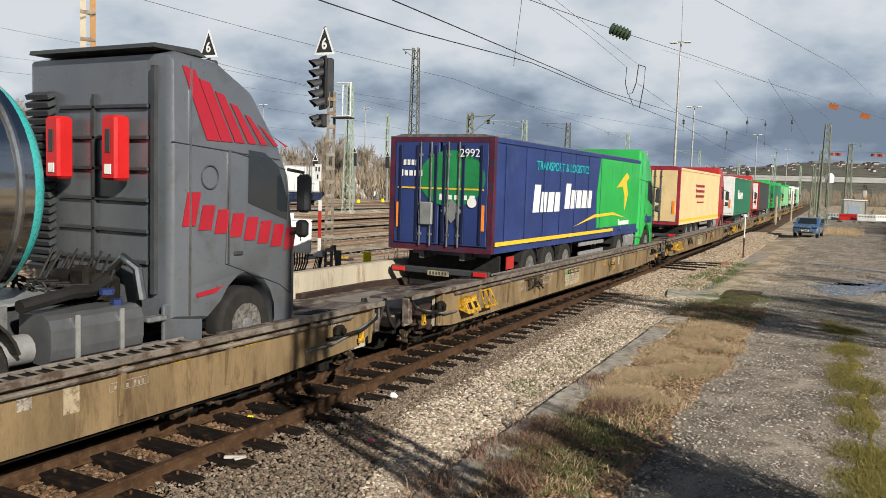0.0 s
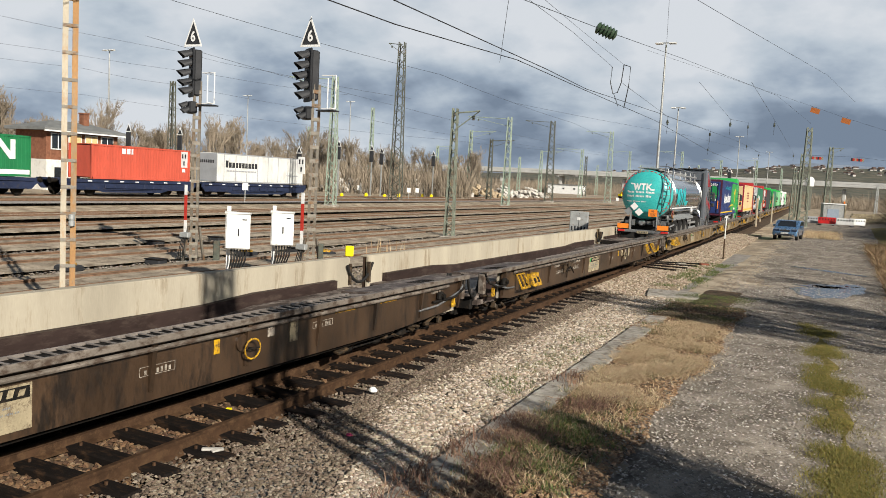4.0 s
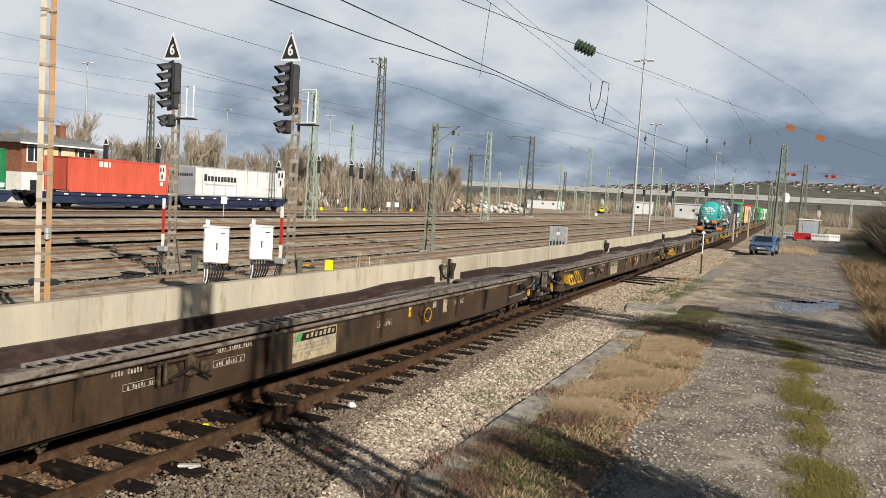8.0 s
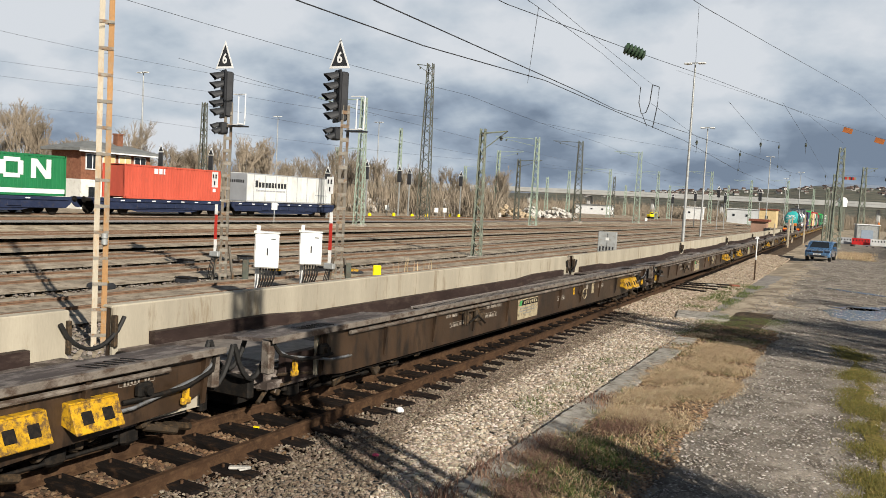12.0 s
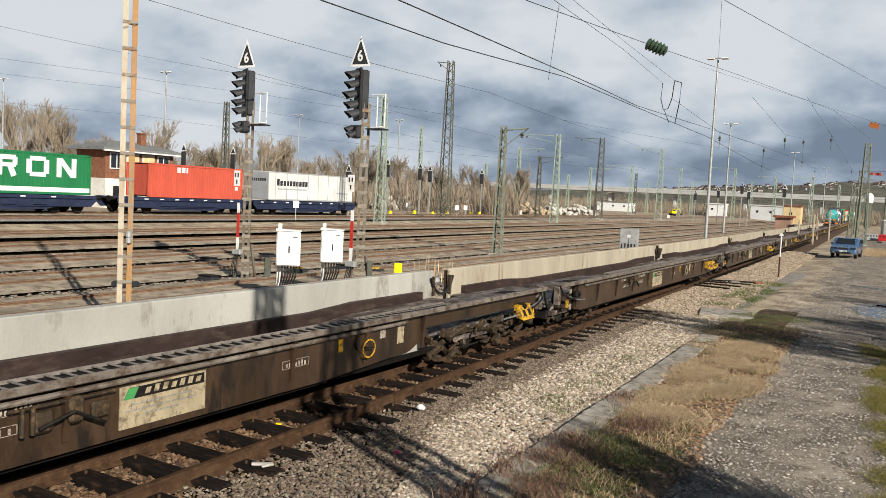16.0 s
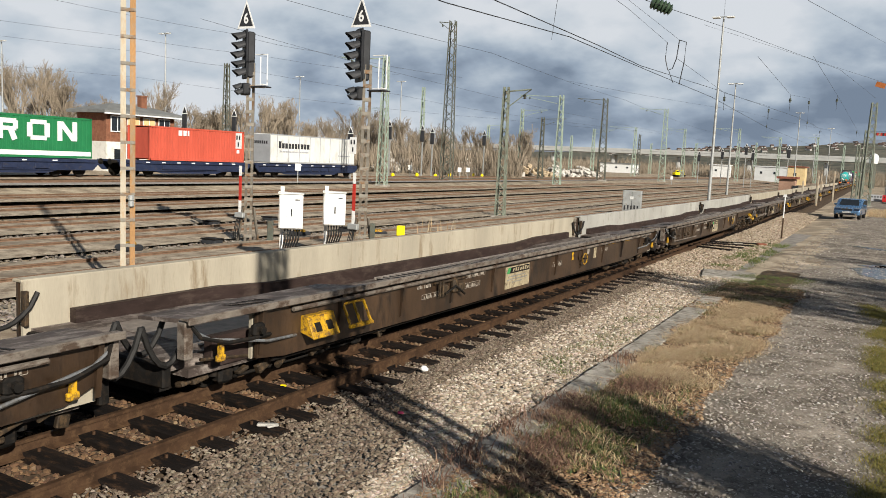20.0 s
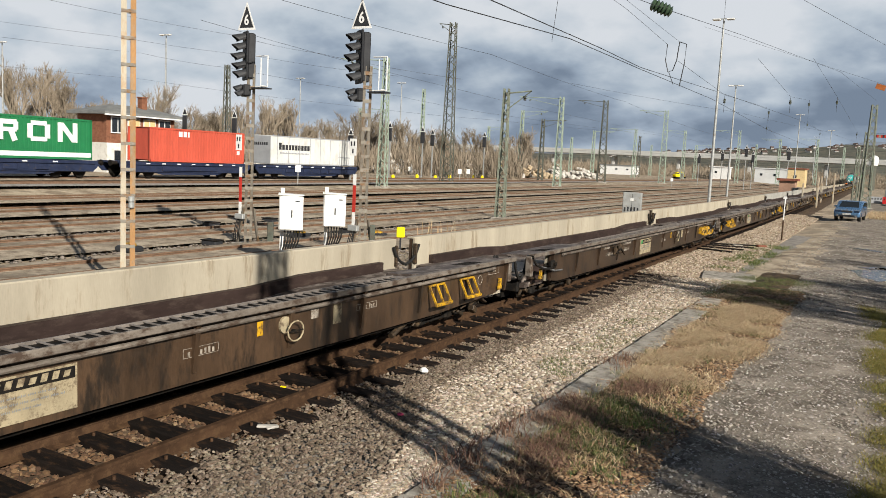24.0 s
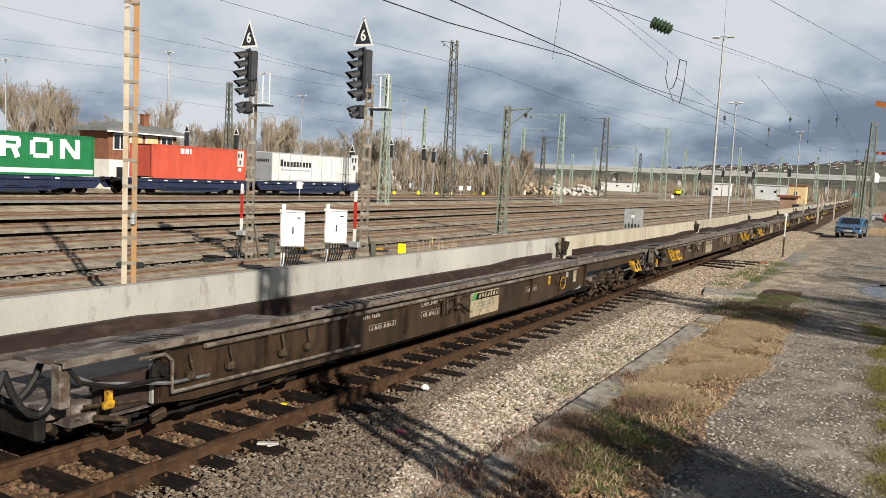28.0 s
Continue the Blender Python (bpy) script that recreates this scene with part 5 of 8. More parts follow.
def tarpaulin_lorry():
    t = lorry_thing("green tractor with a navy and green tarpaulin trailer", 1)
    y0, y1 = -5.6, 9.35
    ye = 6.95
    cab = tractor(t, y1, M_GREEN, detail=False)
    word_bars(cab, y1 - 0.75, FLOOR + 1.35, 0.95, 0.32, 1.229, M_NAVY, 4, slant=0.1)
    trailer_base(t, y0, ye, axles=(2.3, 3.6, 4.9))
    body = box_trailer(t, y0, ye, M_NAVY, M_NAVY, mat("frame_maroon", (0.085, 0.016, 0.032), 0.5, 0, 0.3, 3, 30, 0, (0.03, 0.03, 0.05), 0.4), M_CAMGREY)
    part("green_panel", Shape().prism([(ye - 4.9, 1.84), (ye - 0.03, 1.84), (ye - 0.03, 3.90), (ye - 4.7, 3.90), (ye - 5.0, 2.8)], 1.222, 1.232), M_GREEN, body, "green front third of the tarpaulin")
    part("gold_line", Shape().box(1.245, (y0 + ye) / 2 - 1.5, 1.74, 0.012, ye - y0 - 3.4, 0.09), M_GOLD, body)
    part("gold_swoosh", Shape().prism([(ye - 7.1, 1.95), (ye - 5.2, 2.25), (ye - 3.2, 2.28), (ye - 1.7, 2.08), (ye - 3.2, 2.20), (ye - 5.2, 2.16)], 1.234, 1.240), M_GOLD, body)
    part("gold_figure", Shape().prism([(ye - 2.9, 3.05), (ye - 2.2, 3.35), (ye - 1.7, 3.55), (ye - 1.4, 3.4), (ye - 1.75, 3.25), (ye - 1.5, 2.85), (ye - 1.85, 2.3), (ye - 1.9, 2.75), (ye - 2.2, 3.1)], 1.234, 1.240), M_GOLD, body)
    word_bars(body, ye - 9.2, 2.72, 2.0, 0.66, 1.229, M_TRWHITE, 4, slant=0.16, label="large white lettering blocks")
    word_bars(body, ye - 6.7, 2.78, 2.4, 0.66, 1.229, M_TRWHITE, 5, slant=0.16, label="large white lettering blocks")
    word_bars(body, ye - 1.9, 1.95, 1.3, 0.18, 1.238, M_TRWHITE, 9)
    text_part("lettering", "TRANSPORT & LOGISTICS", 0.30, M_TEALMARK, body, pose(1.232, ye - 7.9, 3.50, 90, 0, 90), wide=1.2)
    # the rear doors: green disc, marks, number, grey diamond
    part("green_disc", Shape().lathe([(0.62, 0), (0.62, 0.006)], pose(0.28, y0 - 0.026, 3.12, 90, 0, 0) @ Matrix.Diagonal((1.28, 0.98, 1, 1)), 28), mat("door_green", (0.012, 0.20, 0.060), 0.4, 0, 0.2, 2, 20), body)
    for xx in (-0.98, -0.56, -0.10, 0.10, 0.56, 0.98):
        part("door_rib", Shape().box(xx, y0 - 0.030, 2.78, 0.07, 0.035, 2.1, bevel=0.01), M_NAVYDARK, body)
    part("gold_line", Shape().box(0, y0 - 0.032, 2.90, 2.1, 0.008, 0.035), M_GOLD, body)
    for xx, zz, w_, h_ in ((-0.78, 3.45, 0.5, 0.16), (-0.72, 3.22, 0.6, 0.16), (0.42, 2.72, 0.9, 0.13)):
        for i in range(5):
            part("letter_block", Shape().box(xx - w_ / 2 + (i + 0.5) * w_ / 5, y0 - 0.034, zz, w_ / 5 * 0.65, 0.008, h_ * (1 if i == 0 else 0.75)), M_TRWHITE, body)
    text_part("fleet_number", "2992", 0.24, M_TRWHITE, body, pose(0.72, y0 - 0.078, 3.66, 90, 0, 0))
    part("grey_diamond", Shape().box(0.30, y0 - 0.04, 2.42, 0.36, 0.012, 0.36, ry=45), M_GREYPLATE, body)
    part("speed_disc", Shape().lathe([(0.11, 0), (0.11, 0.006)], pose(0.78, y0 - 0.036, 2.62, 90, 0, 0), 16), M_TRWHITE, body)
    part("document_box", Shape().box(-0.3, y0 - 0.06, 2.35, 0.3, 0.08, 0.5, bevel=0.02), M_GREYPLATE, body)
    for i in range(10):
        part("tarpaulin_strap", Shape().box(1.236, y0 + 0.7 + i * 1.2, 2.8, 0.006, 0.035, 2.2), M_NAVY if i < 7 else M_GREEN, body)
    part("red_warning_board", Shape().box(1.21, y0 + 1.15, FLOOR + 0.66, 0.02, 0.42, 0.28), M_TRRED, t)


def plain_lorry(n, label, side, cabpaint, frame, rear, y0=-5.5, marks=None, low=False):
    t = lorry_thing(label, n)
    ye, y1 = 6.9, 9.2
    cab = tractor(t, y1, cabpaint, detail=False)
    trailer_base(t, y0, ye)
    body = box_trailer(t, y0, ye, side, rear, frame, frame)
    if marks:
        mm, rows_ = marks
        for yy, zz, w_, h_, k in rows_:
            word_bars(body, yy, zz, w_, h_, 1.229, mm, k)
    return body


tank_lorry()
tarpaulin_lorry()
b_ = plain_lorry(2, "red tractor with a beige box trailer", M_BEIGE, M_TRRED, M_CRIMSON, M_BEIGE, marks=(M_CRIMSON, ((0.2, 3.3, 2.6, 0.16, 11), (0.2, 3.05, 2.6, 0.16, 10), (0.2, 2.8, 2.6, 0.16, 12), (0.4, 2.5, 2.0, 0.1, 12))))
part("gold_line", Shape().box(1.245, 0.7, 1.72, 0.012, 12.0, 0.12), M_GOLD, b_)
plain_lorry(3, "red tractor with a fir-green tarpaulin trailer and white doors", M_FIR, M_TRRED, M_TRWHITE, M_TRWHITE, marks=(M_TRWHITE, ((-1.2, 2.9, 3.2, 0.6, 4),)))
plain_lorry(4, "dark tractor with a dark green trailer", M_CABBACK, M_GREEN, M_TRRED, M_TRWHITE)
plain_lorry(5, "green tractor with a dark green trailer", M_FIR, M_GREEN, M_GREEN, M_FIR)
plain_lorry(6, "green tractor with a light green trailer", M_LIME, M_GREEN, M_LIME, M_LIME)
plain_lorry(7, "white tractor with a white box trailer", M_TRWHITE, M_TRWHITE, M_GREEN, M_TRWHITE)
plain_lorry(8, "white tractor with a light green trailer", M_LIME, M_TRWHITE, M_TRWHITE, M_TRWHITE)


# ======== masts, signals, lamps and boxes of the yard ========
def spot(az, dist):
    """A place on the ground by its bearing (degrees left of the track's line) and distance."""
    return -dist * math.sin(radians(az)), dist * math.cos(radians(az))


def lattice(name, label, x, y, z0, height, w0, w1, material, panels=14, group="", turn=0.0, legs=4, leg=0.045, category="mast"):
    """Four-legged lattice mast: corner angles and zigzag bracing on every face."""
    t = thing(name, label, category, pose(x, y, z0, 0, 0, turn), group)

    def corner(k, u):
        h = (w0 + (w1 - w0) * u) / 2
        return Vector(((1, 1, -1, -1)[k] * h, (1, -1, -1, 1)[k] * h, height * u))

    for k in range(4):
        a, b = corner(k, 0), corner(k, 1)
        part("leg", Shape().rod(a, b, leg, 4), material, t)
    br = Shape()
    for k in range(4):
        for i in range(panels):
            u0, u1 = i / panels, (i + 1) / panels
            a, b = (corner(k, u0), corner((k + 1) % 4, u1)) if i % 2 else (corner((k + 1) % 4, u0), corner(k, u1))
            br.rod(a, b, leg * 0.55, 4, caps=False)
    part("bracing", br, material, t, kind="stuff")
    part("footing", Shape().box(0, 0, -0.05, w0 + 0.5, w0 + 0.5, 0.35, bevel=0.08), M_SLAB, t)
    return t


M_TIE = mat("tie_grey", (0.235, 0.215, 0.18), 0.7, 0.1, 0.25, 3, 30, 0, (0.20, 0.115, 0.06), 0.35)


def ladder_mast(name, label, x, y, z0, height, gap, chan, mats, step, turn, group="", tie=0.05, category="mast", twist=0.0, flange=0.075):
    """Two upright channels joined by flat ties, as for signals and old poles."""
    t = thing(name, label, category, pose(x, y, z0, 0, 0, turn), group)
    for sx, mm in zip((-1, 1), mats):
        g_, c_, k_ = gap / 2, chan / 2, 0.016
        fl_ = flange
        prof = [(g_, -c_), (g_, c_), (g_ - fl_, c_), (g_ - fl_, c_ - k_), (g_ - k_, c_ - k_), (g_ - k_, -c_ + k_), (g_ - fl_, -c_ + k_), (g_ - fl_, -c_)]
        if sx < 0:
            prof = [(-p, q_) for p, q_ in reversed(prof)]
        s = Shape().prism(prof, 0, height, "z")
        part("channel", s, mm, t).matrix_basis = pose(0, 0, 0, 0, 0, twist)
    z = step * 0.5
    while z < height:
        for sy in (-1, 1):
            part("tie", Shape().box(0, sy * (chan / 2 + 0.008), z, gap, 0.012, tie), M_TIE, t).matrix_basis = pose(0, 0, 0, 0, 0, twist)
        z += step
    return t


M_SIGNALMAST = mat("signal_mast_grey", (0.165, 0.148, 0.122), 0.6, 0.2, 0.3, 2, 30, 0.001, (0.13, 0.080, 0.045), 0.35, stretch=(1, 1, 0.4))


def triangle_board(parent, z, size, y, x=0.0):
    part("board_rim", Shape().prism([(x - size / 2, z), (x + size / 2, z), (x, z + size * 1.25)], y, y + 0.012, "y"), M_TRWHITE, parent)
    k = 0.78
    bd = part("board", Shape().prism([(x - size / 2 * k, z + size * 0.10), (x + size / 2 * k, z + size * 0.10), (x, z + size * 1.06)], y - 0.006, y, "y"), M_BLACK, parent, "black triangle board with a white 6")
    text_part("figure", "6", size * 0.62, M_TRWHITE, bd, pose(x, y - 0.010, z + size * 0.42, 90, 0, 0), bold=0.012, wide=0.85)


def visor(parent, x, y, z, r=0.15, ln=0.44):
    s, n = Shape(), 10
    an = [radians(-20 + 220 * i / n) for i in range(n + 1)]
    pts = [(x + q_ * r * math.cos(a), y - ln * u * (0.55 + 0.45 * max(0.0, math.sin(a))), z + q_ * r * math.sin(a) - 0.11 * u) for q_ in (1.0, 0.90) for u in (0, 1) for a in an]
    m = n + 1
    for i in range(n):
        s_ = i + 1
        s.f += [(i, s_, m + s_, m + i), (2 * m + s_, 2 * m + i, 3 * m + i, 3 * m + s_), (m + i, m + s_, 3 * m + s_, 3 * m + i), (s_, i, 2 * m + i, 2 * m + s_)]
    s.v += pts
    part("visor", s, M_BLACK, parent)


def main_signal(x, y, z0, turn, label, up, side=-0.14):
    """Colour-light signal on a ladder mast, seen from its side and back, with its speed board on top."""
    t = ladder_mast("railway_signal", label, x, y, z0, 5.35 + up, 0.27, 0.10, (M_SIGNALMAST, M_SIGNALMAST), 0.42, turn, "main signals", 0.11, "signal", twist=34, flange=0.085)
    head = pose(side, 0, up)
    part("splayed_foot", Shape().tube([(-0.36, 0, -0.1), (-0.17, 0, 1.2)], 0.05, 4).tube([(0.36, 0, -0.1), (0.17, 0, 1.2)], 0.05, 4), M_SIGNALMAST, t).matrix_basis = pose(0, 0, 0, 0, 0, 34)
    part("plinth", Shape().box(0, 0, -0.1, 1.0, 0.8, 0.24, bevel=0.05), M_SLAB, t)
    sc = part("screen", Shape().box(0, -0.10, 5.62, 0.52, 0.06, 1.62, bevel=0.03), M_BLACK, t, "black signal screen")
    part("lamp_case", Shape().box(0, 0.06, 5.62, 0.40, 0.26, 1.50, bevel=0.04), M_BLACK, sc)
    for xx, zz in ((0.0, 6.22), (0.0, 5.92), (-0.12, 5.62), (0.0, 5.30), (0.12, 5.02)):
        visor(sc, xx, -0.13, zz)
        part("lens", Shape().lathe([(0.10, 0), (0.07, 0.02), (0.01, 0.025)], pose(xx, -0.131, zz, 90, 0, 0), 12), M_GLASS, sc)
    sc.matrix_basis = head @ pose(0, 0, 0, 0, 0, -34)
    lo = part("lower_head", Shape().box(-0.05, -0.06, 4.48, 0.44, 0.26, 0.40, bevel=0.04), M_BLACK, t)
    for xx, zz in ((-0.14, 4.58), (0.06, 4.40)):
        visor(lo, xx, -0.19, zz, 0.11, 0.28)
    lo.matrix_basis = head @ pose(0, 0, 0, 0, 0, -34)
    triangle_board(t, 6.46 + up, 0.74, -0.12, side)
    cg = Shape()
    for p, q_ in (((0.18, 0, 4.62), (0.68, 0, 4.62)), ((0.68, 0, 4.62), (0.68, 0, 5.62)), ((0.40, 0, 4.62), (0.40, 0, 5.55)), ((0.18, 0, 5.62), (0.68, 0, 5.62)), ((0.68, 0, 4.62), (0.68, -0.3, 4.62)), ((0.68, 0, 5.62), (0.5, 0.25, 5.66))):
        cg.rod(p, q_, 0.018, 5)
    part("service_cage", cg, M_TRWHITE, t).matrix_basis = pose(0, 0, up)
    part("service_platform", Shape().box(0.42, 0, 4.56, 0.62, 0.34, 0.04), M_BLACK, t).matrix_basis = pose(0, 0, up)
    part("mast_board", Shape().box(-0.27, -0.12, 2.42, 0.11, 0.02, 0.34), M_TRWHITE, t)
    part("mast_board", Shape().box(-0.27, -0.12, 1.83, 0.11, 0.02, 0.84), M_RED, t, "red field of the mast board")
    part("mast_board", Shape().box(-0.27, -0.12, 1.20, 0.11, 0.02, 0.42), M_TRWHITE, t)
    num = part("number_board", Shape().box(-0.34, -0.16, 3.42, 0.24, 0.02, 0.52), M_TRWHITE, t)
    for xx, zz in ((-0.40, 3.53), (-0.29, 3.53), (-0.34, 3.30)):
        part("bar", Shape().box(xx, -0.172, zz, 0.05, 0.006, 0.14), M_BLACK, num)
    part("junction_box", Shape().box(-0.20, -0.2, 0.92, 0.36, 0.16, 0.18, bevel=0.02), M_GALV, t)
    cb = Shape()
    for k in range(4):
        cb.tube([(-0.3 + 0.05 * k, -0.2, 0.85), (-0.36 + 0.06 * k, -0.28, 0.45), (-0.48 + 0.1 * k, -0.2, 0.1), (-0.7 + 0.1 * k, -0.1, -0.1)], 0.018, 5)
    part("cable", cb, M_HOSE, t)
    return t


PX, PY = -13.2, 10.58
old_pole = ladder_mast("old_pole", "tall old pole of two rusty steel channels with flat ties", PX, PY, -0.25, 12.5, 0.27, 0.14, (M_POSTGREY, M_POSTRUST), 0.50, 52, "", 0.06, flange=0.10)
part("insulator", Shape().lathe([(0.03, 0), (0.06, 0.02), (0.06, 0.10), (0.04, 0.12), (0.06, 0.14), (0.06, 0.22), (0.03, 0.24)], pose(0.06, -0.09, 2.0), 10), M_GALV, old_pole)
part("cross_arm", Shape().box(0.1, 0, 11.6, 1.9, 0.08, 0.10), M_POSTGREY, old_pole)
main_signal(-19.5, 20.55, -0.2, 4, "black colour-light signal with a white 6 board between the tracks", 0.68)
main_signal(-14.68, 20.50, -0.2, 2, "black colour-light signal with a white 6 board beside white cabinets", 0.54, -0.22)


def cabinet(x, y, turn):
    c = thing("control_cabinet", "white control cabinet on a post with black cables", "cabinet", pose(x, y, -0.24, 0, 0, turn), "white cabinets")
    body = part("body", Shape().box(0, 0, 1.60, 0.64, 0.40, 0.94, bevel=0.03), M_WHITE, c)
    part("door", Shape().box(0, -0.208, 1.60, 0.58, 0.016, 0.88), M_WHITE, body)
    part("latch", Shape().box(0.02, -0.222, 1.58, 0.035, 0.02, 0.20, bevel=0.006), M_BLACK, body)
    part("name_plate", Shape().box(0.17, -0.219, 1.92, 0.12, 0.006, 0.03), M_BLACK, body)
    part("roof", Shape().prism([(-0.34, 2.07), (0.34, 2.07), (0.34, 2.09), (-0.34, 2.12)], -0.22, 0.22, "y"), M_WHITE, body)
    part("post", Shape().box(-0.24, 0.22, 1.1, 0.10, 0.06, 2.3), M_TRWHITE, c)
    for k in range(6):
        part("cable", Shape().tube([(-0.16 + 0.08 * k, -0.02, 1.14), (-0.14 + 0.07 * k, -0.10, 0.85), (-0.22 + 0.06 * k, -0.06, 0.5), (-0.26 + 0.04 * k, 0.05, 0.1), (-0.3, 0.1, -0.05)], 0.026, 6), M_HOSE, c)


cabinet(-14.4, 16.8, 40)
cabinet(-14.4, 18.7, 37)
yb_ = thing("track_marker_box", "bright yellow marker box on a short stake", "marker box", pose(-15.0, 23.2, -0.24, 0, 0, 30))
part("box", Shape().box(0, 0, 0.66, 0.28, 0.14, 0.36, bevel=0.03), mat("signal_yellow", (0.85, 0.68, 0.01), 0.5, 0, 0.08), yb_)
part("stake", Shape().box(0, 0, 0.25, 0.06, 0.06, 0.5), M_BLACK, yb_)
gp = thing("cable_post", "small green metal cable post beside the signal", "post", pose(-14.3, 20.5, -0.24, 0, 0, 30))
part("body", Shape().box(0, 0, 0.55, 0.16, 0.12, 1.1, bevel=0.02), M_MASTDARK, gp)
tb = thing("cable_post", "small brown metal cable post beside the signal", "post", pose(-18.9, 21.0, -0.24, 0, 0, 30))
part("body", Shape().box(0, 0, 0.40, 0.20, 0.14, 0.8, bevel=0.02), M_MASTDARK, tb)
for x_, y_ in ((-19.9, 16.0), (-17.9, 26.0), (-19.6, 23.4)):
    pm = thing("point_lantern", "yellow capped point machine between the tracks", "point machine", pose(x_, y_, -0.2, 0, 0, 10), "point machines")
    part("case", Shape().box(0, 0, 0.1, 0.7, 0.5, 0.2, bevel=0.05), M_BLACK, pm)
    part("cap", Shape().lathe([(0.22, 0.2), (0.2, 0.26), (0.02, 0.3)], pose(0, 0, 0), 12), M_YELLOW, pm)
for x_, y_ in ((-24.6, 23.8), (-24.8, 27.5), (-19.8, 19.2), (-19.6, 26.4)):
    jb = thing("track_box", "low black box between the tracks", "box", pose(x_, y_, -0.22, 0, 0, 5), "black track boxes")
    part("case", Shape().box(0, 0, 0.09, 0.6, 0.4, 0.18, bevel=0.03), M_BLACK, jb)
    part("lid", Shape().box(0, 0, 0.195, 0.64, 0.44, 0.04, bevel=0.012), M_DARK, jb)
rd = thing("walkway_board", "pale board lying across a track", "board", pose(-17.6, 24.8, -0.06, 0, 0, 20))
part("plank", Shape().box(0, 0, 0, 1.2, 0.3, 0.05, bevel=0.01), M_CREAM, rd)
rk = solo("rubbish", Shape().lathe([(0.3, 0), (0.36, 0.08), (0.3, 0.2), (0.08, 0.26)], pose(-14.9, 25.3, -0.22), 9), M_GALV, "crumpled grey rubbish on the ballast", "rubbish")
big = thing("relay_cabinet", "weathered grey relay cabinet with graffiti", "cabinet", pose(-15.1, 50.0, -0.24, 0, 0, 10))
bb = part("body", Shape().box(0, 0, 0.85, 1.15, 0.5, 1.7, bevel=0.03), M_GALV, big)
part("door_seam", Shape().box(0.0, -0.255, 0.85, 0.02, 0.01, 1.5), M_DARK, bb)
gf = Shape()
for i in range(5):
    gf.box(-0.42 + i * 0.2, -0.256, 0.62 + 0.03 * (i % 2), 0.10, 0.008, 0.28)
part("graffiti_bars", gf, M_BLACK, bb)
part("warning_plate", Shape().box(0, -0.256, 1.25, 0.2, 0.008, 0.18), M_TRWHITE, bb)


def lamp_mast(x, y, z0, h, arm=1.7, label="tall pale lamp mast with a short cross arm"):
    t = thing("lamp_mast", label, "lamp mast", pose(x, y, z0), "lamp masts")
    part("pole", Shape().rod((0, 0, 0), (0, 0, h), 0.15, 10, 0.07), M_GALV, t, smooth=True)
    part("arm", Shape().box(0, 0, h + 0.05, arm, 0.12, 0.08), M_GALV, t)
    for sx in (-1, 1):
        part("lamp_head", Shape().box(sx * arm * 0.32, -0.12, h - 0.02, arm * 0.36, 0.5, 0.12, bevel=0.04), M_WHITE, t)
    part("footing", Shape().box(0, 0, 0, 0.7, 0.7, 0.3, bevel=0.05), M_SLAB, t)


for az, d, el in ((11.8, 73.5, 9.85), (10.70, 108.3, 5.66), (48.99, 110, 7.16), (58.5, 118, 5.78), (33.23, 150, 5.08), (6.65, 190, 3.87), (4.75, 250, 2.94), (5.6, 330, 2.5), (40.2, 150, 5.0)):
    x_, y_ = spot(az, d)
    g_ = ground_z(x_, y_)
    lamp_mast(x_, y_, g_, 3 + d * math.tan(radians(el)) - g_, 1.8)


M_MASTGREY = mat("mast_grey_green", (0.19, 0.215, 0.17), 0.6, 0, 0.3, 2, 20, 0, (0.16, 0.12, 0.085), 0.3)


def catenary_mast(az, d, el, material, w0=0.55, w1=0.28, arm=0, panels=12, leg=0.05, concrete=True):
    x_, y_ = spot(az, d)
    g_ = ground_z(x_, y_)
    h = 3 + d * math.tan(radians(el)) - g_
    green = material is M_MASTGREEN
    t = lattice("catenary_mast", "light green lattice catenary mast" if green else "dark rusty lattice catenary mast", x_, y_, g_, h, w0, w1, material, panels, "catenary masts", 12, leg=leg)
    if arm:
        a = Shape().rod((0, 0, h - 0.25), (arm, 0, h - 0.1), 0.045, 6).rod((0, 0, h - 1.2), (arm, 0, h - 0.1), 0.03, 6)
        br_ = part("bracket", a, material, t)
        part("insulator", Shape().lathe([(0.04, 0), (0.11, 0.03), (0.05, 0.08), (0.11, 0.12), (0.05, 0.17), (0.11, 0.21), (0.04, 0.26)], pose(arm * 0.75, 0, h - 0.62), 10), M_MASTDARK, br_)
    return t, h


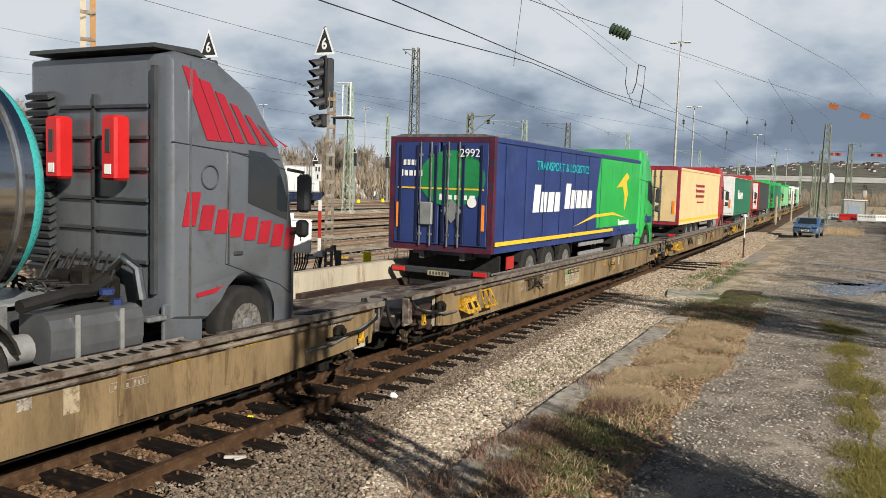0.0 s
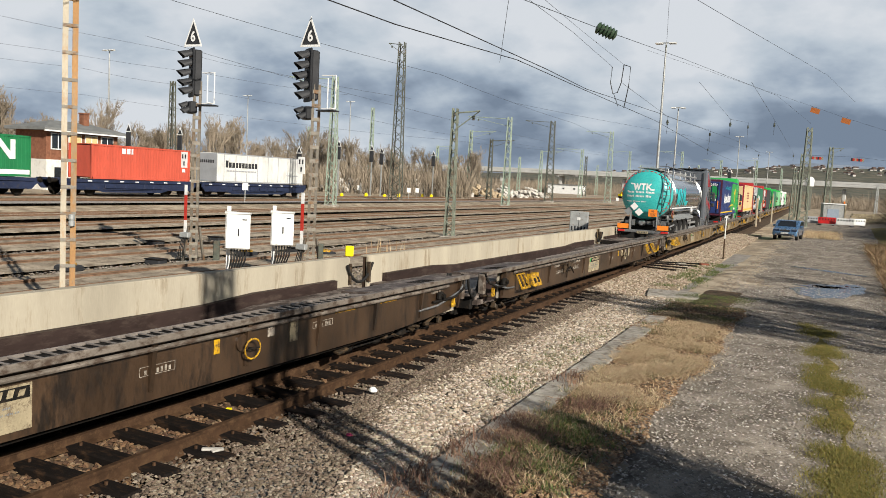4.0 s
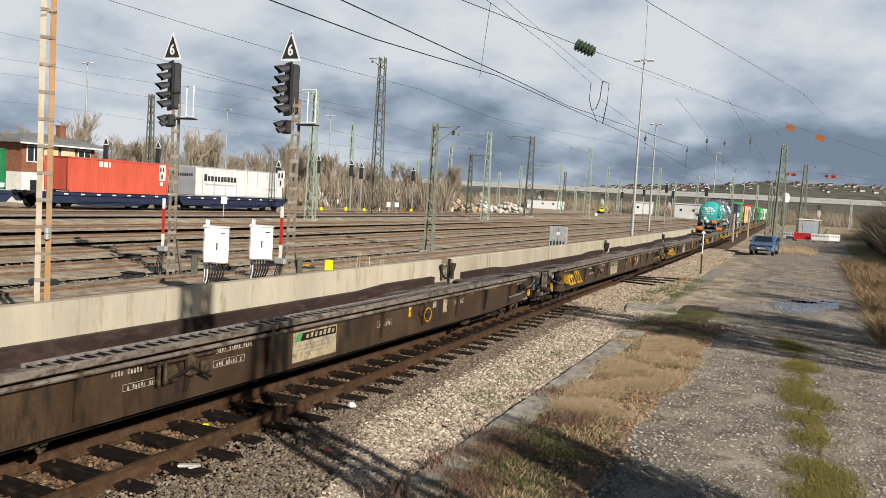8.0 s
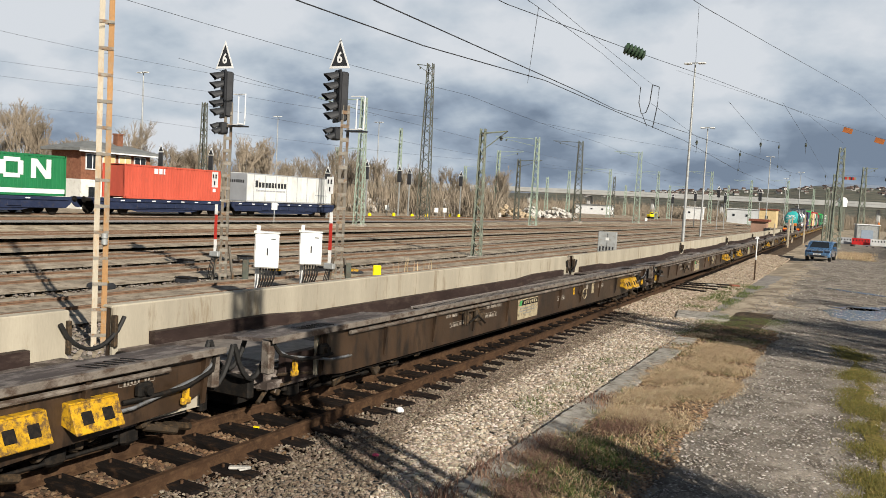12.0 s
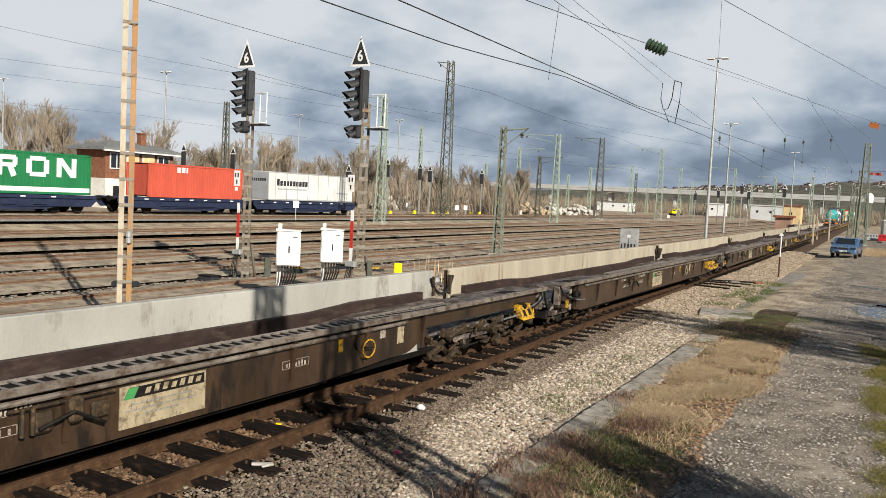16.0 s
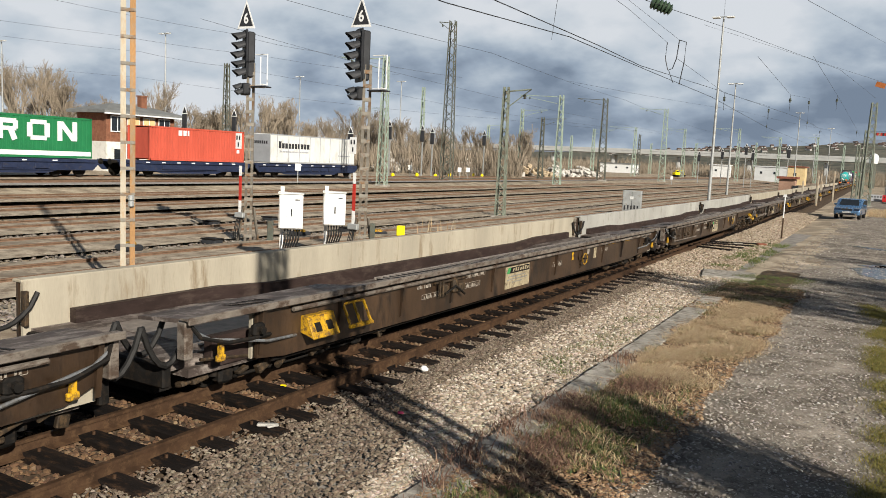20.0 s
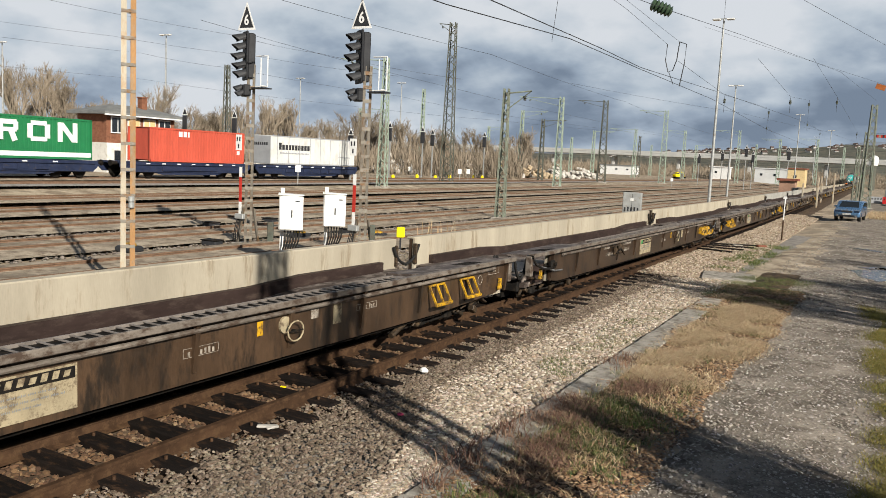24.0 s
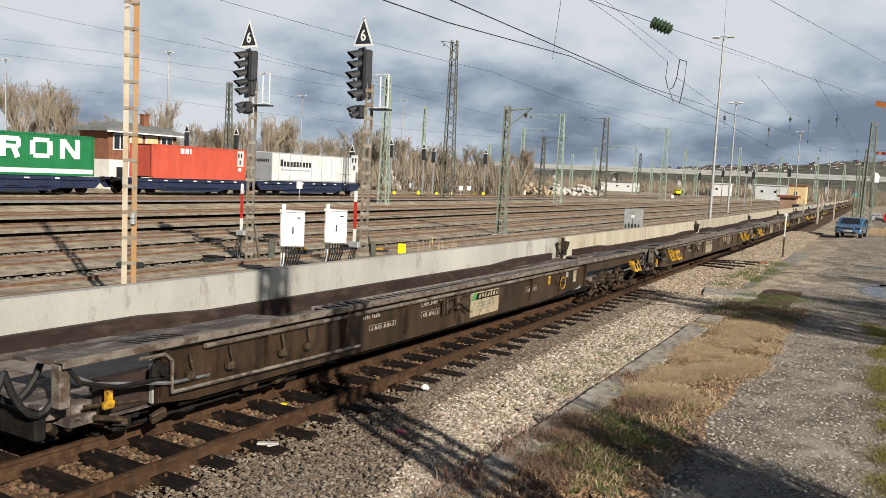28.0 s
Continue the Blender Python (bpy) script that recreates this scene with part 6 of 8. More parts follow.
for az, d, el, mm, w0, arm, pn in ((25.9, 45.5, 5.03, M_MASTGREY, 0.48, 1.4, 14), (34.35, 73, 6.73, M_MASTGREEN, 0.75, -4.4, 16), (29.83, 90.5, 9.30, M_MASTDARK, 1.2, -1.6, 22),
                                  (22.05, 105, 4.63, M_MASTGREEN, 0.9, -5.5, 14), (19.05, 134, 4.5, M_MASTDARK, 1.3, -4.5, 14), (14.98, 162, 3.94, M_MASTGREEN, 1.2, -5.0, 14),
                                  (2.47, 96, 4.57, M_MASTGREY, 0.95, 0, 16), (45.07, 100, 5.56, M_MASTDARK, 0.8, 0, 14), (31.67, 140, 4.77, M_MASTGREEN, 0.7, 0, 14),
                                  (24.7, 130, 3.6, M_MASTGREEN, 0.7, 4.0, 12), (23.25, 120, 3.06, M_MASTDARK, 0.7, 3.4, 12), (19.7, 190, 2.42, M_MASTGREEN, 0.8, 4.6, 10),
                                  (16.9, 210, 2.65, M_MASTGREEN, 0.9, -6.5, 10), (16.6, 235, 2.16, M_MASTDARK, 0.9, 0, 10), (13.66, 230, 2.65, M_MASTGREEN, 0.9, -6.0, 10),
                                  (12.87, 250, 1.73, M_MASTGREEN, 0.9, 5.0, 10), (10.2, 230, 2.77, M_MASTGREEN, 0.9, -6.5, 10), (7.68, 270, 2.30, M_MASTGREEN, 0.9, -5.5, 10),
                                  (5.45, 300, 2.38, M_MASTGREEN, 0.9, -6.0, 10), (9.1, 320, 1.9, M_MASTGREEN, 0.9, 0, 10), (3.9, 320, 1.9, M_MASTGREEN, 0.9, 0, 10),
                                  (21.2, 240, 1.9, M_MASTGREEN, 0.9, 0, 10), (15.8, 300, 1.6, M_MASTGREEN, 0.9, 0, 10), (27.0, 210, 2.4, M_MASTGREEN, 0.9, 5.0, 10),
                                  (36.0, 160, 3.2, M_MASTGREEN, 0.8, 6.0, 10), (3.1, 128, 2.0, M_MASTGREY, 0.6, 0, 12), (2.75, 150, 2.9, M_MASTGREY, 0.7, 0, 12), (1.1, 150, 3.37, M_MASTGREY, 1.0, 1.9, 12), (-1.7, 190, 1.1, M_GALV, 0.5, 0, 8)):
    catenary_mast(az, d, el, mm, w0, w0 * 0.5, arm, pn, 0.04 + d * 0.0003)


def small_signal(az, d, el):
    x_, y_ = spot(az, d)
    g_ = ground_z(x_, y_)
    h = 3 + d * math.tan(radians(el)) - g_
    t = thing("distant_signal", "black light signal with a small triangle board on a pale post", "signal", pose(x_, y_, g_, 0, 0, 6), "distant signals")
    part("post", Shape().box(0, 0, h / 2, 0.14, 0.14, h), M_GALV, t)
    part("screen", Shape().box(0, -0.12, h - 0.65, 0.56, 0.14, 1.45, bevel=0.05), M_BLACK, t)
    part("board_rim", Shape().prism([(-0.34, h + 0.10), (0.34, h + 0.10), (0, h + 0.85)], -0.13, -0.11, "y"), M_TRWHITE, t)
    part("board", Shape().prism([(-0.24, h + 0.17), (0.24, h + 0.17), (0, h + 0.70)], -0.15, -0.13, "y"), M_BLACK, t)


for az, d, el in ((31.6, 105, 1.75), (30.9, 106, 1.6), (27.25, 118, 1.6), (12.63, 180, 0.95), (11.17, 175, 1.2), (9.7, 165, 1.55), (9.26, 170, 1.2), (7.1, 150, 1.5), (44.5, 82, 2.0), (47.7, 80, 2.0), (36.6, 82, 1.25), (33.9, 95, 1.9)):
    small_signal(az, d, el)
for az, d, hh in ((40.2, 66, 1.3), (32.4, 98, 1.1), (28.9, 98, 1.1), (28.3, 101, 1.1), (14.3, 150, 1.2)):
    x_, y_ = spot(az, d)
    wb = thing("marker_board", "small white board on a stake between tracks", "marker board", pose(x_, y_, ground_z(x_, y_), 0, 0, az), "marker boards")
    part("stake", Shape().box(0, 0, hh / 2, 0.06, 0.06, hh), M_GALV, wb)
    part("board", Shape().box(0, -0.04, hh + 0.1, 0.45, 0.03, 0.55), M_WHITE, wb)
for az, d in ((31.9, 104), (30.6, 103), (29.6, 112), (27.3, 117), (27.9, 120), (33.6, 96), (26.0, 125)):
    x_, y_ = spot(az, d)
    ym_ = solo("yellow_marker", Shape().lathe([(0.22, 0), (0.22, 0.3), (0.15, 0.45), (0.02, 0.5)], pose(x_, y_, ground_z(x_, y_)), 8), MATS["signal_yellow"], "small yellow marker on the ground", "marker", "yellow markers")

# trackside pole with a white marker, beside the near track
sp_ = thing("whistle_post", "thin rusty post with a white upper half and small board", "post", pose(-5.1, 41.1, -0.12))
part("lower_pole", Shape().rod((0, 0, 0), (0, 0, 1.0), 0.035, 8), M_RAIL, sp_)
part("upper_pole", Shape().rod((0, 0, 1.0), (0, 0, 2.0), 0.028, 8), M_TRWHITE, sp_)
part("board", Shape().prism([(-0.10, 2.0), (0.10, 2.0), (0.05, 2.12), (-0.05, 2.12)], -0.02, 0.02, "y"), M_TRWHITE, sp_)
for k_, (x_, y_, hh) in enumerate(((-6.6, 92, 2.4), (-5.9, 99, 2.8), (-6.2, 108, 2.4), (-5.0, 90, 3.0), (-7.2, 118, 3.2), (-4.6, 104, 3.6))):
    st_ = thing("short_post", "short pale concrete post beside the far track", "post", pose(x_ - 3.2, y_, -0.15), "short posts")
    part("stake", Shape().box(0, 0, hh / 2, 0.16, 0.16, hh, bevel=0.02), M_POSTGREY, st_)

# ======== wires ========
def wire(points, r, name="overhead_wire", label="thin dark overhead line wire", sag=0.0):
    pts = []
    for a, b in zip(points[:-1], points[1:]):
        a, b = Vector(a), Vector(b)
        n = 6
        for i in range(n):
            u = i / n
            p = a.lerp(b, u)
            p.z -= sag * 4 * u * (1 - u)
            pts.append(p)
    pts.append(Vector(points[-1]))
    return solo(name, Shape().tube(pts, r, 5), M_WIRE, label, "wire", "overhead wires")


wire([(-15.0, 8.0, 8.4), (-15.1, 18.7, 8.42), (-15.2, 25.9, 8.55), (-15.6, 39.0, 9.3), (-16.3, 53.6, 9.51), (-17.9, 83.1, 10.1), (-21.1, 138.4, 10.18), (-24, 230, 10.6)], 0.022)
wire([(-12.6, 8.0, 8.5), (-13.3, 20.0, 8.59), (-13.9, 28.8, 8.81), (-14.9, 41.4, 9.19), (-16.3, 53.6, 9.62), (-19.4, 93.0, 11.7), (-21.4, 178.7, 14.35), (-24, 260, 16)], 0.022)
wire([(-9.6, 8.0, 8.0), (-9.2, 20.0, 8.27), (-8.6, 30.8, 8.94), (-8.9, 47.2, 10.52), (-6.8, 84.7, 12.79), (-5.5, 130, 14)], 0.011)
wire([(-9.6, 18, 9.0), (-10.1, 24.0, 9.25), (-12.4, 38.0, 10.39), (-13.7, 50.2, 10.56)], 0.009)
wire([(-9.0, 18, 9.0), (-9.9, 24.0, 9.55), (-12.2, 38.5, 10.6), (-13.0, 50.3, 10.7)], 0.008)
wire([(-11.5, 27.7, 10.12), (-16.0, 37.7, 8.98)], 0.010)
wire([(-5.4, 12, 8.0), (-5.2, 25.5, 9.22), (-5.1, 39.7, 10.84), (-2.4, 80.0, 14.03), (0, 120, 16)], 0.010)
wire([(-12.3, 58.7, 17.37), (-15.0, 71.9, 15.78)], 0.012)
for row in ([(-60, 22, 13.2), (-51.2, 31.2, 12.35), (-42.0, 42.9, 10.89), (-37.8, 46.6, 10.1), (-30, 54, 9.0)], [(-72, 28, 12.9), (-59.3, 46.0, 11.92), (-51.4, 54.6, 11.24), (-41, 62, 10.2)],
            [(-72, 29, 11.6), (-57.8, 47.7, 10.7), (-53.1, 53.0, 10.06), (-41.3, 62.6, 8.47), (-44, 90, 8.6), (-42, 162, 9.5)], [(-85, 36, 10.3), (-69.4, 57.3, 9.64), (-54.6, 71.5, 8.3), (-45, 90, 8.0), (-44, 134, 9.0)],
            [(-24, 20, 9.4), (-21, 41, 8.9), (-24, 75, 9.1), (-30, 130, 9.4), (-36, 230, 10)], [(-32, 30, 9.4), (-34, 60, 8.9), (-39, 105, 9.3), (-42, 162, 9.7), (-46, 260, 10)],
            [(-28, 70, 10.4), (-20, 108, 10.6), (-14, 160, 11), (-10, 250, 11.5)]):
    wire(row, 0.009, sag=0.12)
lp_ = solo("feeder_loop", Shape().tube([(-13.7, 50.2, 10.56), (-13.75, 50.2, 9.6), (-13.55, 50.2, 8.9), (-13.3, 50.3, 9.0), (-13.1, 50.3, 9.6), (-13.0, 50.3, 10.70)], 0.030, 6).tube([(-13.5, 50.2, 8.9), (-13.2, 50.3, 8.15)], 0.02, 5).tube([(-13.0, 50.3, 10.70), (-12.6, 50.4, 10.57), (-12.65, 50.4, 9.4), (-12.85, 50.4, 8.06)], 0.030, 6),
           M_WIRE, "dark feeder loop hanging between overhead wires", "cable loop")
ins_ = solo("wire_insulator", Shape().lathe([(0.05, -0.42), (0.20, -0.38), (0.24, -0.30), (0.16, -0.26), (0.25, -0.20), (0.16, -0.12), (0.26, -0.06), (0.17, 0.02), (0.26, 0.08), (0.17, 0.15), (0.25, 0.22), (0.16, 0.30), (0.22, 0.36), (0.05, 0.42)], pose(-8.65, 30.5, 8.92) @ pose(0, 0, 0, 0, 0, 16) @ pose(0, 0, 0, 0, 112), 14),
            mat("insulator_green", (0.045, 0.075, 0.045), 0.35, 0, 0.3, 6, 30), "dark green ribbed insulator on an overhead wire", "insulator", smooth=True)
# darker than the reflector orange: the hanging boards' shaded side is in the colour
M_FLAG = mat("shaded_orange", (0.30, 0.095, 0.025), 0.6, 0, 0.2, 4, 30)


def hang(az, el, d):
    x_, y_ = spot(az, d)
    return x_, y_, 3 + d * math.tan(radians(el))


# droppers with their small insulators, each on a wire that runs down the line
for line, pots in (([(14.5, 7.2, 40), (11.35, 5.05, 66), (8.55, 4.25, 90), (8.6, 3.15, 135), (7.9, 2.3, 240)], (1, 2, 3)), ([(9.5, 7.4, 45), (7.32, 5.0, 72), (6.2, 4.8, 92), (6.19, 3.45, 130), (5.4, 2.85, 170), (5.0, 2.3, 260)], (1, 2, 3, 4)),
                   ([(6.2, 7.4, 48), (4.6, 5.0, 80), (3.3, 2.9, 150), (3.0, 2.3, 250)], (1, 2))):
    wire([hang(*p) for p in line], 0.009)
    for k in pots:
        p = Vector(hang(*line[k]))
        dr = thing("dropper_insulator", "small dark insulator hanging from a wire", "insulator", pose(*p), "hanging insulators")
        part("dropper", Shape().rod((0, 0, 0.02), (0, 0, -1.3), 0.014, 4), M_WIRE, dr)
        part("ribs", Shape().lathe([(0.02, -0.62), (0.11, -0.56), (0.06, -0.50), (0.12, -0.44), (0.06, -0.38), (0.11, -0.32), (0.02, -0.26)], pose(0, 0, 0), 8), M_MASTDARK, dr)
wire([hang(13.0, 9.4, 50), hang(2.25, 5.85, 58), hang(0.43, 5.2, 58), hang(-16, -0.2, 62)], 0.006)
for az, el in ((2.25, 5.64), (0.43, 5.02)):
    fl = thing("warning_flag", "small orange warning board hanging from a wire", "warning board", pose(*hang(az, el, 58), 0, 16, 8), "orange boards")
    part("board", Shape().box(0, 0, 0, 0.56, 0.03, 0.32), M_FLAG, fl)
    part("hanger", Shape().rod((0, 0, 0.16), (0, 0, 0.24), 0.01, 4), M_WIRE, fl)
wire([hang(2.75, 2.78, 119), hang(1.92, 2.82, 118), hang(-0.42, 2.79, 118), hang(-4, 2.4, 120)], 0.012)
for az, el in ((1.92, 2.65), (-0.42, 2.62)):
    zb = thing("striped_board", "red, white and black striped height board on a wire", "warning board", pose(*hang(az, el, 118), 0, 2, 0), "striped boards")
    for k in range(7):
        part("stripe", Shape().box(-0.66 + k * 0.22, 0, 0, 0.22, 0.04, 0.36), M_RED if k % 2 else (M_CREAM if k % 4 else M_BLACK), zb)


# ======== standing container train ========
M_BLUEWAGON = mat("wagon_blue", (0.020, 0.028, 0.060), 0.5, 0, 0.25, 2, 20, 0, (0.05, 0.045, 0.05), 0.2)
M_CONTRED = mat("container_red", (0.47, 0.085, 0.052), 0.5, 0, 0.14, 1.0, 15, 0, (0.38, 0.075, 0.048), 0.25, stretch=(1, 1.5, 0.4))
M_CONTGREEN = mat("container_green", (0.012, 0.150, 0.052), 0.45, 0, 0.12, 1.0, 15)
M_CONTGREY = mat("container_grey", (0.30, 0.31, 0.32), 0.5, 0, 0.1, 1.0, 15)
M_CONTWHITE = mat("container_white", (0.60, 0.60, 0.57), 0.5, 0, 0.1, 0.8, 15, 0, (0.48, 0.47, 0.44), 0.35, stretch=(1, 1, 0.4))
CX, CZ0 = -50.0, 0.55


def flat_wagon(y0, y1):
    t = thing("container_wagon", "dark blue container wagon standing on a yard track", "rail wagon", pose(CX, (y0 + y1) / 2, CZ0), "blue container wagons")
    L = y1 - y0
    s = Shape()
    for sx in (-1, 1):
        s.prism([(-L / 2, 0.80), (-L / 2 + 0.4, 0.42), (-L / 2 + 3.0, 0.42), (-L / 2 + 3.8, 0.24), (L / 2 - 3.8, 0.24), (L / 2 - 3.0, 0.42), (L / 2 - 0.4, 0.42), (L / 2, 0.80), (L / 2, 1.18), (-L / 2, 1.18)], sx * 1.2 - 0.06, sx * 1.2 + 0.06)
    part("side_sill", s, M_BLUEWAGON, t)
    part("deck", Shape().box(0, 0, 1.1, 2.2, L - 0.4, 0.12), M_BLUEWAGON, t)
    for k in range(6):
        part("side_pocket", Shape().box(1.30, -L / 2 + 4.2 + k * (L - 8.4) / 5, 0.70, 0.10, 0.95, 0.34, bevel=0.03), M_BLUEWAGON, t)
    part("ledge", Shape().box(1.30, 0, 0.98, 0.10, L - 0.6, 0.06, bevel=0.015).box(1.30, 0, 0.46, 0.08, L - 1.4, 0.05), M_BLUEWAGON, t)
    mk = Shape()
    for k in range(8):
        mk.box(1.275, -L / 2 + 1.0 + k * L / 9, 1.06, 0.01, 0.35, 0.08)
    part("marking", mk, M_TRWHITE, t, kind="stuff")
    for sy in (-1, 1):
        b = part("bogie", Shape().box(1.05, sy * (L / 2 - 2.0), 0.5, 0.14, 2.4, 0.24, bevel=0.05).box(-1.05, sy * (L / 2 - 2.0), 0.5, 0.14, 2.4, 0.24, bevel=0.05), M_DARK, t)
        for d in (-0.9, 0.9):
            wheelset(b, sy * (L / 2 - 2.0) + d, 0.46)
        part("buffer", Shape().rod((0.87, sy * L / 2, 1.05), (0.87, sy * (L / 2 + 0.5), 1.05), 0.12, 8).rod((0.87, sy * (L / 2 + 0.5), 1.05), (0.87, sy * (L / 2 + 0.56), 1.05), 0.22, 10), M_DARK, t)


def container(y0, y1, z0, z1, material, label, end=None):
    t = thing("freight_container", label, "container", pose(CX, (y0 + y1) / 2, CZ0), "freight containers")
    L = y1 - y0
    s = Shape()
    n = int(L / 0.28)
    prof = []
    for i in range(n):
        a = -L / 2 + 0.1 + i * (L - 0.2) / n
        w_ = (L - 0.2) / n
        prof += [(1.21, a), (1.21, a + w_ * 0.4), (1.17, a + w_ * 0.5), (1.17, a + w_ * 0.9)]
    poly = prof + [(1.21, L / 2 - 0.1), (-1.21, L / 2 - 0.1), (-1.21, -L / 2 + 0.1)]
    s.prism(poly, z0 + 0.12, z1 - 0.12, "z")
    body = part("corrugated_body", s, material, t)
    fr = Shape()
    for sx in (-1, 1):
        for sy in (-1, 1):
            fr.box(sx * 1.17, sy * (L / 2 - 0.06), (z0 + z1) / 2, 0.12, 0.12, z1 - z0)
        fr.box(sx * 1.18, 0, z1 - 0.06, 0.1, L - 0.1, 0.12).box(sx * 1.18, 0, z0 + 0.08, 0.1, L - 0.1, 0.16)
    part("corner_frame", fr, material, t)
    part("roof", Shape().box(0, 0, z1 - 0.03, 2.3, L - 0.1, 0.05), material, t)
    return body, L


def trailer_body(y0, y1, z0, z1):
    t = thing("swap_trailer", "white tarpaulin trailer with grey front on a wagon", "trailer", pose(CX, (y0 + y1) / 2, CZ0), "freight containers")
    L = y1 - y0
    body = part("tarpaulin_side", Shape().box(0, 0, (z0 + z1) / 2, 2.46, L, z1 - z0, bevel=0.03), M_CONTWHITE, t)
    part("top_rail", Shape().box(1.235, 0, z1 - 0.05, 0.03, L, 0.1), M_CONTGREY, body)
    part("bottom_rail", Shape().box(1.235, 0, z0 + 0.06, 0.03, L, 0.12), M_CONTGREY, body)
    part("end_wall", Shape().box(0, -L / 2 - 0.02, (z0 + z1) / 2, 2.3, 0.04, z1 - z0 - 0.1), M_CONTGREY, body)
    for k in range(7):
        part("end_letter_block", Shape().box(-0.75 + k * 0.25, -L / 2 - 0.045, z1 - 0.75, 0.17, 0.01, 0.26), M_BLACK, body)
    for k in range(8):
        part("strap", Shape().box(1.236, -L / 2 + 0.8 + k * 1.5, (z0 + z1) / 2, 0.012, 0.06, z1 - z0 - 0.2), M_CONTGREY, body)
    word_bars(body, -L / 2 + 3.1, z1 - 0.92, 4.3, 0.62, 1.238, M_BLACK, 10, label="black lettering blocks")
    word_bars(body, -L / 2 + 3.1, z1 - 1.5, 4.0, 0.18, 1.238, M_CONTGREY, 20)
    word_bars(body, L / 2 - 1.7, z1 - 1.7, 1.9, 0.14, 1.238, M_CONTGREY, 12)


flat_wagon(17.5, 36.6)
flat_wagon(38.4, 51.4)
flat_wagon(52.2, 66.8)
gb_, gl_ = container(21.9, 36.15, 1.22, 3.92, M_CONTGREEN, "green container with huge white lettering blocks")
for k, w_ in enumerate((1.35, 1.45, 1.6, 1.5)):
    yy = gl_ / 2 - 8.0 + k * 2.05
    s = Shape()
    zt, zb = 3.62, 2.35
    if k == 0:
        s.box(1.22, yy, zt - 0.16, 0.03, w_, 0.32).box(1.224, yy, (zt + zb) / 2, 0.03, 0.36, zt - zb)
    elif k == 1:
        s.box(1.22, yy - 0.5, (zt + zb) / 2, 0.03, 0.36, zt - zb).box(1.223, yy + 0.05, zt - 0.15, 0.03, 1.0, 0.3).box(1.226, yy + 0.05, zt - 0.62, 0.03, 1.0, 0.26).box(1.229, yy + 0.5, zt - 0.38, 0.03, 0.3, 0.5).box(1.232, yy + 0.30, zb + 0.30, 0.03, 0.36, 0.74, rx=22)
    elif k == 2:
        s.box(1.22, yy - 0.6, (zt + zb) / 2, 0.03, 0.36, 0.9).box(1.22, yy + 0.6, (zt + zb) / 2, 0.03, 0.36, 0.9).box(1.224, yy, zt - 0.13, 0.03, 1.1, 0.28).box(1.224, yy, zb + 0.13, 0.03, 1.1, 0.28)
    else:
        s.box(1.22, yy - 0.55, (zt + zb) / 2, 0.03, 0.34, zt - zb).box(1.22, yy + 0.55, (zt + zb) / 2, 0.03, 0.34, zt - zb).box(1.225, yy, (zt + zb) / 2, 0.03, 0.34, 1.42, rx=40)
    part("letter_block", s, M_TRWHITE, gb_)
part("white_band", Shape().box(1.225, 0, 1.52, 0.02, gl_ - 0.2, 0.30), M_TRWHITE, gb_)
rb_, rl_ = container(41.0, 50.75, 1.22, 3.75, M_CONTRED, "red corrugated container with a small white logo")
s_ = Shape().box(1.22, -rl_ / 2 + 2.9, 3.34, 0.03, 0.34, 0.4).box(1.22, -rl_ / 2 + 3.35, 3.34, 0.03, 0.3, 0.4).box(1.22, -rl_ / 2 + 3.7, 3.34, 0.03, 0.14, 0.4)
part("logo", s_, M_TRWHITE, rb_, kind="stuff")
s_ = Shape()
for k in range(3):
    s_.box(1.22, rl_ / 2 - 0.7, 3.2 - k * 0.55, 0.03, 0.3, 0.28)
part("marking", s_, M_TRWHITE, rb_)
trailer_body(54.05, 66.3, 1.25, 3.78)

# ======== signal box building ========
M_BRICK = mat("brick_wall", (0.20, 0.085, 0.050), 0.9, 0, 0.25, 2.0, 14, 0.01, (0.26, 0.12, 0.07), 0.4)
M_ROOFGREY = mat("roof_slate", (0.17, 0.175, 0.17), 0.8, 0, 0.2, 1.5, 12, 0.01)
M_RENDERED = mat("white_render", (0.66, 0.64, 0.58), 0.85, 0, 0.1, 1.0, 12, 0, (0.50, 0.46, 0.40), 0.25)
M_WARMWIN = mat("window_blind", (0.62, 0.45, 0.22), 0.5, 0, 0.15, 2, 10)


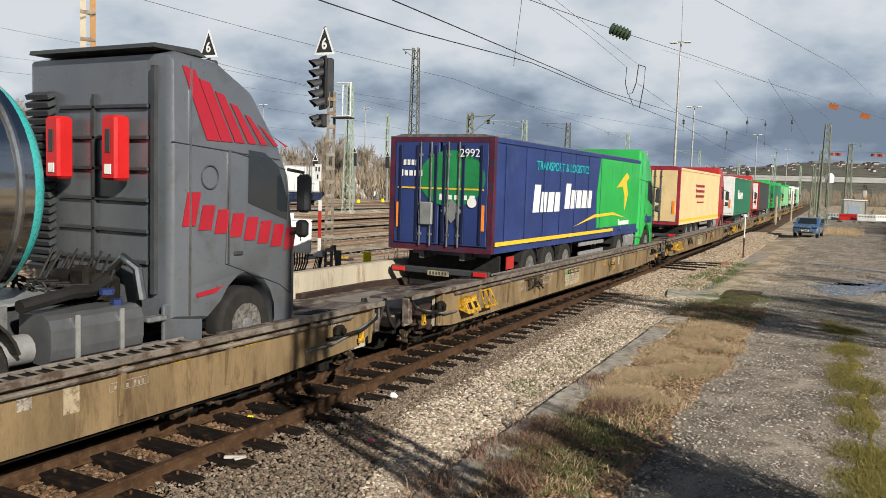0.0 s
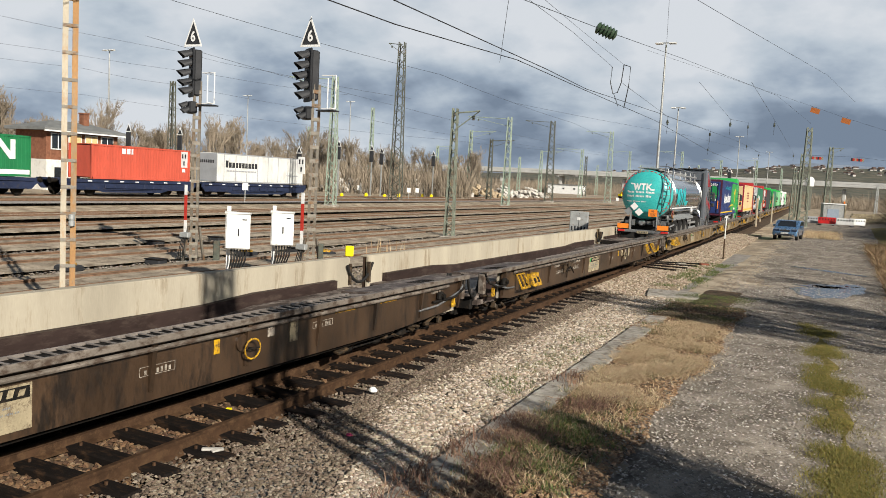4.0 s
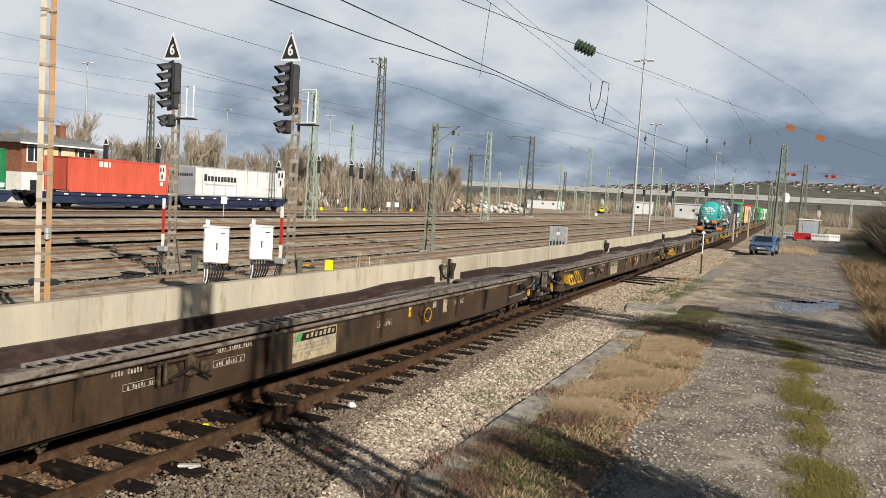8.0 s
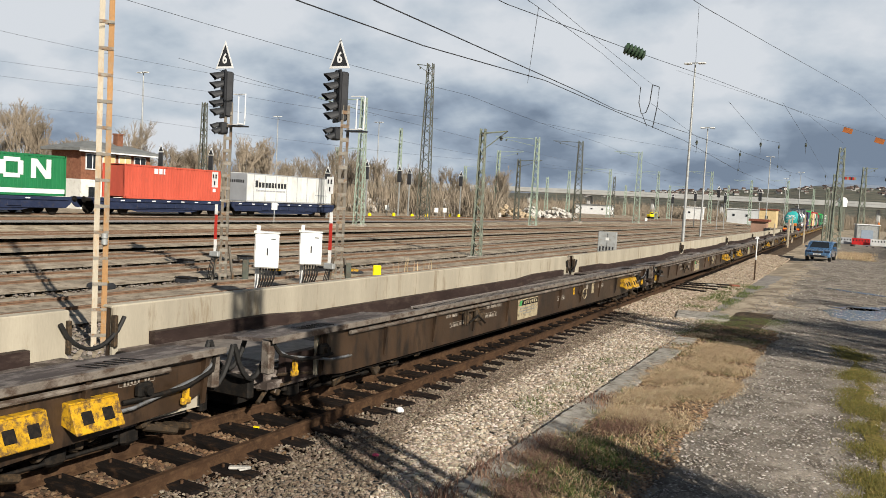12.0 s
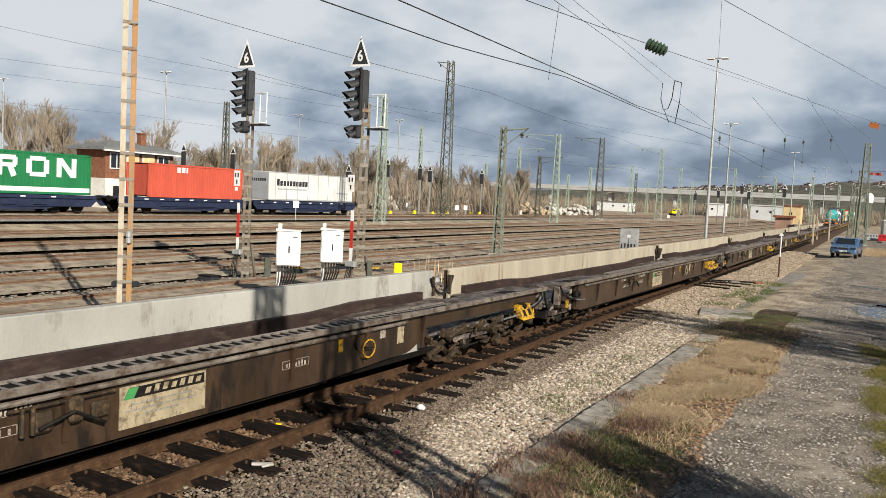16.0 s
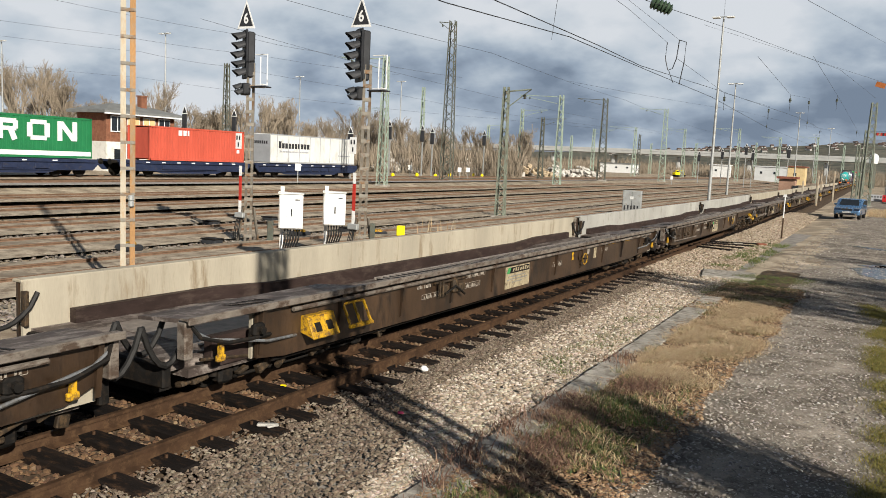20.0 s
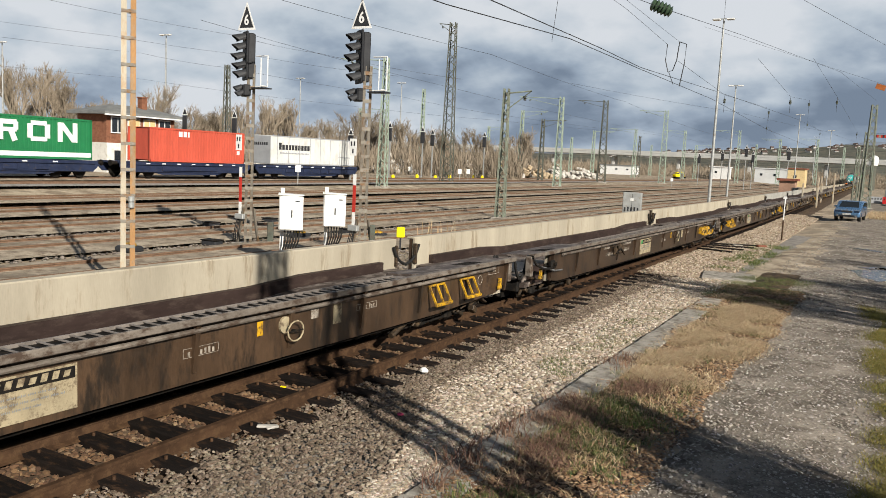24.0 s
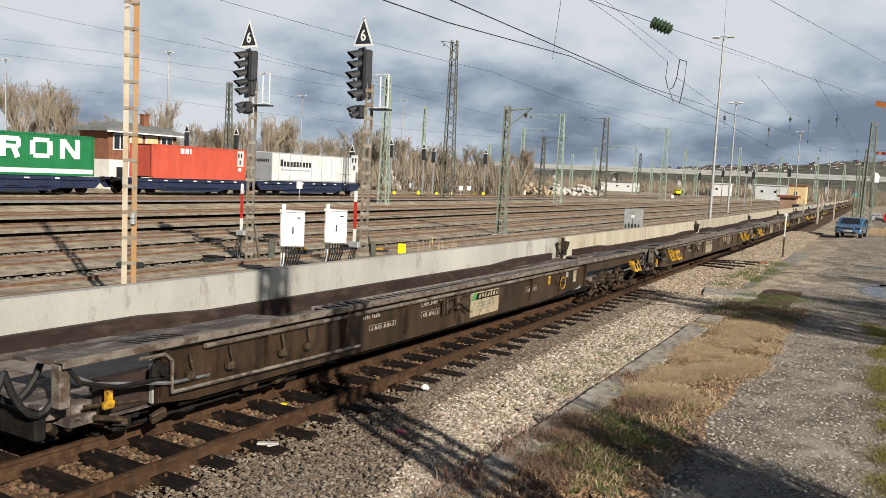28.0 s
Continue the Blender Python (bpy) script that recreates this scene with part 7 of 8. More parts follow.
def signal_box():
    x0, x1, y0, y1 = -66.0, -62.0, 47.4, 55.0
    z0, ze, zr = 0.3, 5.75, 6.5
    t = thing("signal_box", "low brick signal box with a grey hipped roof", "building", pose((x0 + x1) / 2, (y0 + y1) / 2, z0))
    w, l = (x1 - x0) / 2, (y1 - y0) / 2
    wall = part("wall", Shape().box(0, 0, (ze - z0) / 2 + 1.2, 2 * w, 2 * l, ze - z0 - 2.4), M_BRICK, t)
    part("white_base", Shape().box(0.05, 0, 1.35, 2 * w + 0.1, 2 * l + 0.1, 2.7), M_RENDERED, t)
    e = 0.65
    zz = ze - z0
    pts = [(-w - e, -l - e, zz), (w + e, -l - e, zz), (w + e, l + e, zz), (-w - e, l + e, zz), (0, -l + 2.0, zr - z0), (0, l - 2.0, zr - z0), (-w - e, -l - e, zz - 0.25), (w + e, -l - e, zz - 0.25), (w + e, l + e, zz - 0.25), (-w - e, l + e, zz - 0.25)]
    roof = part("roof", Shape().add(pts, [(0, 1, 4), (1, 2, 5, 4), (2, 3, 5), (3, 0, 4, 5), (0, 6, 7, 1), (1, 7, 8, 2), (2, 8, 9, 3), (3, 9, 6, 0), (6, 9, 8, 7)]), M_ROOFGREY, t)
    part("chimney", Shape().box(0.6, l - 2.6, zr - z0, 0.6, 0.6, 1.6).box(0.6, l - 2.6, zr - z0 + 0.85, 0.72, 0.72, 0.12), M_BRICK, roof)
    for k in range(4):
        yy = -l + 1.1 + k * 1.75
        fr = part("window", Shape().box(w + 0.06, yy, 4.3, 0.10, 1.35, 1.45), M_TRWHITE, t)
        for j in (-1, 1):
            part("pane", Shape().box(w + 0.12, yy + j * 0.33, 4.3, 0.03, 0.55, 1.25), M_WARMWIN if k % 3 else M_GLASS, fr)
    d = part("door", Shape().box(w + 0.14, 1.0, 1.2, 0.1, 1.0, 2.1), M_WARMWIN, t)
    for k in range(2):
        part("window", Shape().box(w + 0.14, -2.6 + k * 1.7, 1.6, 0.08, 0.9, 0.9), M_GLASS, t)
    part("gutter", Shape().box(w + e, 0, zz - 0.28, 0.14, 2 * l + 2 * e, 0.12), M_TRWHITE, roof)


signal_box()

# ======== bare winter trees and thicket ========
M_BARK = mat("bark", (0.20, 0.170, 0.130), 0.9, 0, 0.3, 3, 20, 0.01)
M_TWIG = mat("twigs_brown", (0.31, 0.255, 0.190), 0.9, 0, 0.3, 0.6, 8, each=0.35)


def tree_meshes(seed, h, spread, depth=4, thin=0.016, dense=3):
    """A trunk with limbs, and its crown of fine bare twigs, as two shapes."""
    rng = random.Random(seed)
    trunk, crown = Shape(), Shape()

    def grow(p, d, ln, r, level):
        q_ = p + d * ln
        (trunk if level < 2 else crown).rod(p, q_, r, 5 if level < 2 else 3, r * 0.65, caps=False)
        if level >= depth:
            return
        n = dense if level else dense + 2
        for k in range(n):
            u = 0.45 + 0.55 * (k + 1) / n
            v = Vector((rng.uniform(-1, 1), rng.uniform(-1, 1), rng.uniform(-0.05, 1.0)))
            nd = (d * 1.0 + v * spread).normalized()
            grow(p + d * ln * u, nd, ln * rng.uniform(0.50, 0.74), max(r * 0.55, thin), level + 1)

    grow(Vector((0, 0, -0.2)), Vector((rng.uniform(-0.05, 0.05), rng.uniform(-0.05, 0.05), 1)).normalized(), h * 0.42, h * 0.014 + 0.03, 0)
    return trunk.mesh("trunk", M_BARK), crown.mesh("crown", M_TWIG)


TREES = [tree_meshes(k, 9.0, 0.50, 5, 0.013, 4) for k in range(4)] + [tree_meshes(20 + k, 7.0, 0.62, 5, 0.013, 4) for k in range(2)] + [tree_meshes(31, 9.0, 0.16, 4, 0.020, 4)]


def tree(k, x, y, z, size, turn, label="bare brown winter tree with fine twigs", group="bare trees"):
    t = thing("bare_tree", label, "tree", pose(x, y, z, 0, 0, turn) @ Matrix.Diagonal((size, size, size, 1)), group)
    for me, nm in zip(TREES[k % 6 if k < 200 else 6], ("trunk", "crown")):
        ob = new(nm, me)
        ob.parent = t


rng = random.Random(11)
k = 0
for row, (d0, lo, hi) in enumerate(((128, 24.5, 61), (140, 24.5, 61), (155, 25, 61))):
    n = 30 - row * 4
    for i in range(n):
        az = lo + (hi - lo) * (i + rng.uniform(-0.4, 0.4)) / n
        d = d0 + rng.uniform(-6, 6)
        if 45 < az < 57 and row == 0:
            d -= 18
        x_, y_ = spot(az, d)
        size = rng.uniform(0.85, 1.2) * (1.45 if 55 < az < 58.5 else 1.0) * (0.8 if az < 29 else 1.0)
        tree(k, x_, y_, 0.3, size, rng.uniform(0, 360))
        k += 1


def thicket(name, az0, az1, d0, d1, h0, h1, n, seed, label, material=None, x_fixed=None, lean=0.25):
    """Undergrowth: thousands of thin upright stems in one mass."""
    r_ = random.Random(seed)
    pts, fs = [], []
    for i in range(n):
        if x_fixed:
            x_, y_ = r_.uniform(*x_fixed[0]), r_.uniform(*x_fixed[1])
        else:
            x_, y_ = spot(r_.uniform(az0, az1), r_.uniform(d0, d1))
        z_ = ground_z(x_, y_)
        h = r_.uniform(h0, h1) * (0.6 + 0.4 * abs(noise.noise((x_ * 0.15, y_ * 0.15, 3))) * 2)
        lx, ly = r_.gauss(0, lean) * h, r_.gauss(0, lean) * h
        w_ = 0.006 * h + 0.006 + 0.00012 * math.hypot(x_, y_)
        a = r_.uniform(0, math.pi)
        cx, cy = w_ * math.cos(a), w_ * math.sin(a)
        b = len(pts)
        pts += [(x_ - cx, y_ - cy, z_ - 0.05), (x_ + cx, y_ + cy, z_ - 0.05), (x_ + cy + lx * 0.4, y_ - cx + ly * 0.4, z_ + h * 0.55), (x_ - cy + lx * 0.4, y_ + cx + ly * 0.4, z_ + h * 0.55), (x_ + lx, y_ + ly, z_ + h)]
        fs += [(b, b + 1, b + 2, b + 3), (b + 3, b + 2, b + 4)]
    return solo(name, Shape().add(pts, fs), material or M_TWIG, label, "undergrowth", kind="stuff")


thicket("thicket", 24.5, 61, 118, 165, 1.5, 7.0, 34000, 4, "brown leafless thicket behind the yard")

# rubble heaps, stone blocks, digger
M_RUBBLE = mat("rubble_pale", (0.50, 0.47, 0.42), 0.9, 0, 0.2, 1.0, 8, 0.02)


def heap(az, d, r, h, label, material, seed):
    rg = random.Random(seed)
    s = Shape()
    for i in range(70):
        a, q_ = rg.uniform(0, math.tau), rg.random() ** 0.6
        s.box(r * q_ * math.cos(a), r * 0.6 * q_ * math.sin(a), h * (1 - q_) * rg.uniform(0.6, 1.0) + 0.15, rg.uniform(0.3, 0.9), rg.uniform(0.3, 0.9), rg.uniform(0.3, 0.7), rg.uniform(0, 60), rg.uniform(0, 60), rg.uniform(0, 90), bevel=0.06)
    x_, y_ = spot(az, d)
    ob = solo("rubble_heap", s, material, label, "rubble heap", "rubble heaps", kind="stuff")
    ob.matrix_basis = pose(x_, y_, ground_z(x_, y_))


for az, d, r, h, seed in ((34.0, 122, 3.4, 3.0, 1), (32.9, 123, 3.0, 2.2, 2), (29.4, 124, 3.2, 2.0, 3), (28.5, 126, 3.0, 2.4, 4), (30.6, 124, 2.0, 0.9, 9), (22.4, 150, 5.0, 2.2, 5), (20.6, 160, 5.0, 2.0, 6), (43.0, 118, 2.5, 1.0, 7)):
    heap(az, d, r, h, "heap of pale broken concrete at the yard's edge", M_RUBBLE, seed)
heap(24.2, 140, 6.0, 2.4, "heap of tan sand and rubble", mat("sand_heap", (0.42, 0.33, 0.22), 0.95, 0, 0.2, 1, 10), 12)
for i in range(14):
    az, d = 27.4 - i * 0.22, 128
    x_, y_ = spot(az, d)
    solo("stone_block", Shape().box(x_, y_, ground_z(x_, y_) + 0.45, 0.9, 0.8, 0.9, rz=i * 13, bevel=0.08), M_RUBBLE, "squared pale concrete block in a row", "stone block", "stone blocks")


def digger(az, d, turn):
    x_, y_ = spot(az, d)
    t = thing("excavator", "yellow excavator on tracks at the yard's edge", "excavator", pose(x_, y_, ground_z(x_, y_), 0, 0, turn) @ Matrix.Scale(0.7, 4))
    for sy in (-1, 1):
        part("crawler", Shape().box(0, sy * 0.9, 0.4, 3.0, 0.5, 0.8, bevel=0.2), M_DARK, t)
    part("body", Shape().box(-0.3, 0, 1.35, 2.6, 2.0, 1.0, bevel=0.15), MATS["signal_yellow"], t)
    c_ = part("cab", Shape().box(0.6, 0.55, 2.1, 1.2, 0.9, 1.3, bevel=0.1), MATS["signal_yellow"], t)
    part("cab_window", Shape().box(0.62, 0.55, 2.25, 1.22, 0.92, 0.7, bevel=0.05), M_GLASS, c_)
    part("boom", Shape().tube([(0.9, -0.3, 1.5), (2.4, -0.3, 3.0), (3.8, -0.3, 2.4)], 0.17, 4), MATS["signal_yellow"], t)
    part("dipper", Shape().tube([(3.8, -0.3, 2.4), (4.3, -0.3, 0.9)], 0.14, 4), MATS["signal_yellow"], t)
    part("bucket", Shape().prism([(4.0, 0.9), (4.6, 0.9), (4.5, 0.3), (4.1, 0.3)], -0.8, 0.2, "y"), M_DARK, t)


digger(25.1, 132, 200)
digger(14.0, 250, 60)

# ======== distance: bridge, hill with houses, sheds ========
M_BRIDGE = mat("bridge_concrete", (0.43, 0.43, 0.41), 0.85, 0, 0.12, 0.2, 2)


def bridge():
    t = thing("road_bridge", "long grey concrete road bridge in the distance", "bridge", pose(0, 380, 0))
    zt = 3 + 380 * math.tan(radians(1.10))
    xa, xb = -420, 160
    part("deck", Shape().box((xa + xb) / 2, 0, zt - 0.9, xb - xa, 11, 1.5, bevel=0.2), M_BRIDGE, t)
    part("parapet", Shape().box((xa + xb) / 2, -5.4, zt + 0.25, xb - xa, 0.25, 0.9), M_BRIDGE, t)
    for i in range(19):
        x_ = xa + 16 + i * 31
        part("pier", Shape().box(x_, 0, zt / 2 - 1.2, 1.6, 5.0, zt - 2.2, bevel=0.3), M_BRIDGE, t)


bridge()
M_HILL = mat("hill_green", (0.095, 0.098, 0.076), 0.95, 0, 0.5, 0.020, 0.30, 0, (0.165, 0.148, 0.110), 0.45)
# blue-grey of the distant air is mixed into the ridge's own colour
M_HILLFAR = mat("hill_far_haze_tint", (0.20, 0.235, 0.29), 0.95, 0, 0.2, 0.006, 0.05)


def hill(name, y, depth, stops, material, label):
    """A long ridge across the view; stops: bearing and height angle of its crest."""
    pts, fs, n = [], [], 90
    a0, a1 = stops[0][0], stops[-1][0]
    for i in range(n):
        az = a0 + (a1 - a0) * i / (n - 1)
        el = float(np.interp(-az, [-s[0] for s in stops], [s[1] for s in stops]))
        for j in range(7):
            u = j / 6
            d = (y + depth * u) / max(0.2, math.cos(radians(az)))
            hgt = (3 + (y + depth) / max(0.2, math.cos(radians(az))) * math.tan(radians(el))) * (u ** 1.5) if j else -1.0
            x_, y_ = spot(az, d)
            pts.append((x_, y_, hgt + (depth * 0.006 * noise.noise((x_ * 0.006, y_ * 0.006, 2)) if 0 < j < 6 else 0)))
    for i in range(n - 1):
        fs += [(i * 7 + j, i * 7 + j + 1, i * 7 + 8 + j, i * 7 + 7 + j) for j in range(6)]
    return solo(name, Shape().add(pts, fs), material, label, "hill", kind="structure", smooth=True)


hill("hillside", 900, 900, [(40, 0.4), (26, 0.6), (17.5, 0.9), (12.7, 1.35), (8.0, 1.68), (5.3, 1.86), (3.9, 2.08), (2.5, 2.08), (-2.8, 2.08), (-12, 1.7), (-30, 1.2)], M_HILL, "dark green wooded hillside with fields")
hill("far_ridge", 3000, 900, [(60, 0.5), (24, 0.8), (10, 1.3), (5, 1.9), (2.6, 2.33), (-0.5, 2.25), (-8, 1.9), (-30, 1.2)], M_HILLFAR, "far ridge coloured a hazy blue")


def village():
    rg = random.Random(3)
    wh, rf = mat("house_walls", (0.50, 0.48, 0.45), 0.9, 0, 0.15, 0.2, 1, each=0.4), mat("house_roofs", (0.12, 0.085, 0.072), 0.9, 0, 0.2, 0.2, 1, each=0.3)
    stops = [(40, 0.4), (26, 0.6), (17.5, 0.9), (12.7, 1.35), (8.0, 1.68), (5.3, 1.86), (3.9, 2.08), (2.5, 2.08), (-2.8, 2.08), (-12, 1.7)]
    for i in range(150):
        az = rg.uniform(-6, 19)
        el = float(np.interp(-az, [-s[0] for s in stops], [s[1] for s in stops]))
        u = 0.99 - 0.22 * rg.random() ** 1.6
        d = (900 + 900 * u) / math.cos(radians(az))
        z = (3 + 1800 / math.cos(radians(az)) * math.tan(radians(el))) * (u ** 1.5) - 1.0
        x_, y_ = spot(az, d)
        t = thing("hill_house", "pale house with a red-brown roof on the hillside", "house", pose(x_, y_, z, 0, 0, rg.uniform(0, 180)), "houses on the hill")
        w_, l_, h_ = rg.uniform(4, 7), rg.uniform(5, 10), rg.uniform(2.5, 4.5)
        part("wall", Shape().box(0, 0, h_ / 2, w_, l_, h_), wh, t)
        part("roof", Shape().prism([(-w_ / 2 - 0.6, h_), (w_ / 2 + 0.6, h_), (0, h_ + w_ * 0.45)], -l_ / 2 - 0.5, l_ / 2 + 0.5, "y"), rf, t)


village()


def shed(az, d, w_, l_, h_, material, label, roof_m, turn=0):
    x_, y_ = spot(az, d)
    t = thing("shed", label, "building", pose(x_, y_, ground_z(x_, y_), 0, 0, turn), "far sheds")
    part("wall", Shape().box(0, 0, h_ / 2, w_, l_, h_), material, t)
    part("roof", Shape().box(0, 0, h_ + 0.15, w_ + 0.6, l_ + 0.6, 0.3), roof_m, t)
    for k in range(max(1, int(w_ / 4))):
        part("window", Shape().box(-w_ / 2 + 2 + k * 4, -l_ / 2 - 0.04, h_ * 0.6, 0.7, 0.08, h_ * 0.16), M_GLASS, t)


M_PALEWALL = mat("far_wall", (0.46, 0.47, 0.47), 0.8, 0, 0.1, 0.3, 3)
shed(11.2, 300, 6, 6, 4.2, M_TRWHITE, "white flat-roofed shed far down the yard", M_TRWHITE)
shed(8.05, 280, 10, 3, 4.6, M_PALEWALL, "pale noise wall far down the yard", M_PALEWALL, 8)
shed(6.5, 240, 4.4, 5, 4.9, M_BEIGE, "small tan hut beside the tracks", M_RUNNER)
shed(17.8, 300, 12, 8, 3.2, M_TRWHITE, "long white shed far down the yard", M_ROOFGREY)
shed(7.0, 113, 1.9, 1.8, 2.5, mat("hut_pink", (0.34, 0.21, 0.15), 0.85, 0, 0.2, 1, 10), "little reddish trackside hut", M_RUNNER)
dome = thing("water_tower", "pale domed tank tower beyond the mast", "tower", pose(*spot(2.19, 260), -0.2))
part("shaft", Shape().rod((0, 0, 0), (0, 0, 7.2), 0.8, 14), M_MASTDARK, dome)
part("dome", Shape().lathe([(1.1, 7)] + [(1.25 * math.cos(radians(a)), 8.6 + 1.25 * math.sin(radians(a))) for a in range(0, 90, 12)] + [(0.02, 9.85)], pose(0, 0, 0), 18), M_TRWHITE, dome, smooth=True)

# ======== right edge: road works fence, container hut, timber ========
def barrier(x, y, material, turn, label):
    t = thing("road_barrier", label, "barrier", pose(x, y, -0.15, 0, 0, turn), "road barriers")
    part("panel", Shape().box(0, 0, 0.62, 2.0, 0.06, 0.72, bevel=0.02), material, t)
    for k in range(6):
        part("slot", Shape().box(-0.8 + k * 0.32, -0.034, 0.80, 0.14, 0.01, 0.20), M_BLACK, t)
    for sx in (-0.7, 0.7):
        part("foot", Shape().box(sx, 0, 0.08, 0.25, 0.7, 0.16, bevel=0.03), M_BLACK, t)
    part("top_rail", Shape().box(0, 0, 1.02, 2.0, 0.08, 0.08), material, t)


for x_, y_, mm, tr_ in ((-3.55, 111, M_CONTGREY, 12), (-1.9, 110.5, M_BOXRED, 4), (0.15, 110, M_TRWHITE, -4), (1.5, 112, M_TRWHITE, 30)):
    barrier(x_, y_, mm, tr_, "red plastic road barrier" if mm in (M_TRRED, M_BOXRED) else "white and grey plastic road barrier")
hut = thing("site_hut", "grey metal site hut with a roller door", "hut", pose(-1.45, 118, -0.15, 0, 0, 8) @ Matrix.Diagonal((0.52, 0.8, 0.70, 1)))
part("wall", Shape().box(0, 0, 1.9, 5.0, 3.2, 3.8, bevel=0.05), M_GALV, hut)
part("roller_door", Shape().box(-0.2, -1.62, 1.5, 2.6, 0.06, 2.8), mat("door_bluegrey", (0.25, 0.30, 0.36), 0.6, 0, 0.1), hut)
part("roof", Shape().box(0, 0, 3.9, 5.3, 3.5, 0.18), M_TRWHITE, hut)
part("warning_lamp", Shape().lathe([(0.2, 0), (0.2, 0.3), (0.1, 0.45), (0.02, 0.5)], pose(2.2, -1.4, 4.0), 10), M_ORANGE, hut)
part("corner_post", Shape().box(2.5, -1.6, 2.0, 0.22, 0.2, 4.0), M_CREAM, hut)
for k in range(5):
    lg = thing("timber_stack", "stack of pale boards beyond the barriers", "timber", pose(2.4 + k * 1.3, 134 + k * 5, -0.1, 0, 0, 10 + 7 * k), "timber stacks")
    for j in range(4):
        part("board", Shape().box(0, j * 0.1, 0.25 + j * 0.32, 4.0 - 0.4 * j, 1.0, 0.28, bevel=0.02), M_CREAM, lg)

# scrub before and behind the bridge, and the dark bushes where the gravel track ends
thicket("scrub", -9, 30, 300, 372, 1.5, 5.0, 26000, 14, "brown leafless scrub below the bridge")
thicket("scrub", -9, 34, 400, 700, 3.0, 9.0, 26000, 15, "brown wood edge beyond the bridge")


# ======== parked car ========
M_CARBLUE = mat("car_paint", (0.085, 0.175, 0.31), 0.28, 0.4, 0.06, 1, 10, coat=0.8)


def car(x, y, turn):
    t = thing("estate_car", "dark blue estate car parked on the gravel track", "car", pose(x, y, -0.13, 0, 0, turn))
    # side outline, front at -y
    prof = [(-2.12, 0.35), (-2.16, 0.62), (-2.05, 0.80), (-1.20, 0.98), (-0.55, 1.40), (-0.15, 1.47), (1.2, 1.46), (1.85, 1.32), (2.12, 0.95), (2.16, 0.55), (2.10, 0.32)]
    prof += [(1.33 + 0.36 * math.cos(radians(a)), 0.32 + 0.36 * math.sin(radians(a))) for a in range(0, 181, 30)]
    prof += [(-1.32 + 0.36 * math.cos(radians(a)), 0.32 + 0.36 * math.sin(radians(a))) for a in range(0, 181, 30)]
    body = part("body", loft(prof, 0.86, 0.14, 0.10), M_CARBLUE, t, smooth=True)
    part("windscreen", Shape().add([(-0.66, -1.16, 1.01), (0.66, -1.16, 1.01), (0.56, -0.56, 1.415), (-0.56, -0.56, 1.415), (-0.66, -1.14, 1.0), (0.66, -1.14, 1.0), (0.56, -0.53, 1.40), (-0.56, -0.53, 1.40)], [(0, 1, 2, 3), (7, 6, 5, 4), (0, 4, 5, 1), (2, 6, 7, 3)]), M_GLASS, body)
    for sx in (-1, 1):
        part("side_window", Shape().prism([(-0.85, 1.02), (-0.35, 1.36), (1.45, 1.34), (1.75, 1.02)], sx * 0.855 - 0.012, sx * 0.855 + 0.012), M_GLASS, body)
        part("headlamp", Shape().prism([(-2.14, 0.66), (-2.06, 0.80), (-1.78, 0.86), (-1.9, 0.70)], sx * 0.62 - 0.18, sx * 0.62 + 0.20), M_CHROME, body)
        part("mirror", Shape().box(sx * 0.96, -0.72, 1.04, 0.18, 0.12, 0.14, bevel=0.04), M_CARBLUE, body)
        part("fog_lamp", Shape().lathe([(0.07, 0), (0.05, 0.02), (0.01, 0.025)], pose(sx * 0.6, -2.15, 0.42, 90, 0, 0), 10), M_CHROME, body)
        for yy in (-1.32, 1.33):
            q_ = pose(sx * 0.76, yy, 0.31, 0, 90, 0)
            w_ = part("wheel", Shape().lathe([(0.19, -0.1), (0.29, -0.1), (0.31, -0.06), (0.31, 0.06), (0.29, 0.1), (0.19, 0.1)], q_, 18), M_TYRE, t, smooth=True)
            part("rim", Shape().lathe([(0.19, sx * 0.09), (0.17, sx * 0.04), (0.05, sx * 0.06), (0.01, sx * 0.07)], q_, 14), M_ALU, w_)
    part("bonnet_badge", Shape().lathe([(0.06, 0), (0.05, 0.015), (0.01, 0.02)], pose(0, -2.13, 0.84, 90, 0, 0), 10), M_CHROME, body)
    part("grille", Shape().box(0, -2.13, 0.70, 0.72, 0.06, 0.13, bevel=0.02), M_BLACK, body)
    part("grille_rim", Shape().box(0, -2.15, 0.775, 0.76, 0.04, 0.025), M_CHROME, body)
    part("lower_intake", Shape().box(0, -2.14, 0.42, 1.0, 0.06, 0.12, bevel=0.02), M_BLACK, body)
    part("number_plate", Shape().box(0, -2.18, 0.54, 0.52, 0.02, 0.11), M_TRWHITE, body)
    nb = Shape()
    for i in range(6):
        nb.box(-0.19 + i * 0.075, -2.192, 0.54, 0.04, 0.004, 0.07)
    part("plate_bars", nb, M_BLACK, body, kind="stuff")
    part("roof_rail", Shape().rod((0.62, -0.1, 1.48), (0.62, 1.3, 1.47), 0.02, 5), M_BLACK, body)


car(-3.75, 67.2, -3.5)

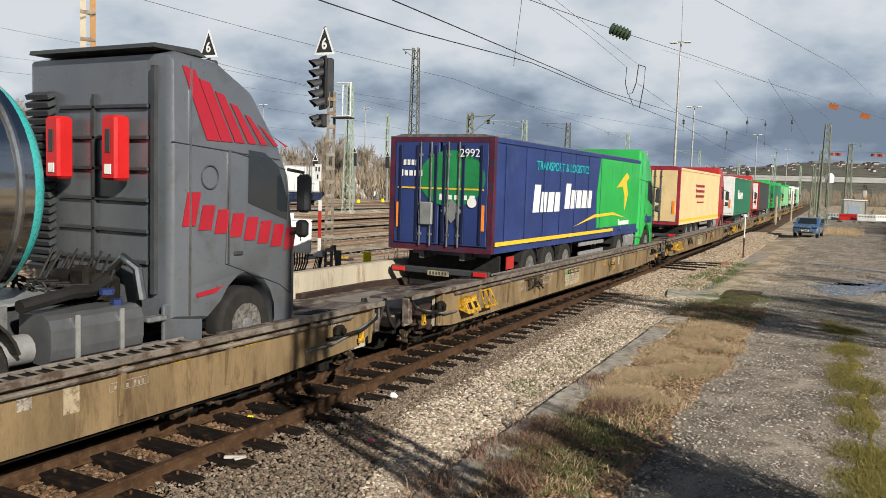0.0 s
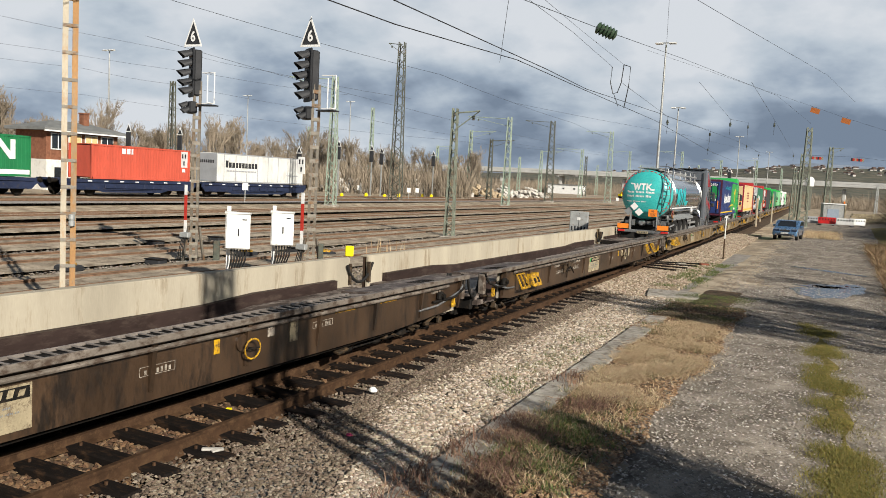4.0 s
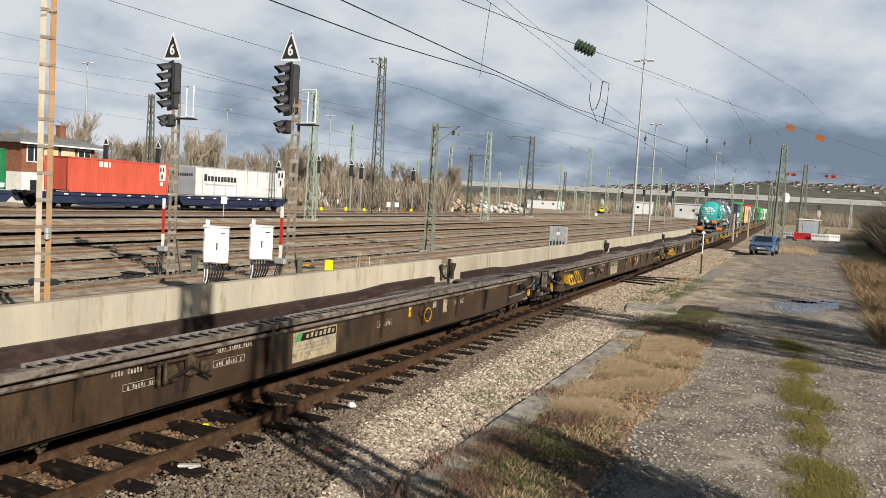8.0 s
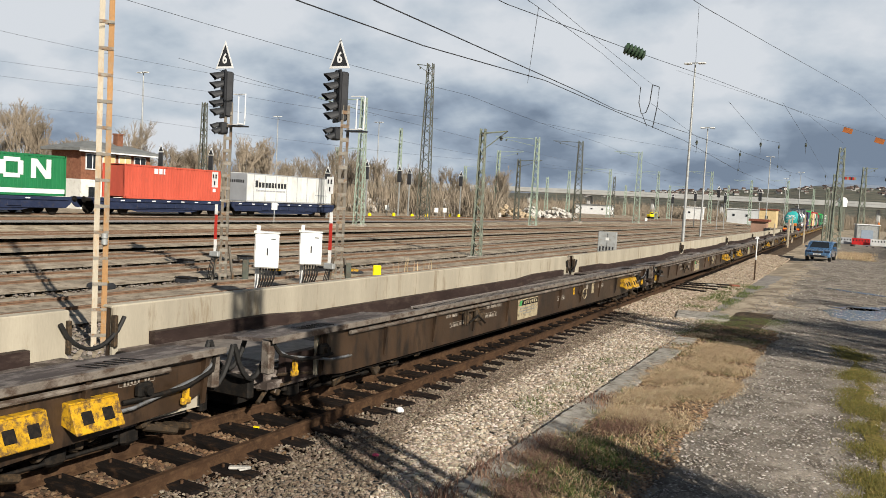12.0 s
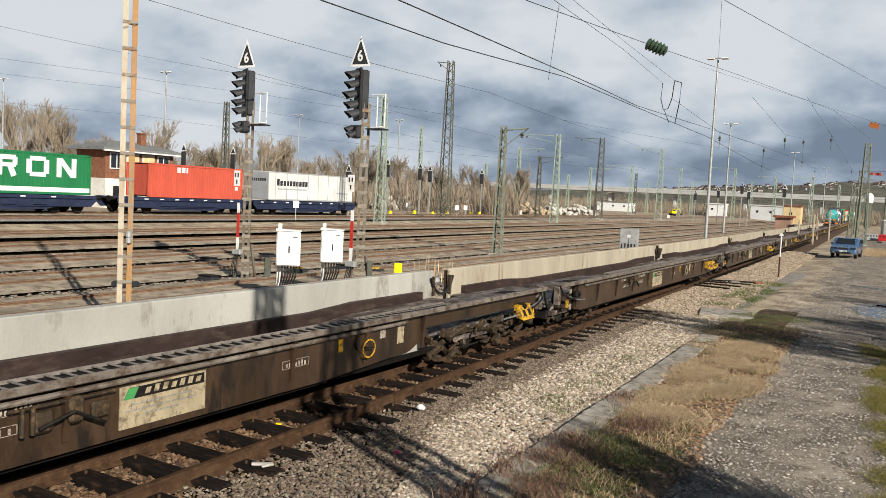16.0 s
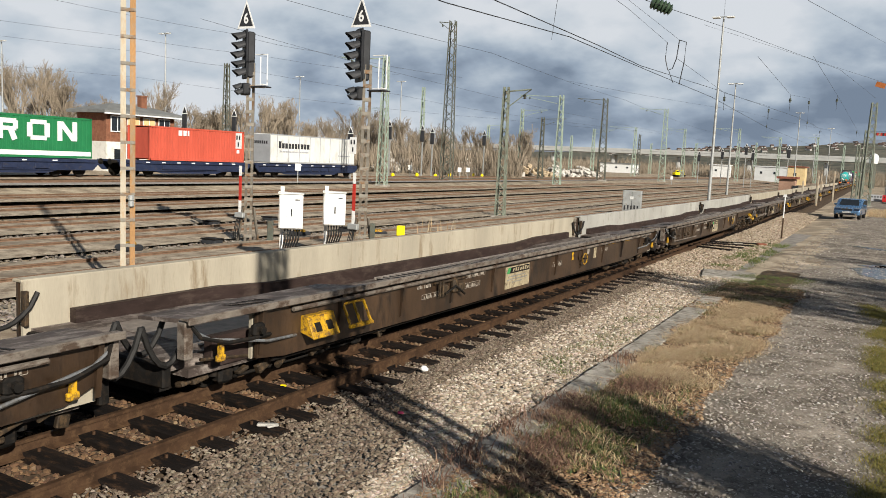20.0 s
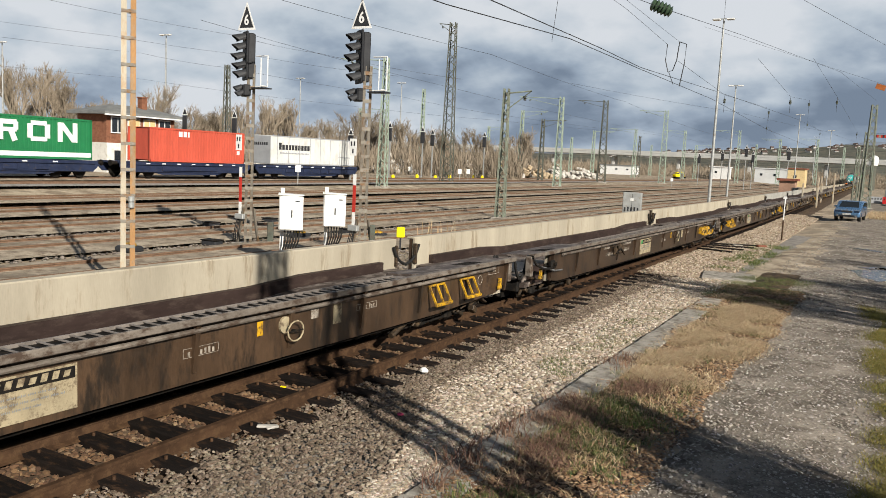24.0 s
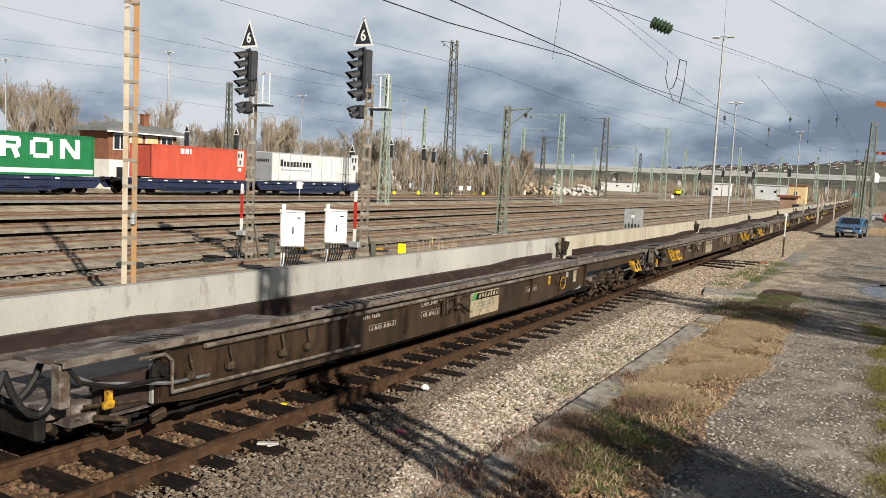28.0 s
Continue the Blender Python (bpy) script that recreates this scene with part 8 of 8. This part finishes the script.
# ======== the near ground ========
def slab_strip():
    t = thing("cable_trough", "row of weathered concrete trough covers beside the ballast", "concrete slab", kind="structure")
    y, i = 3.0, 0
    while y < 19.9:
        a = -3.56 - 0.027 * (y - 8)
        part("slab", Shape().box(a, y + 0.49, -0.10 + 0.008 * (i % 3), 0.46, 0.97, 0.12, rz=1.2 + 0.4 * ((i * 7) % 5 - 2), bevel=0.015), M_SLAB, t)
        y += 1.0
        i += 1
    part("slab", Shape().box(-4.45, 24.9, -0.10, 1.5, 1.6, 0.10, rz=10, bevel=0.02), M_SLAB, t)


slab_strip()
strip("gravel_path", M_PATH, "grey gravel track with stones and ruts", "path", lambda y: (-2.5 - 0.02 * y if y < 40 else -3.3 - 0.025 * (y - 40), 2.4 + 0.035 * max(0, y)), -0.095, y0=-25, y1=120, step=0.7, thick=0.03, rag=0.35)
strip("verge", M_SOIL, "weedy verge between slabs and gravel track", "verge", lambda y: (-3.55 - 0.018 * (y - 8), -2.15 - 0.012 * y), -0.06, y0=-6, y1=27, step=0.5, thick=0.10, rag=0.25)
strip("moss_strip", M_MOSS, "mossy green middle strip of the gravel track", "grass", lambda y: (0.12 - 0.064 * max(0.0, y - 12) + 0.10 * math.sin(y * 2.3), 0.36 - 0.066 * max(0.0, y - 12) + 0.10 * math.sin(y * 3.1)), -0.074, y0=8, y1=21.2, step=0.25, thick=0.035, rag=0.30)


def scatter_stones(name, label, material, area, n, lo, hi, seed, z, flat=0.65, spill=0.0):
    """Angular stones strewn over an area given by x-range (as functions of y) and y-range; nearer rows are denser."""
    r_ = random.Random(seed)
    oct_ = [(1, 0, 0), (-1, 0, 0), (0, 1, 0), (0, -1, 0), (0.35, 0.35, 0.8), (-0.4, 0.3, 0.75), (0.3, -0.4, 0.8), (-0.3, -0.35, 0.7)]
    faces = [(0, 2, 4), (2, 1, 5), (1, 3, 7), (3, 0, 6), (0, 4, 6), (2, 5, 4), (1, 7, 5), (3, 6, 7), (4, 5, 7, 6)]
    pts, fs = [], []
    (xa, xb), (y0, y1) = area
    for i in range(n):
        y = y0 + (y1 - y0) * r_.random() ** 1.7
        a, b = xa(y), xb(y)
        x = a + (b - a) * r_.random()
        x += r_.gauss(0, spill)
        s = r_.uniform(lo, hi) * (1 + 0.5 * (y - y0) / (y1 - y0))
        rot = Euler((r_.uniform(-0.5, 0.5), r_.uniform(-0.5, 0.5), r_.uniform(0, 6.3))).to_matrix()
        sx, sy, sz = s * r_.uniform(0.7, 1.3), s * r_.uniform(0.6, 1.1), s * flat * r_.uniform(0.7, 1.3)
        k = len(pts)
        zz = z(x, y) if callable(z) else z
        for p in oct_:
            v = rot @ Vector((p[0] * sx * r_.uniform(0.8, 1.15), p[1] * sy * r_.uniform(0.8, 1.15), p[2] * sz))
            pts.append((x + v.x, y + v.y, zz + v.z))
        fs += [tuple(q_ + k for q_ in f_) for f_ in faces]
    return solo(name, Shape().add(pts, fs), material, label, "ballast", kind="stuff")


def stone_mat(name, cols, rough=0.9):
    """Each loose stone takes its own tone."""
    m = bpy.data.materials.new(name)
    m.use_nodes = True
    N, L = m.node_tree.nodes, m.node_tree.links
    g, r_, n_ = N.new("ShaderNodeNewGeometry"), N.new("ShaderNodeValToRGB"), N.new("ShaderNodeTexNoise")
    while len(r_.color_ramp.elements) < len(cols):
        r_.color_ramp.elements.new(0.5)
    for i, (e, c) in enumerate(zip(r_.color_ramp.elements, cols)):
        e.position, e.color = i / (len(cols) - 1), (*c, 1)
    L.new(g.outputs["Random Per Island"], r_.inputs[0])
    n_.inputs["Scale"].default_value = 60
    mx = N.new("ShaderNodeMix")
    mx.data_type, mx.blend_type = "RGBA", "MULTIPLY"
    mx.inputs[0].default_value = 0.5
    L.new(r_.outputs[0], mx.inputs[6])
    L.new(n_.outputs[1], mx.inputs[7])
    p = N["Principled BSDF"]
    p.inputs["Roughness"].default_value = rough
    L.new(mx.outputs[2], p.inputs["Base Color"])
    MATS[name] = m
    return m


M_GREYSTONES = stone_mat("stones_grey", [(0.16, 0.125, 0.090), (0.37, 0.298, 0.215), (0.54, 0.455, 0.355), (0.28, 0.205, 0.135), (0.78, 0.70, 0.59), (0.45, 0.335, 0.225), (0.22, 0.19, 0.155), (0.63, 0.535, 0.42)])
M_TANSTONES = stone_mat("stones_tan", [(0.17, 0.125, 0.082), (0.34, 0.262, 0.180), (0.47, 0.38, 0.28), (0.25, 0.175, 0.112), (0.62, 0.53, 0.42), (0.38, 0.28, 0.185)])
M_BROWNSTONES = stone_mat("stones_brown", [(0.060, 0.043, 0.030), (0.13, 0.096, 0.066), (0.21, 0.160, 0.115), (0.090, 0.058, 0.036), (0.32, 0.265, 0.20), (0.15, 0.102, 0.064)])
M_RUSTSTONES = stone_mat("stones_rusty", [(0.050, 0.025, 0.012), (0.12, 0.061, 0.028), (0.20, 0.116, 0.056), (0.075, 0.037, 0.017), (0.26, 0.175, 0.10)])
M_DARKSTONES = stone_mat("stones_dark", [(0.10, 0.085, 0.070), (0.17, 0.14, 0.115), (0.24, 0.20, 0.165), (0.32, 0.28, 0.24)])
M_PATHSTONES = stone_mat("stones_path", [(0.23, 0.195, 0.155), (0.44, 0.39, 0.33), (0.15, 0.125, 0.10), (0.64, 0.59, 0.53), (0.33, 0.28, 0.225), (0.27, 0.235, 0.20)])
scatter_stones("ballast_stones", "pale grey crushed stones of the ballast shoulder", M_GREYSTONES, ((lambda y: min(spur_x(y) + 1.05 + 0.40 * max(0.0, 9.5 - y), -4.1), lambda y: -3.75 - 0.027 * (y - 8)), (3.5, 26)), 32000, 0.016, 0.042, 1, lambda x, y: -0.165 + 0.05 * max(0.0, min(1.0, (x + 5.6) / 1.0)), spill=0.07)
scatter_stones("ballast_stones", "tan crushed stones further along the track", M_TANSTONES, ((lambda y: along(y, 1.2)[0], lambda y: -4.0 - 0.03 * (y - 8)), (24, 70)), 14000, 0.035, 0.07, 2, -0.13)
# darker brown stones along the rail, their band wider where y is below 9.5
scatter_stones("ballast_stones", "brown stones beside the outer rail", M_BROWNSTONES, ((lambda y: spur_x(y) + 0.22, lambda y: min(spur_x(y) + 1.25 + 0.45 * max(0.0, 9.5 - y), -3.8)), (3.5, 27)), 36000, 0.012, 0.034, 21, lambda x, y: -0.165 + 0.045 * max(0.0, min(1.0, (x + 5.6) / 1.0)), spill=0.22)
scatter_stones("track_stones", "rust-stained stones between the rails", M_RUSTSTONES, ((lambda y: -9.3, lambda y: spur_x(y) + 0.25), (2, 24)), 16000, 0.025, 0.05, 3, -0.215)
scatter_stones("path_stones", "loose pale pebbles on the gravel track", M_PATHSTONES, ((lambda y: -2.4 - 0.02 * y, lambda y: 1.6 + 0.03 * y), (5, 30)), 52000, 0.006, 0.026, 4, -0.090, 0.30)
scatter_stones("path_stones", "loose pale stones further up the gravel track", M_PATHSTONES, ((lambda y: -3.0 - 0.02 * y, lambda y: 2.0 + 0.03 * y), (26, 75)), 12000, 0.015, 0.04, 5, -0.085, 0.35)
scatter_stones("yard_stones", "brown stones between the yard tracks", M_DARKSTONES, ((lambda y: -30, lambda y: -10.4), (8, 60)), 26000, 0.03, 0.075, 6, -0.205)

# sleepers of the near track, one by one, with their clips
for i in range(160):
    y_ = -4.0 + i * 0.63
    xr = spur_x(y_) + 0.50 + 0.10 * math.sin(i * 1.9) if y_ < 34 else -6.95
    ob_w = (xr + 9.55)
    if y_ < 40:
        x_, yy_, h_ = (xr - 9.55) / 2, y_, 0.0
    else:
        x_, yy_, h_ = along(y_, 0.0)
        ob_w = 2.6
    part("sleeper", Shape().box(x_, yy_, -0.215, ob_w, 0.26, 0.17, rz=h_ + 0.5 * math.sin(i * 2.3), bevel=0.02), M_SLEEPER, MAIN)
cl = Shape()
for i in range(64):
    y_ = -4.0 + i * 0.63
    for xr in (-7.4475, spur_x(y_)):
        for sgn in (-1, 1):
            cl.box(xr + sgn * 0.10, y_, -0.15, 0.10, 0.13, 0.03, bevel=0.008).rod((xr + sgn * 0.115, y_, -0.15), (xr + sgn * 0.115, y_, -0.095), 0.018, 6)
part("rail_clips", cl, M_RAIL, MAIN, kind="stuff")
part("yellow_mark", Shape().box(-7.0, 8.1, -0.13, 0.07, 0.04, 0.02, rz=20), MATS["signal_yellow"], MAIN)

# litter, white stone, boards beside the track
for x_, y_, sx, sy, sz, mm, lb, ct in ((-6.05, 6.75, 0.24, 0.07, 0.03, mat("dirty_rag", (0.42, 0.40, 0.36), 0.9), "white rag on the sleepers' ends", "rag"), (-5.9, 9.9, 0.10, 0.09, 0.08, M_WHITE, "white stone beside the rail", "stone"),
                                       (-5.1, 8.05, 0.07, 0.05, 0.03, mat("pink_litter", (0.6, 0.08, 0.16)), "pink scrap of litter on the ballast", "litter"), (-3.0, 8.5, 0.08, 0.06, 0.03, mat("blue_litter", (0.08, 0.2, 0.6)), "blue scrap of litter in the verge", "litter"),
                                       (-6.1, 35.6, 0.42, 0.24, 0.10, M_SLAB, "white slab lying beside the track", "slab"), (-5.3, 36.5, 0.4, 0.25, 0.10, M_RUNNER, "broken brick beside the track", "brick")):
    s_ = Shape()
    r_ = random.Random(int(x_ * 10))
    s_.box(0, 0, sz / 2, sx, sy, sz, rz=35, bevel=min(sz, sy) * 0.3)
    s_.box(sx * 0.25, sy * 0.2, sz * 0.4, sx * 0.6, sy * 0.8, sz * 0.7, rx=8, rz=70, bevel=min(sz, sy) * 0.2)
    ob = solo(ct, s_, mm, lb, ct)
    ob.matrix_basis = pose(x_, y_, -0.12)
for k_ in range(4):
    bd_ = solo("plank", Shape().box(0, 0, 0.04, 2.2, 0.22, 0.06, bevel=0.01), M_SLEEPER, "old dark plank lying across the siding's end", "plank", "old planks")
    bd_.matrix_basis = pose(-6.9 + 0.2 * k_, 33.0 + 1.1 * k_, -0.12, 0, 0, 14 * (k_ - 1))

# ======== grasses ========
def grass(name, label, material, edge, y0, y1, n, h0, h1, seed, z=-0.05, lean=0.5, clump=0.0):
    r_ = random.Random(seed)
    pts, fs = [], []
    cx = cy = 0.0
    for i in range(n):
        if clump == 0 or i % 14 == 0:
            for _ in range(6):
                cy = y0 + (y1 - y0) * r_.random() ** 1.35
                a, b = edge(cy)
                cx = a + (b - a) * r_.random()
                if noise.noise((cx * 1.6, cy * 1.1, seed * 3.7)) > -0.05:
                    break
        x, y = cx + r_.gauss(0, clump), cy + r_.gauss(0, clump)
        h = r_.uniform(h0, h1)
        an = r_.uniform(0, math.tau)
        dx, dy = math.cos(an) * h * r_.uniform(0.1, lean), math.sin(an) * h * r_.uniform(0.1, lean)
        w_ = 0.0035 + 0.012 * h
        px, py = -math.sin(an) * w_, math.cos(an) * w_
        k_ = len(pts)
        pts += [(x - px, y - py, z), (x + px, y + py, z), (x + px * 0.7 + dx * 0.45, y + py * 0.7 + dy * 0.45, z + h * 0.62), (x - px * 0.7 + dx * 0.45, y - py * 0.7 + dy * 0.45, z + h * 0.62), (x + dx, y + dy, z + h * 0.9)]
        fs += [(k_, k_ + 1, k_ + 2, k_ + 3), (k_ + 3, k_ + 2, k_ + 4)]
    return solo(name, Shape().add(pts, fs), material, label, "grass", kind="stuff")


M_STRAW = stone_mat("straw", [(0.58, 0.43, 0.235), (0.84, 0.69, 0.45), (0.36, 0.225, 0.115), (0.72, 0.53, 0.31), (0.25, 0.15, 0.085), (0.66, 0.49, 0.28)], 0.8)
M_BLADE = stone_mat("blades", [(0.048, 0.090, 0.014), (0.090, 0.135, 0.026), (0.14, 0.16, 0.040), (0.22, 0.20, 0.060)], 0.7)
M_WEED = stone_mat("weed_red", [(0.13, 0.058, 0.038), (0.23, 0.118, 0.073), (0.080, 0.040, 0.028), (0.34, 0.225, 0.145), (0.16, 0.080, 0.052)], 0.8)
M_MOSSBLADE = stone_mat("moss_blades", [(0.17, 0.155, 0.022), (0.27, 0.215, 0.040), (0.11, 0.12, 0.020), (0.34, 0.26, 0.085)], 0.8)
verge_edge = lambda y: (-3.62 - 0.012 * (y - 8) if y < 18 else -4.1, -2.18 + 0.07 * math.sin(y * 0.9) + 0.05 * math.sin(y * 2.7) - 0.05 * max(0.0, y - 20))
grass("dry_grass", "pale straw-coloured dry grass on the verge", M_STRAW, lambda y: (verge_edge(y)[0] + 0.30, verge_edge(y)[1]), 11.4, 20.8, 64000, 0.02, 0.085, 1, lean=4.0, clump=0.12)
grass("weeds", "reddish dry weed stalks on the near verge", M_WEED, lambda y: (-3.55, -2.9 + 0.06 * (y - 7)), 5.0, 11.6, 12000, 0.02, 0.12, 2, lean=2.6, clump=0.10)
grass("weeds", "thin wiry stalks leaning over the slabs", M_WEED, lambda y: (-3.85, -3.5), 6.0, 12.5, 700, 0.06, 0.20, 34, lean=1.8, clump=0.08)
grass("dry_grass", "bleached stalks among the near weeds", M_STRAW, lambda y: (-3.5, -2.25), 5.0, 12.5, 5000, 0.015, 0.09, 32, lean=3.0, clump=0.08)
grass("green_grass", "green grass tufts on the verge", M_BLADE, lambda y: (verge_edge(y)[0] + 0.15, verge_edge(y)[1]), 6, 21, 3800, 0.02, 0.09, 3, lean=1.6, clump=0.06)
grass("green_grass", "short green turf where the verge ends", M_BLADE, lambda y: (-4.2, -2.2), 20.5, 25.5, 9000, 0.012, 0.05, 33, lean=2.4, clump=0.12)
grass("green_grass", "short yellow-green grass of the track's middle strip", M_MOSSBLADE, lambda y: (-0.02 - 0.064 * max(0.0, y - 12), 0.50 - 0.066 * max(0.0, y - 12)), 7.5, 22, 46000, 0.010, 0.045, 4, z=-0.078, lean=2.2, clump=0.13)
grass("green_grass", "green weeds at the ballast's edge", M_BLADE, lambda y: (-5.5, -4.3), 27, 38, 5000, 0.03, 0.13, 5, z=-0.13, lean=0.9, clump=0.12)
grass("green_grass", "fresh green grass on the near verge", M_BLADE, lambda y: (-3.4, -2.35), 5.5, 11, 5200, 0.02, 0.10, 31, lean=1.4, clump=0.07)
grass("green_grass", "small weeds on the ballast beside the slabs", M_BLADE, lambda y: (-4.75, -4.1), 11, 18, 2200, 0.02, 0.08, 6, z=-0.12, lean=1.0, clump=0.07)
grass("dry_grass", "dry stalks behind the siding's wall", M_STRAW, lambda y: (-15.4, -14.2), 23.5, 28, 30, 0.5, 1.3, 7, z=-0.24, lean=0.25, clump=0.25)
grass("dry_grass", "dry grass beside the parked car", M_STRAW, lambda y: (-2.8, -0.5), 71, 84, 5000, 0.15, 0.45, 8, z=-0.12, lean=1.0, clump=0.3)

M_LEAF = stone_mat("leaf_litter", [(0.19, 0.095, 0.043), (0.38, 0.23, 0.115), (0.075, 0.042, 0.024), (0.52, 0.36, 0.21), (0.26, 0.14, 0.07), (0.050, 0.032, 0.020)], 0.8)
scatter_stones("leaf_litter", "dead brown leaves lying on the verge", M_LEAF, ((lambda y: verge_edge(y)[0], lambda y: verge_edge(y)[1] + 0.15), (4.5, 23)), 26000, 0.010, 0.032, 12, -0.045, 0.35)

# ======== puddles ========
M_WATER = mat("puddle_water", (0.035, 0.032, 0.028), 0.03, 0, 0.1, 2, 10, spec=1.0)


def puddle(x, y, rx, ry, seed, turn=0):
    pts = []
    for i in range(28):
        a = i * math.tau / 28
        k_ = 1 + 0.55 * noise.noise((math.cos(a) * 2.2 + seed, math.sin(a) * 2.2, seed))
        pts.append((rx * k_ * math.cos(a), ry * k_ * math.sin(a)))
    ob = solo("puddle", Shape().prism(pts, 0, 0.006, "z"), M_WATER, "shallow puddle on the gravel track", "puddle", "puddles")
    ob.matrix_basis = pose(x, y, -0.085, 0, 0, turn)


puddle(-0.25, 30.6, 0.95, 2.6, 1, -12)
puddle(-0.55, 31.7, 0.8, 0.45, 5, 10)
puddle(-0.5, 39.0, 2.0, 0.30, 3, -37)
puddle(0.5, 33.0, 0.3, 0.6, 8, 0)

# ======== bushes and trees right of the track, and what throws the long shadows ========
M_BRAMBLE = stone_mat("bramble_brown", [(0.20, 0.115, 0.060), (0.32, 0.195, 0.100), (0.11, 0.068, 0.036), (0.42, 0.29, 0.16), (0.15, 0.12, 0.045)], 0.85)
M_DARKTWIG = stone_mat("dark_twigs", [(0.075, 0.058, 0.036), (0.12, 0.092, 0.058), (0.050, 0.042, 0.026), (0.16, 0.115, 0.065)], 0.85)
thicket("bramble", 0, 0, 0, 0, 0.20, 0.65, 26000, 8, "brown bramble thicket along the gravel track", M_BRAMBLE, ((1.5, 7.0), (22, 62)), 0.9)
thicket("bramble", 0, 0, 0, 0, 1.6, 4.6, 11000, 10, "tall dark bushes beside the gravel track", M_DARKTWIG, ((5.0, 12.0), (58, 100)), 0.5)
thicket("bramble", 0, 0, 0, 0, 2.0, 7.0, 12000, 9, "tall brown bushes at the far end of the track", M_DARKTWIG, ((7.0, 16.0), (75, 150)), 0.45)
strip("bank", M_MOSS, "low grassy bank beside the gravel track", "verge", lambda y: (1.4 + 0.012 * (y - 20), 14.0), 0.10, y0=16, y1=110, step=2, thick=0.25, rag=0.4)
for i_, (x_, y_, s_, k_) in enumerate(((4.4, 5.95, 0.56, 200), (5.3, 4.75, 0.60, 200), (4.9, 5.0, 0.55, 0), (5.7, 4.6, 0.60, 2),  (10, 14.5, 1.1, 2), (11.5, 18.6, 1.0, 0), (17, 14.0, 1.2, 2), (15, 23.0, 1.1, 3), (22, -9.0, 1.2, 1), (22, 30.0, 1.3, 2), (16, 48, 1.1, 0), (14, 95, 1.1, 5), (17, 120, 1.2, 3), (19, 150, 1.2, 2))):
    tree(k_, x_, y_, -0.1, s_, 40 * i_, "bare tree beside the gravel track", "trees by the track")
lattice("lattice_mast", "steel lattice mast standing beside the path", 5.2, 2.2, -0.15, 10.5, 0.6, 0.4, M_MASTDARK, 14, leg=0.07)

motions()
